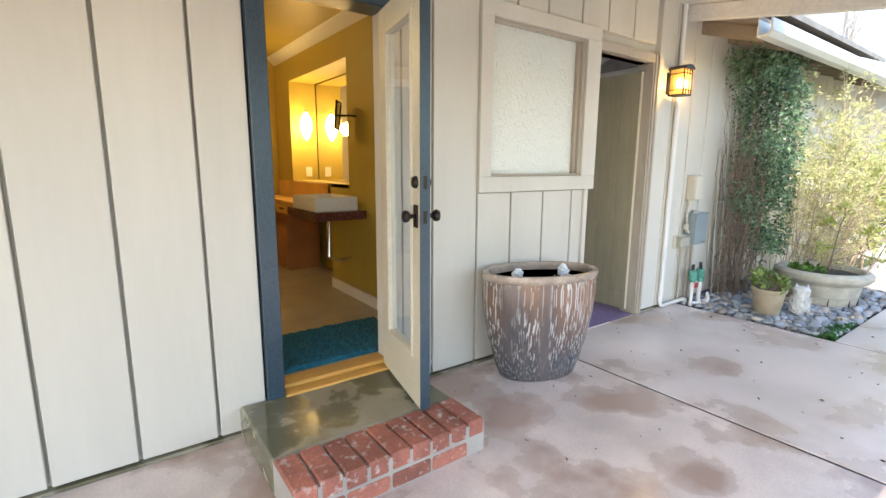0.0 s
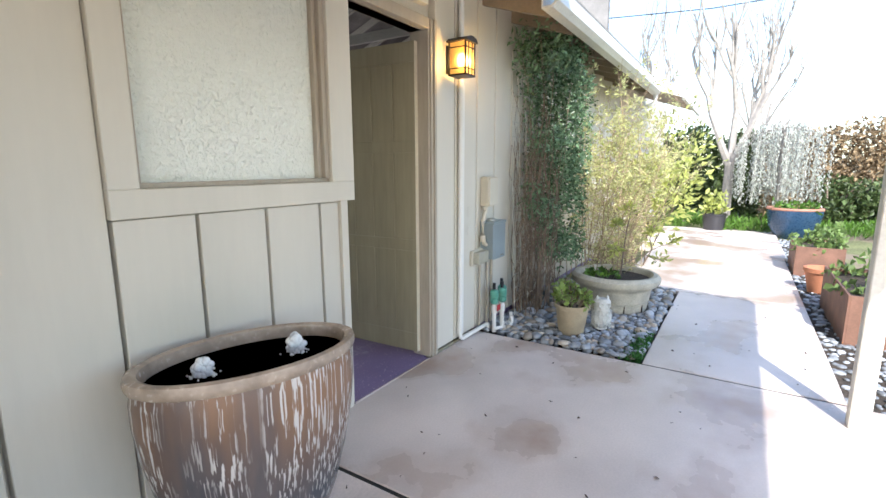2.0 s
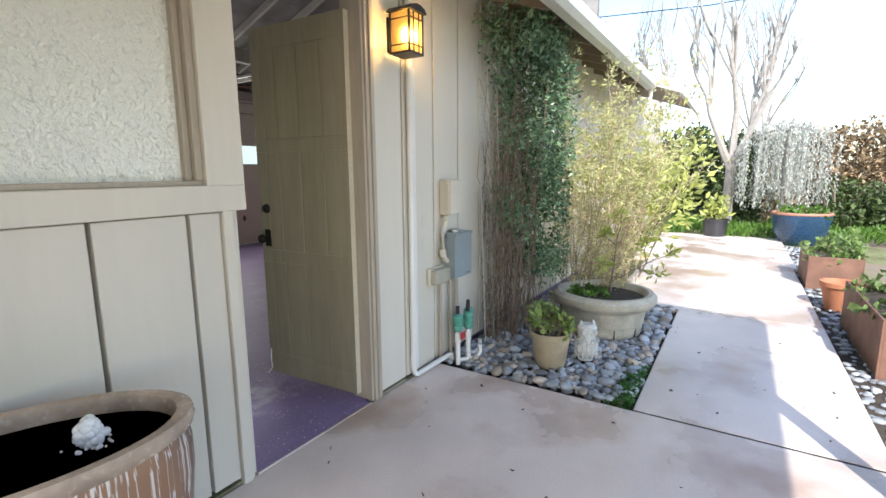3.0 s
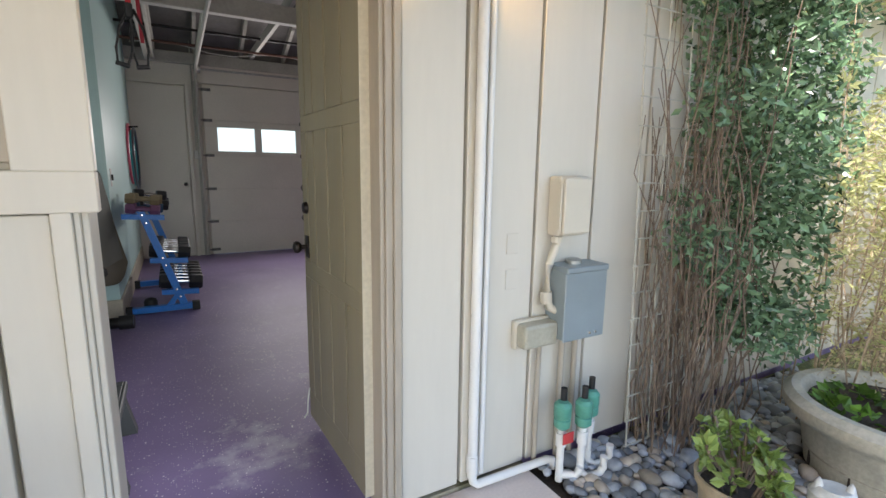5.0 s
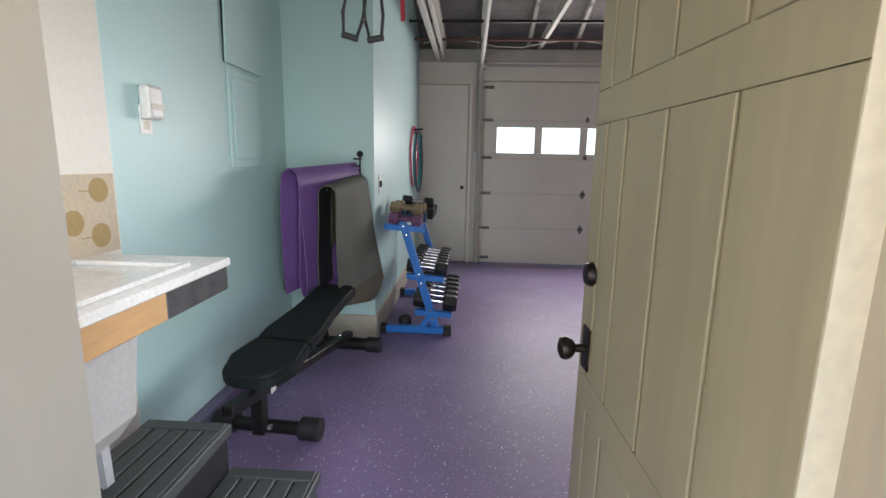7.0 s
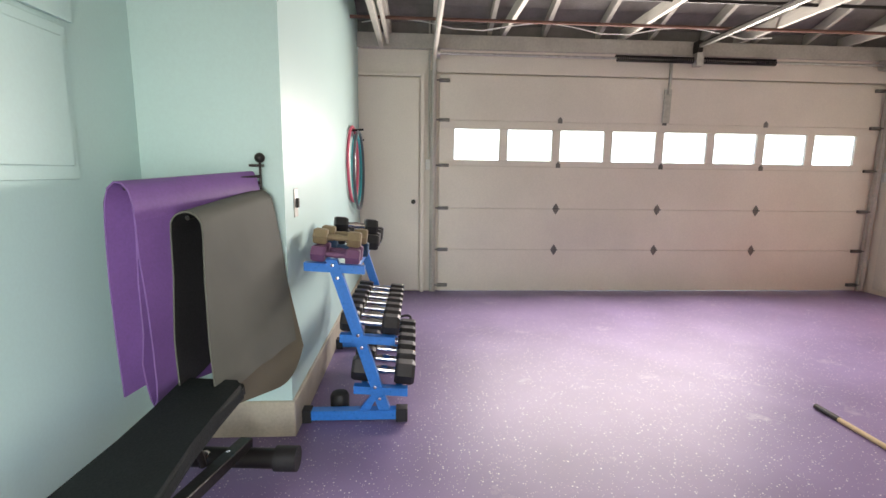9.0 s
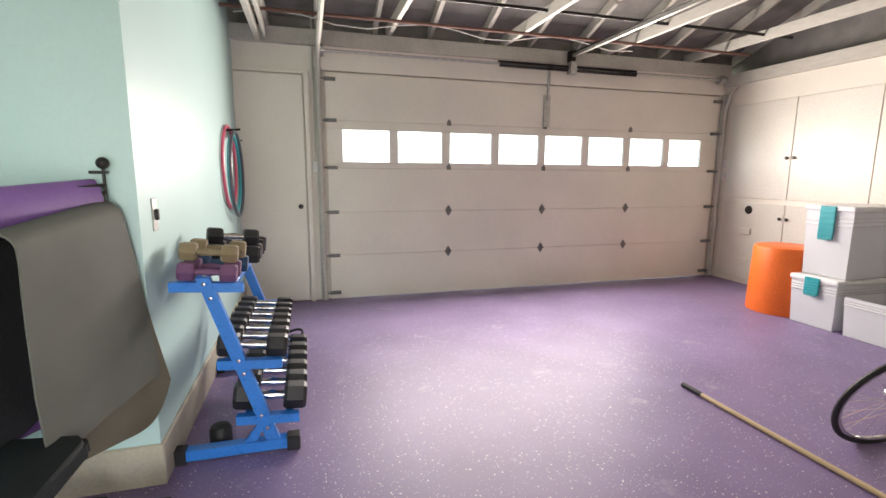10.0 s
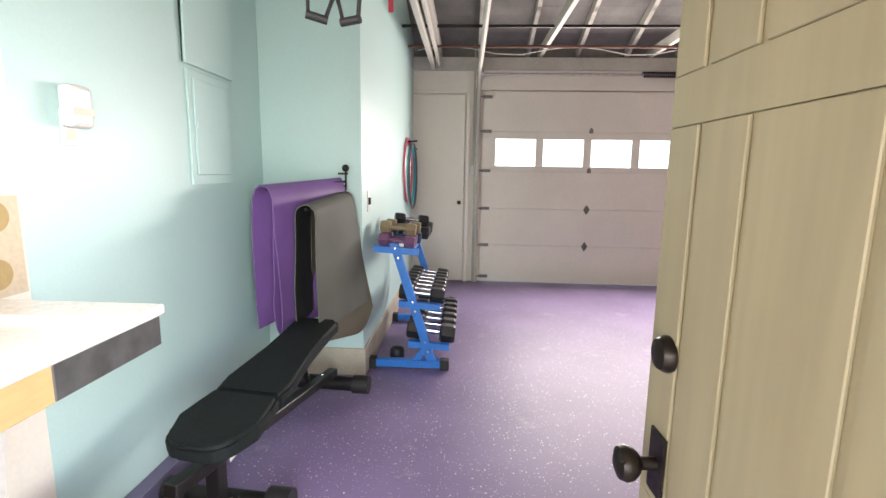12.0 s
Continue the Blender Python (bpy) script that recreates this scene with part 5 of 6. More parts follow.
part("finial", rod((0, -0.07, 0.15), (0, -0.07, 0.18), 0.006), BRONZE, sc)
bulb("sconce_light", (2.20, 5.25, 1.80), 4.2, (1.0, 0.68, 0.24), 0.07)
# added fill lamp without a fixture, brightens the whole bathroom
bulb("bathroom_light", (0.75, 4.9, 2.5), 5.5, (1.0, 0.76, 0.36), 0.05)
swing = thing("swing_mirror", (2.14, 3.85, 1.80), "small square swing-arm shaving mirror on the wall", "mirror")
part("arm", tube([(0, 0, 0), (-0.08, -0.02, 0.0), (-0.14, 0.05, 0.0)], 0.008, 8), BRONZE, swing)
turned = pose(-0.15, 0.03, 0.0, 6, 0, 55)
for b in ((-0.09, -0.008, -0.115, 0.09, 0.008, -0.098), (-0.09, -0.008, 0.098, 0.09, 0.008, 0.115), (-0.09, -0.008, -0.098, -0.073, 0.008, 0.098), (0.073, -0.008, -0.098, 0.09, 0.008, 0.098)):
    part("frame", box(*b, 0.003, m=turned), BRONZE, swing)
part("mirror_plate", box(-0.073, -0.003, -0.098, 0.073, 0.003, 0.098, m=turned), MIRROR, swing)
for x in (2.33,):
    o = thing("wall_outlet", (x, 5.508, 1.26), "small ivory wall outlet above the vanity", "outlet")
    part("plate", box(-0.035, -0.006, 0, 0.035, 0.002, 0.11, 0.001), WHITE_PLASTIC, o)
TEAL = material("teal_shag", (0.01, 0.12, 0.19), 0.95, var=0.35, scale=30, fine=160, fvar=0.4, bump=1.0, depth=0.01)
rug = thing("bath_rug", (1.55, 3.02, 0.198), "shaggy deep teal bath rug inside the doorway", "rug")
bm = bmesh.new()
bmesh.ops.create_grid(bm, x_segments=50, y_segments=34, size=0.5)
for v in bm.verts:
    e_ = min(0.5 - abs(v.co.x), 0.5 - abs(v.co.y))
    v.co = Vector((v.co.x * 0.92, v.co.y * 0.62, 0.004 + (0.024 + random.uniform(-0.007, 0.007)) * min(1, e_ * 30)))
part("rug_body", bm, TEAL, rug)


# ================= garage things =================
# closet door beside the sectional door
closet = thing("door_3", (3.63, 8.855, 0.0), "closed flat off-white closet door", "door", kind="structure")
part("door_leaf", box(-0.33, -0.04, 0.02, 0.34, 0.0, 2.42, 0.004), WHITEWALL, closet)
part("side_casing", box(0.355, -0.05, 0.0, 0.40, 0.004, 2.46, 0.003), WHITEWALL, closet)
part("head_casing", box(-0.33, -0.03, 2.435, 0.355, 0.004, 2.47, 0.003), WHITEWALL, closet)
part("door_knob", lathe([(0.012, 0), (0.012, 0.015), (0.024, 0.02), (0.026, 0.035), (0.016, 0.045), (0, 0.046)], 16, m=pose(0.28, -0.04, 1.06, 90, 0, 0)), BLACK_METAL, closet, smooth=True)
part("catch", lathe([(0.01, 0), (0.008, 0.012), (0, 0.013)], 10, m=pose(-0.28, -0.04, 1.74, 90, 0, 0)), BLACK_METAL, closet)

# sectional door hardware
for x in (1.375, 2.595, 3.815):
    for z in ZS[1:3]:
        part("hinge", extruded([(x - 0.03, z - 0.022), (x - 0.03, z + 0.022), (x, z + 0.065), (x + 0.03, z + 0.022), (x + 0.03, z - 0.022), (x, z - 0.065)], -0.006, 0.001), DARK_STEEL, gdoor)
        part("hinge_pin", rod((x - 0.04, -0.01, z), (x + 0.04, -0.01, z), 0.008, 8), DARK_STEEL, gdoor)
    for z in (ZS[3], ZS[4]):
        part("hinge", extruded([(x - 0.025, z - 0.012), (x - 0.025, z + 0.03), (x, z + 0.06), (x + 0.025, z + 0.03), (x + 0.025, z - 0.012)], -0.006, 0.001), DARK_STEEL, gdoor)
for z in (*ZS[1:5], 0.08, 2.4):
    for x in (0.05, GW - 0.05):
        part("roller_bracket", box(x - 0.06, -0.035, z - 0.018, x + 0.06, 0.0, z + 0.018, 0.003), DARK_STEEL, gdoor)
        part("roller", rod((x - 0.09 if x < 1 else x + 0.09, -0.03, z), (x, -0.03, z), 0.009, 8), DARK_STEEL, gdoor)
part("lift_arm_plate", box(2.56, -0.03, 1.99, 2.64, 0.0, 2.36, 0.004), STEEL, gdoor)
part("lift_arm", box(2.585, -0.06, 2.3, 2.61, -0.03, 2.78, 0.003, m=None), STEEL, gdoor)
for i, x in enumerate((0.0, GW)):
    s_ = -1 if i == 0 else 1
    tr = thing("door_track", (4.20 + x, 8.80, 0), "painted steel roller track curving up from the garage door", "track", group="garage door tracks")
    line = [(s_ * 0.07, 0, 0.02), (s_ * 0.07, 0, 2.3), (s_ * 0.07, -0.06, 2.5), (s_ * 0.07, -0.2, 2.62), (s_ * 0.07, -0.4, 2.66), (s_ * 0.07, -3.4, 2.72)]
    part("rail", tube(line, 0.022, 8), RAFTER, tr, smooth=True)
    part("jamb_angle", box(s_ * 0.07 - 0.035, 0.012, 0.0, s_ * 0.07 + 0.035, 0.055, 2.5, 0.003), RAFTER, tr)
spring = thing("torsion_spring", (6.0, 8.71, 2.655), "black torsion spring on a steel shaft over the garage door", "spring")
part("shaft", rod((-1.9, 0, 0), (3.3, 0, 0), 0.014), STEEL, spring)
for a, b in ((0.12, 1.0), (1.12, 1.95)):
    pts = [(a + (b - a) * k / 260, 0.03 * math.cos(k * 0.9), 0.03 * math.sin(k * 0.9)) for k in range(261)]
    part("coil", tube(pts, 0.009, 5), BLACK_METAL, spring)
part("centre_bracket", box(1.02, -0.03, -0.06, 1.1, 0.06, 0.08, 0.003), STEEL, spring)
for x in (-1.85, 3.25):
    part("cable_drum", rod((x - 0.04, 0, 0), (x + 0.04, 0, 0), 0.06, 16), STEEL, spring)
opener = thing("opener_rail", (7.05, 8.7, 2.8), "steel garage door opener rail running back under the joists", "rail")
part("rail", extruded([(-0.02, -0.015), (0.02, -0.015), (0.02, 0.015), (-0.02, 0.015)], -3.6, 0.0), STEEL, opener)
part("chain", rod((0.0, -3.4, 0.035), (-0.0, -0.05, 0.035), 0.007, 6), BLACK_METAL, opener)
part("bracket", box(-0.03, -0.02, -0.06, 0.03, 0.08, 0.06, 0.003), BLACK_METAL, opener)
swi = thing("wall_switch", (4.08, 8.855, 1.42), "white switch box on the pier between the doors", "switch")
part("plate", box(-0.035, -0.04, 0, 0.035, 0, 0.12, 0.004), WHITE_PLASTIC, swi)
part("conduit", rod((0, -0.02, 0.12), (0, -0.02, 2.7), 0.01), RAFTER, swi)

# ceiling pipes and wires
for y, z, mat_, lab in ((7.75, 2.93, BLACK_METAL, "black iron pipe"), (8.25, 2.86, material("rusty_pipe", (0.16, 0.08, 0.06), 0.7), "rusty brown pipe")):
    pp = thing("ceiling_pipe", (3.3, y, z), lab + " crossing under the garage rafters", "pipe")
    part("pipe", rod((0, 0, 0), (5.9, 0, 0), 0.016), mat_, pp)
for k in range(1):
    wv = [(3.4 + i * 0.3, 8.35 - 0.08 * k, 2.84 + 0.05 * k + 0.05 * math.sin(i * 1.3 + k)) for i in range(15)]
    tagged(part("ceiling_cable", tube(wv, 0.006, 5), PVC), "loose white cable strung under the rafters", "cable")
tl = thing("joist_bracket", (3.60, 7.2, 2.70), "whitewashed strip fixture hung below the joists", "bracket")
part("strip", box(-0.06, -2.0, 0, -0.01, 1.5, 0.07, 0.004), RAFTER, tl)
part("strip", box(0.02, -2.0, 0.03, 0.05, 1.5, 0.10, 0.003), RAFTER, tl)
dia = thing("brace", (4.14, 8.7, 2.70), "long whitewashed diagonal brace under the joists", "brace")
part("timber", extruded([(0, 0), (0.0, 0.09), (-4.5, 0.24), (-4.5, 0.15)], -0.02, 0.025, "x"), RAFTER, dia)

# right-hand cupboards
CUPB = material("white_cupboard_paint", (0.70, 0.67, 0.60), 0.4, var=0.04, fine=60)
edges = [8.70, 7.83, 6.96, 6.09, 5.22, 4.35, 3.48]
for k, (ya, yb) in enumerate(zip(edges, edges[1:])):
    for z0, z1, hz in ((1.13, 2.33, 1.63), (0.06, 1.07, 0.90)):
        c = thing("wall_cupboard", (9.52, (ya + yb) / 2, z0), "flush off-white cupboard door with a small dark knob", "cupboard", group="garage cupboards")
        w = (ya - yb) / 2
        part("door", box(-0.018, -w + 0.004, 0, 0, w - 0.004, z1 - z0, 0.003), CUPB, c)
        side = -1 if k % 2 == 0 else 1
        part("knob", lathe([(0.012, 0), (0.018, 0.014), (0.02, 0.022), (0.012, 0.03), (0, 0.031)], 14, m=pose(-0.018, side * (w - 0.045), hz - z0, 0, -90, 0)), BLACK_METAL, c, smooth=True)
        if k == 0 and z0 < 1:
            part("round_port", lathe([(0.055, 0), (0.05, 0.008), (0.035, 0.01), (0, 0.01)], 20, m=pose(-0.018, 0.05, 0.92, 0, -90, 0)), BLACK_METAL, c, "dark round port", True)
            part("vent_hood", box(-0.05, -0.02, 0.6, -0.018, 0.14, 0.68, 0.006), CUPB, c)
            part("slot_plate", box(-0.025, -0.02, 0.2, -0.018, 0.13, 0.28, 0.003), CUPB, c)
for z in (1.35, 1.52):
    s3 = thing("wall_switch", (9.51, 8.78, z), "small ivory switch plate near the garage door", "switch")
    part("plate", box(-0.02, -0.035, 0, 0.008, 0.035, 0.11, 0.003), WHITE_PLASTIC, s3)

# storage tubs, orange bin, pole, bicycle
ORANGE = material("bright_orange_plastic", (0.85, 0.16, 0.02), 0.45, var=0.05)
obin = thing("orange_bin", (8.80, 7.22, 0), "bright orange round plastic bin standing upside down", "bin")
part("body", lathe([(0.30, 0), (0.305, 0.02), (0.285, 0.66), (0.275, 0.69), (0.25, 0.70), (0, 0.695)], 40), ORANGE, obin, "", True)
FROSTY = glass("frosted_clear_plastic", (0.93, 0.95, 0.99), 0.3, 0, 0.42)
LID = material("white_translucent_lid", (0.75, 0.76, 0.77), 0.35, var=0.03)
LATCH = material("teal_latch", (0.02, 0.32, 0.36), 0.35)


def tote(at, rz, lx, ly, h, lid=True, latch_h=0.16):
    t = thing("storage_tote", at, "clear plastic storage tote with a white lid and teal latches" if lid else "open clear plastic tote holding odds and ends", "storage tote", group="plastic totes", rz=rz)
    k = 0.94
    o = [(-lx * k / 2, -ly * k / 2), (lx * k / 2, -ly * k / 2), (lx * k / 2, ly * k / 2), (-lx * k / 2, ly * k / 2)]
    bm = bmesh.new()
    rings = []
    for s_, z in ((1.0, 0.004), (1 / k, h), (1 / k - 0.025, h), (1.0 - 0.03, 0.016)):
        rings.append([bm.verts.new((x * s_, y * s_, z)) for x, y in o])
    for a, b in zip(rings, rings[1:]):
        for i in range(4):
            bm.faces.new((a[i], a[(i + 1) % 4], b[(i + 1) % 4], b[i]))
    bm.faces.new(rings[0][::-1])
    bm.faces.new(rings[-1])
    part("tub", bm, FROSTY, t)
    for z in (h * 0.78, h * 0.84, h * 0.90):
        part("rib", box(-lx / 2 - 0.004, -ly / 2 - 0.004, z, lx / 2 + 0.004, -ly / 2 + 0.004, z + 0.012, 0.003), LID, t)
        part("rib", box(-lx / 2 - 0.004, -ly / 2, z, -lx / 2 + 0.004, ly / 2, z + 0.012, 0.003), LID, t)
    if lid:
        part("lid", box(-lx / 2 - 0.015, -ly / 2 - 0.015, h, lx / 2 + 0.015, ly / 2 + 0.015, h + 0.05, 0.015, segs=2), LID, t)
        for x in (-lx / 2 - 0.028,):
            part("latch", box(x, -0.07, h + 0.04 - latch_h, x + 0.016, 0.07, h + 0.045, 0.005), LATCH, t, "ribbed teal latch")
            for j in range(6):
                part("latch_rib", box(x - 0.005, -0.06, h + 0.03 - latch_h + j * latch_h / 6, x + 0.002, 0.06, h + 0.04 - latch_h + j * latch_h / 6, 0.002), LATCH, t)
    return t


tote((8.93, 6.72, 0), 0, 0.75, 0.42, 0.43)
tote((8.97, 6.72, 0.482), 0, 0.66, 0.42, 0.62, latch_h=0.30)
tote((8.93, 6.22, 0), 0, 0.75, 0.44, 0.36, False)
for i, (dx, dy, r_, h_, c_) in enumerate(((-0.2, 0.1, 0.05, 0.16, (0.75, 0.74, 0.7)), (-0.1, -0.08, 0.07, 0.2, (0.05, 0.18, 0.17)), (0.08, 0.05, 0.06, 0.24, (0.06, 0.08, 0.10)))):
    tagged(part("bottle", lathe([(r_, 0), (r_, h_ * 0.7), (r_ * 0.5, h_ * 0.85), (r_ * 0.4, h_), (0, h_)], 16, m=pose(8.85 + dx, 6.22 + dy, 0.018)), material("bottle_plastic", c_, 0.35), None, "", True), "small plastic bottle inside the open tote", "bottle", group="bottles in the tote")
pole = thing("broom_pole", (6.39, 5.92, 0.016), "long bare wooden broom pole with a black rubber tip", "pole", rz=0.8)
part("stick", rod((0, 0, 0), (-0.01, -1.55, 0.0), 0.014), material("pale_ash_wood", (0.60, 0.45, 0.26), 0.5, var=0.12, scale=5, stretch=(1, 0.1, 1)), pole, smooth=True)
part("tip", rod((0, 0.03, 0), (0, -0.13, 0.0), 0.0165), BLACK_RUBBER, pole, "black rubber grip", True)

bike = thing("bicycle", (6.90, 5.12, 0), "bicycle leaning over with a yellow fork and thin spoked wheel", "bicycle", rz=-12)
wm = pose(-0.05, 0, 0.325, 90, 0, 0) @ pose(0, 0, 0, 0, 0, 0)
lean = pose(0, 0, 0, 22, 0, 0)
wheel = part("tyre", torus(0.315, 0.015, 56, 8, m=lean @ wm), BLACK_RUBBER, bike, smooth=True)
part("rim", torus(0.292, 0.011, 56, 8, m=lean @ wm), CHROME, bike, smooth=True)
bm = rod((0, 0, -0.05), (0, 0, 0.05), 0.018)
for i in range(28):
    a = 2 * math.pi * i / 28
    rod((0.02 * math.cos(a + 0.8), 0.02 * math.sin(a + 0.8), 0.03 if i % 2 else -0.03), (0.288 * math.cos(a), 0.288 * math.sin(a), 0), 0.0016, 4, bm)
bm.transform(lean @ wm)
part("spokes", bm, CHROME, bike)
YEL = material("yellow_frame_paint", (0.75, 0.50, 0.03), 0.3)
bm = bmesh.new()
for s_ in (-0.055, 0.055):
    tube([(-0.05, s_, 0.325), (0.06, s_, 0.52), (0.14, s_ * 0.7, 0.72)], 0.012, 8, bm)
tube([(0.12, 0, 0.70), (0.22, 0, 0.98)], 0.018, 8, bm)
bm.transform(lean)
part("fork", bm, YEL, bike, "yellow fork")
bm = lathe([(0.03, -0.062), (0.034, -0.055), (0.034, 0.055), (0.03, 0.062)], 16, m=lean @ wm)
part("hub", bm, CHROME, bike, "chrome hub", True)
bm = bmesh.new()
for a, b in (((0.16, 0, 0.80), (0.62, 0, 0.30)), ((0.20, 0, 0.93), (0.74, 0, 0.86)), ((0.62, 0, 0.30), (0.74, 0, 0.90)), ((0.62, 0, 0.30), (1.02, 0.04, 0.325)), ((0.74, 0, 0.84), (1.02, 0.04, 0.325))):
    rod(a, b, 0.016, 10, bm)
bm.transform(lean)
part("frame", bm, YEL, bike)
part("tyre", torus(0.315, 0.015, 48, 8, m=lean @ pose(1.02, 0, 0.325, 90, 0, 0)), BLACK_RUBBER, bike, smooth=True)
part("rim", torus(0.292, 0.011, 48, 8, m=lean @ pose(1.02, 0, 0.325, 90, 0, 0)), CHROME, bike, smooth=True)
bm = tube([(0.20, -0.28, 1.02), (0.22, -0.1, 1.0), (0.22, 0.1, 1.0), (0.20, 0.28, 1.02)], 0.012, 8)
bm.transform(lean)
part("handlebar", bm, BLACK_METAL, bike)
bm = box(0.66, -0.06, 0.95, 0.90, 0.06, 1.0, 0.02, segs=2)
bm.transform(lean)
part("saddle", bm, BLACK_RUBBER, bike)

# dumbbell rack
rack = thing("dumbbell_rack", (3.60, 5.90, 0), "bright blue steel three-tier dumbbell rack against the wall", "rack")
TIERS = ((-0.09, 0.90), (0.08, 0.50), (0.15, 0.20))
for y in (0.0, 1.12):
    sf = new("side_frame")
    sf.parent = rack
    sf.matrix_basis = pose(0, y, 0)
    part("foot_bar", box(-0.24, -0.03, 0.015, 0.24, 0.03, 0.07, 0.003), BLUE_STEEL, sf)
    for x in (-0.30, 0.235):
        part("end_cap", box(x, -0.034, 0.0, x + 0.065, 0.034, 0.078, 0.004), BLACK_RUBBER, sf)
    part("upright", extruded([(-0.135, 0.93), (-0.075, 0.93), (0.205, 0.06), (0.14, 0.06)], -0.02, 0.02), BLUE_STEEL, sf)
    part("gusset", extruded([(0.03, 0.07), (0.09, 0.07), (0.16, 0.20), (0.13, 0.20)], -0.015, 0.015), BLUE_STEEL, sf)
    for (cx, z), hw in zip(TIERS, (0.16, 0.15, 0.15)):
        part("tier_bar", extruded([(cx - hw, z - 0.03), (cx + hw, z - 0.05), (cx + hw, z - 0.005), (cx - hw, z + 0.015)], -0.024, 0.024), BLUE_STEEL, sf)
    for x, z in ((-0.10, 0.90), (-0.075, 0.83), (0.03, 0.51), (0.05, 0.44), (0.12, 0.21), (0.145, 0.14)):
        part("bolt", lathe([(0.011, 0), (0.009, 0.006), (0, 0.007)], 10, m=pose(x, -0.024, z, 90, 0, 0)), CHROME, sf)
for cx, z in TIERS:
    for dx in (-0.10, 0.10):
        part("shelf_rail", box(cx + dx - 0.02, 0.02, z - 0.035 - dx * 0.06, cx + dx + 0.02, 1.10, z - 0.01 - dx * 0.06, 0.003), BLUE_STEEL, rack)
HEX = material("black_hex_rubber", (0.022, 0.022, 0.024), 0.45, var=0.2, scale=20, fine=80)


def dumbbell(at, length, r, head, mat, sides=6, handle_mat=None, label="black rubber hex dumbbell with a chrome handle", rz=0.0, tilt=6):
    d = thing("dumbbell", at, label, "dumbbell", group="dumbbells on the rack")
    d.matrix_world = pose(*at, 0, tilt, rz)
    for s_ in (-1, 1):
        x0, x1 = sorted((s_ * length / 2, s_ * (length / 2 - head)))
        prof = [(r * 0.86, x0), (r, x0 + head * 0.15), (r, x1 - head * 0.15), (r * 0.86, x1)]
        part("head", lathe(prof, sides, m=pose(0, 0, 0, 0, 90, 0) @ pose(0, 0, 0, 0, 0, 30)), mat, d)
    h = length / 2 - head
    part("handle", lathe([(r * 0.34, -h), (r * 0.30, -h * 0.7), (r * 0.40, 0), (r * 0.30, h * 0.7), (r * 0.34, h)], 14, m=pose(0, 0, 0, 0, 90, 0)), handle_mat or CHROME, d, "chrome grip" if not handle_mat else "", True)
    return d


for i in range(7):
    r_ = 0.062 - i * 0.003
    dumbbell((3.69, 5.97 + i * 0.145, 0.50 + r_ * 0.86), 0.33, r_, 0.10, HEX)
for i in range(6):
    r_ = 0.072 - i * 0.002
    dumbbell((3.76, 5.99 + i * 0.165, 0.20 + r_ * 0.86), 0.36, r_, 0.115, HEX)
NEO = ((0.23, 0.18, 0.105), (0.03, 0.08, 0.16), (0.16, 0.07, 0.15))
for (dx, dy, dz, c_, n_) in ((0.0, 0.02, 0.0, 2, "plum"), (0.0, 0.15, 0.0, 2, "plum"), (0.02, 0.28, 0.0, 1, "navy"), (0.0, 0.09, 0.085, 0, "olive tan"), (0.02, 0.22, 0.085, 0, "olive tan")):
    nm = material(n_.replace(" ", "_") + "_neoprene", NEO[c_], 0.6, var=0.1, fine=90)
    dumbbell((3.51 + dx, 5.92 + dy, 0.945 + dz), 0.26, 0.048, 0.075, nm, 6, nm, n_ + " neoprene dumbbell stacked on the rack's top tier", rz=4 * dy)
for i in range(4):
    dumbbell((3.55, 6.42 + i * 0.15, 0.955), 0.30, 0.055, 0.09, HEX, rz=(8, -6, 12, 0)[i])
dumbbell((3.55, 6.50, 1.045), 0.28, 0.052, 0.085, HEX, rz=15)
kb = thing("ankle_weight", (3.50, 6.02, 0.0), "small black rubber weight on the floor under the rack", "weight")
part("body", lathe([(0.05, 0), (0.055, 0.02), (0.055, 0.09), (0.045, 0.11), (0.02, 0.12), (0, 0.12)], 20), BLACK_RUBBER, kb, "", True)
cord = tagged(part("exercise_band", tube([(3.78 + 0.12 * math.cos(a * 1.7), 7.25 + 0.18 * math.sin(a), 0.012 + 0.035 * (1 + math.sin(a * 2.3)) + 0.004 * a) for a in [k * 0.16 for k in range(120)]], 0.011, 6), BLACK_RUBBER, None, "", True),
              "tangled black exercise bands heaped on the floor", "exercise band")

# hoops on the wall
for (y, z, R, c_, n_, off) in ((8.15, 1.46, 0.36, (0.72, 0.12, 0.20), "pink", 0.02), (8.25, 1.41, 0.34, (0.05, 0.42, 0.48), "teal", 0.045), (8.22, 1.40, 0.38, (0.10, 0.11, 0.13), "charcoal", 0.07)):
    tagged(part("hoop", torus(R, 0.014, 60, 8, m=pose(3.30 + off, y, z, 0, 90, 0)), material(n_ + "_hoop_plastic", c_, 0.35), None, "", True), n_ + " exercise hoop hung flat on the wall", "hoop", group="hoops on the wall")
hk = tagged(part("wall_peg", rod((3.30, 8.2, 1.79), (3.42, 8.2, 1.80), 0.01), BLACK_METAL), "black peg holding the hoops", "peg")
lsw = thing("wall_switch", (3.30, 5.95, 1.15), "grey metal switch plate on the turquoise wall", "switch")
part("plate", box(0.0, -0.035, 0, 0.006, 0.035, 0.15, 0.002), STEEL, lsw)
part("toggle", box(0.006, -0.012, 0.05, 0.02, 0.012, 0.10, 0.002), BLACK_METAL, lsw)

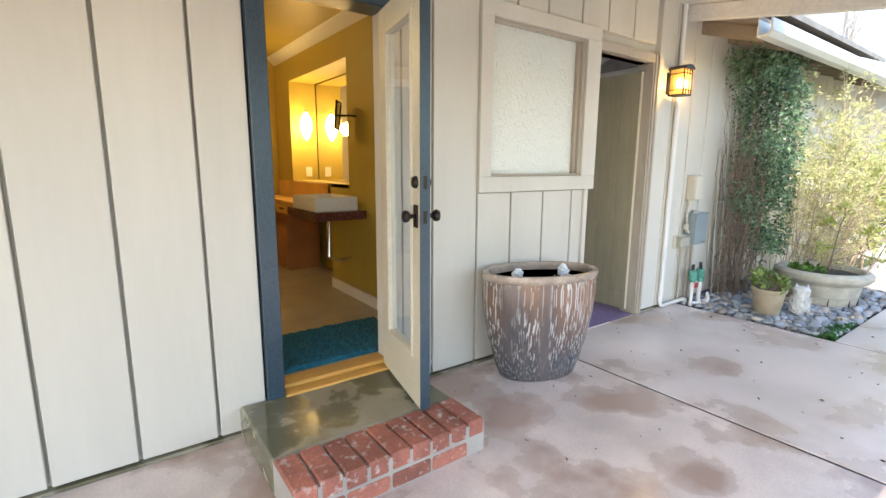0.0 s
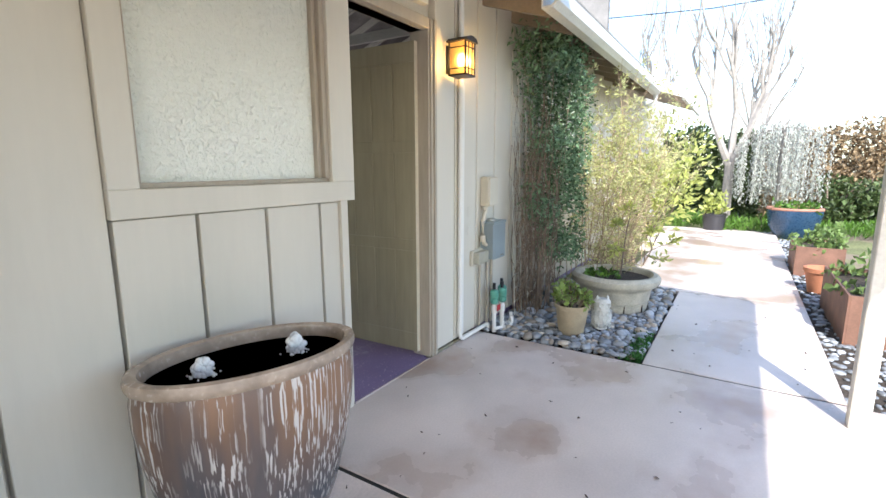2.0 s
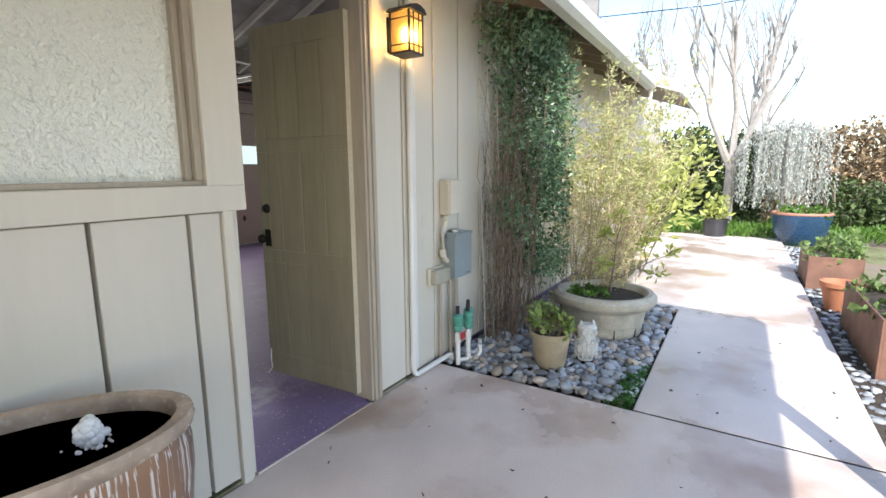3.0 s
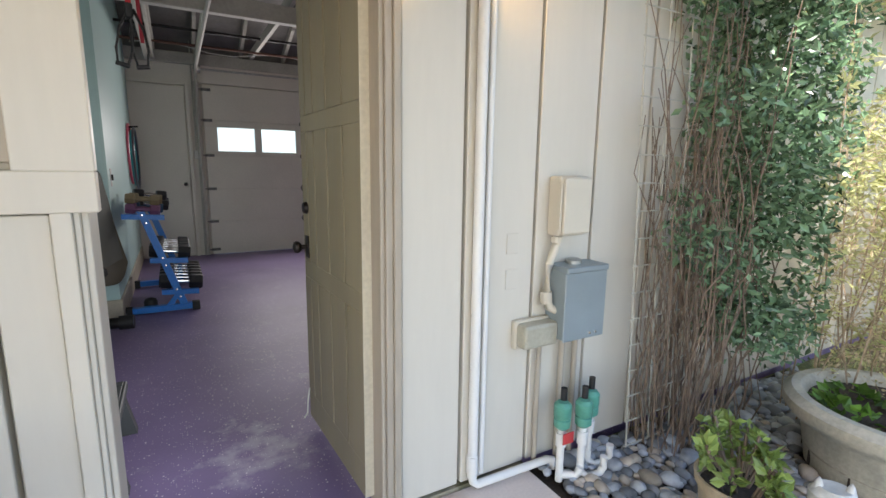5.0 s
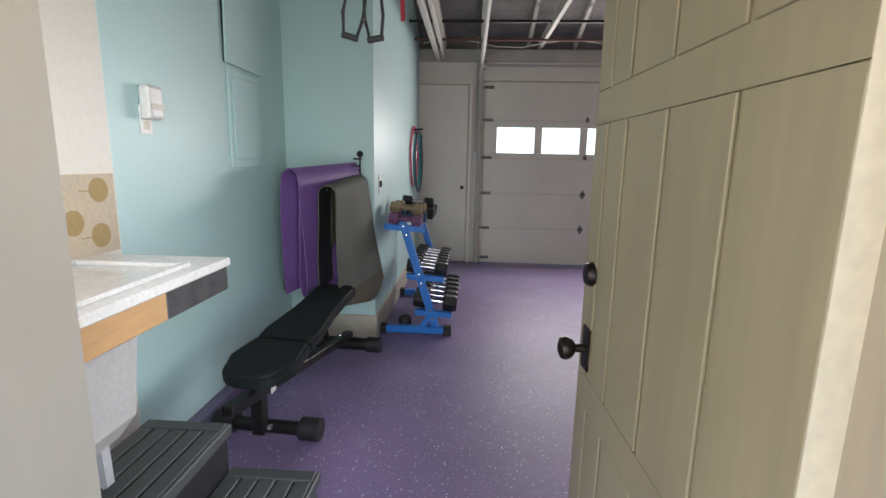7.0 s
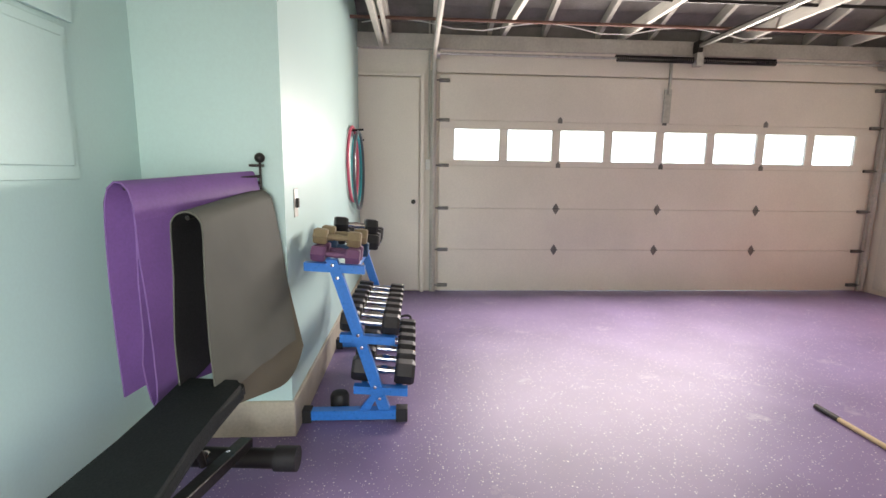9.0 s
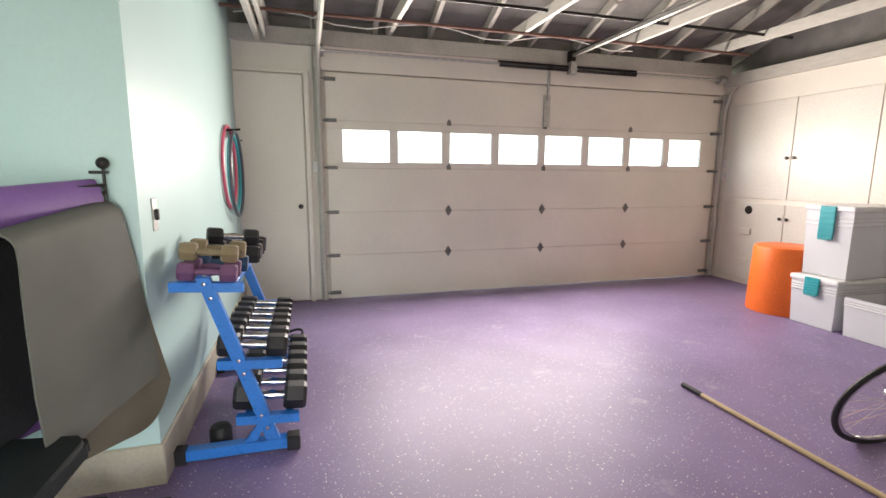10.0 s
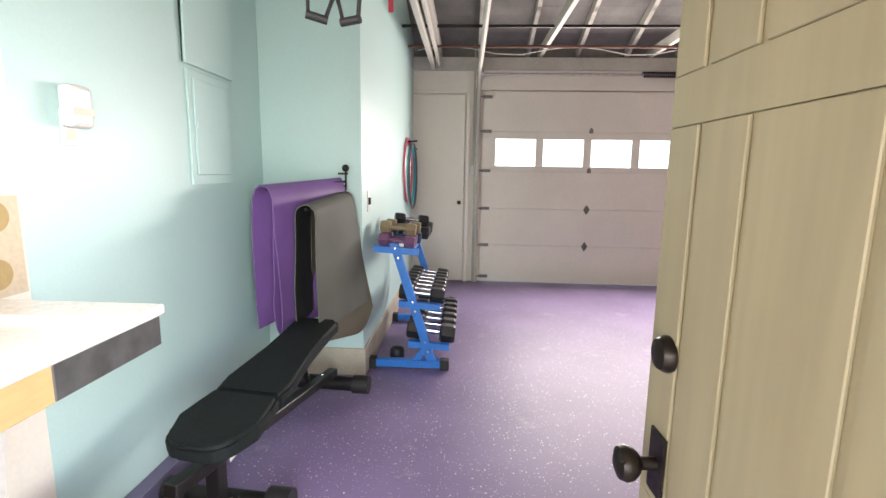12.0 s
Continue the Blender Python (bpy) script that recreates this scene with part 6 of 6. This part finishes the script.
# mat hanger with three draped mats
hanger = thing("mat_hanger", (3.205, 5.735, 1.22), "black iron swing-arm mat hanger with ball ends on the wall", "hanger")
part("post", rod((0, -0.035, 0.0), (0, -0.035, 0.235), 0.006), BLACK_METAL, hanger)
for z, r_ in ((0.03, 0.019), (0.232, 0.024)):
    bm = bmesh.new()
    bmesh.ops.create_uvsphere(bm, u_segments=16, v_segments=10, radius=r_)
    bmesh.ops.translate(bm, vec=(0, -0.035, z), verts=bm.verts)
    part("ball_end", bm, BLACK_METAL, hanger, "", True)
for z in (0.05, 0.19):
    part("bracket", box(-0.05, -0.042, z, 0.008, 0.002, z + 0.012, 0.002), BLACK_METAL, hanger)
for tip, z in (((-0.295, -0.60), 0.115), ((-0.066, -0.64), 0.015), ((-0.39, -0.38), 0.085)):
    part("arm", rod((0, -0.035, z + 0.03), (*tip, z - 0.01), 0.008), BLACK_METAL, hanger)


def draped_mat(near, far, drop_l, drop_r, mat, label, r=0.05, th=0.007, flare=0.0, seed=0, longer=0.0, under=None, prof=None, gather=0.0, rounded=0.0):
    """A mat folded over a swing arm that runs from near to far; it hangs down on both sides and its ends stay a little wavy."""
    near, far = Vector(near), Vector(far)
    mid, span = (near + far) / 2, far - near
    y0, y1 = -span.xy.length / 2, span.xy.length / 2
    m_ = thing("exercise_mat", mid, label, "mat", group="mats on the hanger", rz=math.degrees(math.atan2(-span.x, span.y)))
    if prof is None:
        prof = [(-r - 0.01, -drop_l), (-r - 0.01, -drop_l * 0.7), (-r, -drop_l * 0.35), (-r, -r * 1.4)]
        prof += [(-r * math.cos(a), -r + r * math.sin(a)) for a in [math.pi * k / 10 for k in range(1, 10)]]
        prof += [(r, -r * 1.4), (r, -drop_r * 0.35), (r + 0.005, -drop_r * 0.7), (r + 0.01, -drop_r)]
    n_half = len(prof) // 2
    bm = bmesh.new()
    cols = 16
    sheets = []
    for s_ in (0, 1):
        grid = []
        for i, (px, pz) in enumerate(prof):
            a = prof[max(i - 1, 0)]
            b = prof[min(i + 1, len(prof) - 1)]
            t_ = Vector((b[0] - a[0], b[1] - a[1])).normalized()
            nx, nz = -t_.y, t_.x
            row = []
            for j in range(cols + 1):
                v = j / cols
                yy = (y0 - y1) / 2 + (y1 - y0) * v
                sag = -pz / max(drop_l, drop_r)
                wv_ = 0.03 * sag * noise.noise((yy * 4 + seed, pz * 2.5, px * 3)) + 0.008 * sag * math.sin(yy * 13 + seed)
                row.append(bm.verts.new((px * (1 - gather * v) + nx * th * s_ + wv_ + flare * v * sag * (i > n_half), yy + 0.05 * sag * noise.noise((pz * 5, seed, j > 8)), pz * (1 + longer * v * (i > n_half) - rounded * max(0.0, (v - 0.5) * 2) ** 3) + span.z * (v - 0.5) + nz * th * s_)))
            grid.append(row)
        sheets.append(grid)
    n_, c_ = len(prof), cols
    for s_, g in enumerate(sheets):
        for i in range(n_ - 1):
            for j in range(c_):
                bm.faces.new((g[i][j], g[i + 1][j], g[i + 1][j + 1], g[i][j + 1]))
    f, g = sheets
    for i in range(n_ - 1):
        for j in (0, c_):
            bm.faces.new((f[i][j], f[i + 1][j], g[i + 1][j], g[i][j]))
    for j in range(c_):
        for i in (0, n_ - 1):
            bm.faces.new((f[i][j], f[i][j + 1], g[i][j + 1], g[i][j]))
    ob_ = part("mat", bm, mat, m_, smooth=True)
    # the inner sheet takes a second colour, as shade inside the fold
    if under:
        ob_.data.materials.append(under)
        for k in range((n_ - 1) * c_):
            ob_.data.polygons[k].material_index = 1
    return m_


PURPLE = material("purple_foam", (0.17, 0.085, 0.265), 0.5, var=0.1, scale=4, fine=90, bump=0.15)
GREYMAT = material("grey_green_foam", (0.078, 0.082, 0.068), 0.8, var=0.12, scale=3, fine=120, bump=0.2)
OLIVE = material("dark_olive_foam", (0.085, 0.075, 0.052), 0.7, var=0.12, fine=100)
draped_mat((2.90, 5.12, 1.345), (3.17, 5.685, 1.385), 0.84, 0.85, PURPLE, "thick purple exercise mat folded over the hanger arm", seed=1, th=0.008,
           prof=[(-0.085, -0.82), (-0.092, -0.62), (-0.095, -0.35), (-0.092, -0.16), (-0.082, -0.075), (-0.06, -0.025), (-0.025, -0.003), (0.012, -0.004), (0.045, -0.03), (0.062, -0.075), (0.066, -0.16),
                 (0.06, -0.36), (0.046, -0.55), (0.04, -0.66), (0.042, -0.74), (0.055, -0.80), (0.078, -0.825), (0.10, -0.80), (0.112, -0.74), (0.112, -0.60), (0.10, -0.42), (0.085, -0.25), (0.075, -0.13)], gather=0.45)
# black on the inner face stands for the shade inside this fold
draped_mat((3.14, 5.08, 1.245), (3.195, 5.69, 1.30), 0.66, 0.69, GREYMAT, "grey-green yoga mat over the front arm, its shaded inside coloured black", 0.055, 0.006, 0.10, 2, 0.06, BLACK_RUBBER)
draped_mat((2.755, 5.36, 1.31), (3.13, 5.70, 1.34), 0.83, 0.80, OLIVE, "old dark olive mat hanging behind against the wall", 0.03, 0.006, 0.0, 3)
draped_mat((3.13, 5.28, 1.22), (3.21, 5.71, 1.25), 0.60, 0.80, OLIVE, "dark olive mat hanging under the grey one", 0.03, 0.006, 0.13, 4, 0.12, rounded=0.22)

# adjustable bench
VINYL = material("black_vinyl", (0.005, 0.008, 0.008), 0.7, spec=0.3, var=0.15, scale=10, fine=150, bump=0.3)
bench = thing("weight_bench", (3.05, 4.75, 0), "black adjustable weight bench with tapered padded back", "bench")


def pad(outline, th, m, name):
    bm = extruded(outline, 0, th, "z")
    bmesh.ops.bevel(bm, geom=[e for e in bm.edges], offset=0.016, segments=3, affect="EDGES")
    bm.transform(m)
    return part(name, bm, VINYL, bench, smooth=True)


pad([(0.06, -0.185), (0.11, -0.165), (0.145, -0.11), (0.162, -0.02), (0.165, 0.08), (0.15, 0.17), (-0.15, 0.17), (-0.165, 0.08), (-0.162, -0.02), (-0.145, -0.11), (-0.11, -0.165), (-0.06, -0.185)], 0.075, pose(0.02, -0.485, 0.415, 7, 0, -8), "seat")
pad([(-0.15, 0.0), (0.15, 0.0), (0.165, 0.10), (0.12, 0.36), (0.115, 0.52), (0.135, 0.68), (0.10, 0.72), (-0.10, 0.72), (-0.135, 0.68), (-0.115, 0.52), (-0.12, 0.36), (-0.165, 0.10)], 0.065, pose(0.035, -0.305, 0.435, 9, 0, -8), "back_pad")
part("spine", box(-0.03, -0.72, 0.20, 0.03, 0.68, 0.25, 0.004, m=pose(0.02, 0, 0, -6, 0, -8)), BLACK_METAL, bench)
part("post", box(-0.03, -0.47, 0.05, 0.03, -0.41, 0.42, 0.004, m=pose(0, 0, 0, 0, 0, -6)), BLACK_METAL, bench)
part("seat_bracket", box(-0.05, -0.5, 0.34, 0.05, -0.34, 0.42, 0.006), BLACK_METAL, bench)
part("back_support", box(-0.05, -0.25, 0.40, 0.05, 0.42, 0.43, 0.004, m=pose(0, 0, 0, 9, 0, -8)), BLACK_METAL, bench)
part("prop", tube([(0.03, 0.45, 0.20), (0.02, 0.35, 0.52)], 0.016, 8), BLACK_METAL, bench)
part("front_foot", tube([(-0.26, -0.36, 0.055), (0.20, -0.40, 0.055)], 0.035, 14), BLACK_METAL, bench, smooth=True)
for x, y in ((-0.26, -0.36), (0.20, -0.40)):
    part("foot_cap", tube([(x - 0.05, y + 0.004, 0.06), (x + 0.05, y - 0.004, 0.06)], 0.058, 16), BLACK_RUBBER, bench, smooth=True)
part("rear_foot", tube([(-0.15, 0.68, 0.095), (0.28, 0.65, 0.095)], 0.045, 16), BLACK_METAL, bench, smooth=True)
part("foot_cap", tube([(0.26, 0.652, 0.095), (0.36, 0.646, 0.095)], 0.056, 18), BLACK_RUBBER, bench, smooth=True)
for x in (-0.02, 0.08):
    part("pop_pin", tube([(x, 0.60, 0.15), (x + 0.005, 0.575, 0.17), (x + 0.01, 0.55, 0.18)], 0.018, 10), CHROME, bench, "chrome pop pin", True)
part("pop_pin", tube([(0.02, -0.46, 0.10), (0.03, -0.50, 0.12)], 0.014, 10), CHROME, bench, "", True)
part("warning_tag", box(0.035, -0.475, 0.28, 0.037, -0.42, 0.36), WHITE_PLASTIC, bench)
part("orange_knob", lathe([(0.018, 0), (0.022, 0.02), (0.012, 0.03), (0, 0.03)], 12, m=pose(0.05, -0.45, 0.36, 0, 60, 0)), ORANGE, bench, "orange knob", True)

# two-step stool
GREYPL = material("charcoal_plastic", (0.055, 0.06, 0.06), 0.5, var=0.1, fine=140, bump=0.25)
stool = thing("step_stool", (3.12, 3.44, 0), "charcoal plastic two-step stool with slotted treads", "step stool")
for x0, x1, z in ((0.03, 0.36, 0.26), (-0.28, 0.03, 0.44)):
    tr = new("tread")
    tr.parent = stool
    w = (x1 - x0) / 5
    for j in range(5):
        part("slat", box(x0 + j * w + 0.004, -0.24, z - 0.025, x0 + (j + 1) * w - 0.004, 0.26, z, 0.004), GREYPL, tr)
    part("end_band", box(x0, 0.26, z - 0.03, x1, 0.32, z, 0.006), GREYPL, tr)
    part("end_band", box(x0, -0.30, z - 0.03, x1, -0.24, z, 0.006), GREYPL, tr)
    part("nosing", box(x1 - 0.004, -0.30, z - 0.045, x1 + 0.012, 0.32, z - 0.001, 0.006), GREYPL, tr)
part("leg", extruded([(0.30, 0.0), (0.40, 0.0), (0.35, 0.23), (0.27, 0.23)], 0.24, 0.30), GREYPL, stool)
part("leg", extruded([(0.30, 0.0), (0.40, 0.0), (0.35, 0.23), (0.27, 0.23)], -0.28, -0.22), GREYPL, stool)
part("leg", extruded([(-0.30, 0.0), (-0.20, 0.0), (-0.18, 0.41), (-0.27, 0.41)], 0.24, 0.30), GREYPL, stool)
part("leg", extruded([(-0.30, 0.0), (-0.20, 0.0), (-0.18, 0.41), (-0.27, 0.41)], -0.28, -0.22), GREYPL, stool)
part("riser", box(0.012, -0.28, 0.235, 0.028, 0.30, 0.415), BLACK_RUBBER, stool)

# sink counter on the near wall
counter = thing("sink_counter", (2.63, 3.32, 0.86), "white laundry sink counter on a raw wooden rail", "counter")
part("worktop", box(0.0, -0.56, 0.148, 0.50, 0.57, 0.18, 0.006), PORC, counter)
bm = box(0.03, -0.52, 0.18, 0.06, 0.40, 0.196, 0.004)
for b in ((0.42, -0.52, 0.18, 0.45, 0.40, 0.196), (0.06, -0.52, 0.18, 0.42, -0.49, 0.196), (0.06, 0.37, 0.18, 0.42, 0.40, 0.196)):
    box(*b, 0.004, bm)
part("basin_rim", bm, PORC, counter)
part("front_rail", box(0.45, -0.56, 0.06, 0.488, 0.20, 0.147, 0.003), material("raw_plywood", (0.52, 0.31, 0.14), 0.6, var=0.12, scale=6, stretch=(1, 0.2, 1)), counter, "raw plywood rail")
part("front_rail", box(0.45, 0.20, 0.06, 0.488, 0.56, 0.147, 0.003), material("scuffed_black_rail", (0.05, 0.05, 0.05), 0.5, var=0.4, scale=14, fine=40), counter, "scuffed black end of the rail")
part("tub", extruded([(0.06, 0.13), (0.44, 0.13), (0.40, -0.22), (0.34, -0.30), (0.12, -0.30), (0.07, -0.22)], -0.5, 0.14), material("grey_sink_plastic", (0.45, 0.44, 0.42), 0.5), counter, "grey moulded tub")
for y in (-0.45, 0.08):
    part("leg", extruded([(0.10, -0.86), (0.36, -0.86), (0.34, -0.28), (0.12, -0.28)], y - 0.015, y + 0.015), material("grey_leg_plastic", (0.40, 0.40, 0.42), 0.5), counter)
PAPER = material("beige_paper", (0.60, 0.50, 0.36), 0.7, var=0.05)
DOTS = material("tan_leaf_print", (0.42, 0.30, 0.13), 0.7, var=0.08)
splash = thing("wallpaper_panel", (2.628, 3.1, 1.04), "beige wallpaper strip printed with round tan leaves", "wallpaper")
part("sheet", box(0.0, -0.28, 0, 0.004, 0.88, 0.30), PAPER, splash)
rng = random.Random(5)
for (y, z) in ((0.80, 0.24), (0.79, 0.07), (0.67, 0.13), (0.55, 0.23), (0.56, 0.05), (0.42, 0.14), (0.30, 0.24), (0.30, 0.06), (0.16, 0.15), (0.0, 0.22), (0.02, 0.05), (-0.14, 0.14)):
    part("print_leaf", lathe([(0.046, 0.0), (0.046, 0.0015), (0, 0.0015)], 20, m=pose(0.004, y, z, 0, 90, 0)), DOTS, splash)
    part("print_stalk", box(0.004, y - 0.09, z - 0.002, 0.0052, y - 0.045, z + 0.002), DOTS, splash)

# outlet with plugged device, electrical panel and access flap
outlet = thing("wall_outlet", (2.63, 4.20, 1.50), "ivory outlet with a white plug-in device", "outlet")
part("plate", box(0, -0.036, 0, 0.006, 0.036, 0.12, 0.002), WHITE_PLASTIC, outlet)
part("socket", box(0.006, -0.018, 0.02, 0.009, 0.018, 0.055, 0.001), CREAM_BOX, outlet)
part("device", box(0.006, -0.045, 0.06, 0.06, 0.05, 0.20, 0.016, segs=2), WHITE_PLASTIC, outlet, "white plug-in sensor")
part("device_band", box(0.0595, -0.04, 0.10, 0.062, 0.045, 0.125), CREAM_BOX, outlet)
panel = thing("breaker_box", (2.63, 5.11, 1.35), "turquoise painted breaker panel door set in the wall", "electrical panel")
part("frame", box(0, -0.20, 0, 0.012, 0.21, 0.56, 0.003), TURQ, panel)
part("door", box(0.012, -0.165, 0.05, 0.022, 0.175, 0.52, 0.004), TURQ, panel)
part("latch", box(0.022, -0.155, 0.28, 0.03, -0.125, 0.32, 0.002), TURQ, panel)
flap = thing("access_flap", (2.63, 5.11, 1.93), "turquoise access flap standing slightly open above the panel", "hatch")
part("flap_board", box(0.008, -0.22, 0.0, 0.022, 0.24, 0.75, 0.002, m=pose(0, 0, 0, 0, 1.2, 0)), TURQ, flap)
# solid black sheet in place of the shade behind the open flap
part("dark_gap", box(0.0, -0.216, 0.006, 0.008, 0.235, 0.74), BLACK_RUBBER, flap, "black sheet standing for the shaded gap")

# suspension trainer
strap = thing("suspension_strap", (3.64, 3.9, 1.83), "black and red suspension trainer straps with handles", "exercise strap")
part("webbing", box(-0.012, -0.003, 0.24, 0.012, 0.003, 1.2), material("red_webbing", (0.45, 0.03, 0.04), 0.8), strap, "red webbing")
part("anchor", box(-0.016, -0.014, 0.21, 0.016, 0.014, 0.28, 0.006), BLACK_RUBBER, strap)
for k, (dx, a) in enumerate(((-0.03, 10), (0.032, -5))):
    m_ = pose(dx, 0.02 * k, 0.08, 0, a, 25 - 40 * k)
    bm = tube([(-0.0, 0, 0.18), (-0.03, 0, 0.08), (-0.035, 0, -0.02), (-0.022, 0, -0.09), (0.022, 0, -0.09), (0.035, 0, -0.02), (0.03, 0, 0.08), (0.0, 0, 0.18)], 0.0065, 8)
    bm.transform(m_)
    part("loop", bm, BLACK_RUBBER, strap, "", True)
    bm = rod((-0.028, 0, -0.09), (0.028, 0, -0.09), 0.011)
    bm.transform(m_)
    part("grip", bm, BLACK_RUBBER, strap, "foam grip", True)
red = thing("hanging_strap", (3.66, 4.73, 2.10), "thin red strap end hanging from a joist", "strap")
part("strap", box(-0.011, -0.002, 0.0, 0.011, 0.002, 0.80, 0, m=pose(0, 0, 0, 0, -2, 0)), material("red_strap", (0.42, 0.04, 0.06), 0.8), red)

# fallen bits on the patio
rng = random.Random(31)
pts = [(rng.uniform(3.1, 5.0), rng.uniform(0.5, 2.4), 0.004) for _ in range(26)] + [(rng.uniform(1.9, 3.0), rng.uniform(1.2, 2.3), 0.004) for _ in range(16)] + [(rng.uniform(5.2, 7.3), rng.uniform(0.15, 1.15), 0.004) for _ in range(14)]
tagged(cloud("leaf_litter", pts, [(rng.gauss(0, 1), rng.gauss(0, 1), 0.12) for _ in pts], 0.026, leafy("dead_brown_leaf", (0.09, 0.06, 0.045), 0.5, 0.8, 0.1), None, 0.5),
       "scattered dry brown leaf bits lying on the patio slabs", "leaf litter", kind="stuff")

# ================= pebbles and border gravel, last =================
PEBBLE = material("river_pebble", (0.27, 0.29, 0.315), 0.5, var=0.15, scale=14, fine=70, fvar=0.1, rand=0.62)
PEBBLE_TAN = material("tan_river_pebble", (0.38, 0.33, 0.27), 0.5, var=0.2, scale=14, fine=70, rand=0.45)
bed = thing("pebble_bed", (6.2, 1.87, 0), "bed of smooth grey and tan river pebbles", "pebbles", kind="structure")
rng = random.Random(77)
shapes = []
for k in range(6):
    bm = bmesh.new()
    bmesh.ops.create_icosphere(bm, subdivisions=2, radius=1.0)
    for v in bm.verts:
        v.co *= 1 + 0.22 * noise.noise(v.co * 0.9 + Vector((k * 7.3, 0, 0)))
        v.co.z *= 0.62
    me = bpy.data.meshes.new("pebble")
    bm.to_mesh(me)
    bm.free()
    for p_ in me.polygons:
        p_.use_smooth = True
    me.materials.append(PEBBLE_TAN if k == 5 else PEBBLE)
    shapes.append(me)
keep_out = ((5.47, 1.82, 0.10), (6.46, 1.69, 0.31), (5.67, 1.62, 0.06), (5.16, 2.40, 0.03), (5.255, 2.37, 0.03))
placed, loose = [], []
tries = 0
while tries < 26000 and len(placed) < 2100:
    tries += 1
    x, y = rng.uniform(5.14, 7.42), rng.uniform(1.23, 2.50)
    r_ = rng.choice((0.021, 0.026, 0.031, 0.037, 0.044, 0.052))
    if any((x - a) ** 2 + (y - b) ** 2 < (c + r_ * 0.7) ** 2 for a, b, c in keep_out):
        continue
    if (x - 5.45) ** 2 / 0.10 + (y - 1.27) ** 2 / 0.022 < 1 and rng.random() < 0.75:
        continue
    near = [q for q in placed if abs(q[0] - x) < 0.12 and abs(q[1] - y) < 0.12 and (q[0] - x) ** 2 + (q[1] - y) ** 2 < (0.72 * (q[3] + r_)) ** 2]
    if len(near) > 1:
        continue
    z = -0.03 + r_ * 0.35 + (0.03 if near else 0.0)
    placed.append((x, y, z, r_))
placed.sort(key=lambda q: (q[0] - 4.6) ** 2 + (q[1] - 1.3) ** 2)
for i, (x, y, z, r_) in enumerate(placed):
    m = pose(x - 6.2, y - 1.87, z, rng.uniform(-18, 18), rng.uniform(-18, 18), rng.uniform(0, 360)) @ Matrix.Diagonal((r_ * rng.uniform(1.0, 1.35), r_ * rng.uniform(0.8, 1.0), r_ * rng.uniform(0.8, 1.1), 1))
    if i < 300:
        ob = new("pebble", rng.choice(shapes))
        ob.parent, ob.matrix_basis = bed, m
    else:
        loose.append((rng.choice(shapes), m))


def joined(name, items, mats, parent):
    vs, fs, ms, off = [], [], [], 0
    for me_, m in items:
        vs += [tuple(m @ v.co) for v in me_.vertices]
        fs += [tuple(off + k for k in p_.vertices) for p_ in me_.polygons]
        ms += [mats.index(me_.materials[0])] * len(me_.polygons)
        off += len(me_.vertices)
    me = bpy.data.meshes.new(name)
    me.from_pydata(vs, [], fs)
    for q in mats:
        me.materials.append(q)
    me.polygons.foreach_set("material_index", ms)
    for p_ in me.polygons:
        p_.use_smooth = True
    ob = new(name, me)
    ob.parent = parent
    return ob


def islands(name, color, var):
    """Stone colour that changes from stone to stone of one joined mesh."""
    m = material(name, color, 0.5, var=0.15, scale=14, fine=70)
    n, l = m.node_tree.nodes, m.node_tree.links
    geo = n.new("ShaderNodeNewGeometry")
    r_ = n.new("ShaderNodeMapRange")
    r_.inputs["To Min"].default_value, r_.inputs["To Max"].default_value = 1 - var, 1 + var
    l.new(geo.outputs["Random Per Island"], r_.inputs["Value"])
    h = n.new("ShaderNodeHueSaturation")
    l.new(r_.outputs[0], h.inputs["Value"])
    src = n["Principled BSDF"].inputs["Base Color"].links[0].from_socket
    l.new(src, h.inputs["Color"])
    l.new(h.outputs[0], n["Principled BSDF"].inputs["Base Color"])
    return m


LOOSE, LOOSE_TAN = islands("far_river_pebble", (0.27, 0.29, 0.315), 0.6), islands("far_tan_pebble", (0.38, 0.33, 0.27), 0.5)
far_shapes = []
for me_ in shapes:
    c = me_.copy()
    c.materials[0] = LOOSE_TAN if me_.materials[0] == PEBBLE_TAN else LOOSE
    far_shapes.append(c)
lp = joined("loose_pebbles", [(far_shapes[shapes.index(a)], m) for a, m in loose], [LOOSE, LOOSE_TAN], bed)
tagged(lp, kind="stuff")
strip = []
small = shapes[0].copy()
small.materials[0] = LOOSE
for i in range(1500):
    x = rng.uniform(4.95, 13.0)
    strip.append((small, pose(x, rng.uniform(-0.6, 0.02), -0.045 + rng.uniform(0, 0.02), 0, 0, rng.uniform(0, 360)) @ Matrix.Diagonal((0.025, 0.02, 0.018, 1)) @ Matrix.Scale(rng.uniform(0.6, 1.5), 4)))
tagged(joined("gravel", strip, [LOOSE], None), "grey gravel border along the path edge", "gravel", kind="stuff")
pts = [(5.13 + 0.62 * rng.random() ** 1.4, 1.215 + abs(rng.gauss(0, 0.05)), rng.uniform(-0.03, 0.02)) for _ in range(1900)]
cover = tagged(cloud("ground_cover", pts, np.random.normal(size=(len(pts), 3)) + (0, 0, 0.7), 0.03, leafy("moss_green_leaf", (0.05, 0.16, 0.03), 0.5), None, 0.6), "patch of low mossy green ground cover by the slab", "ground cover", kind="stuff")
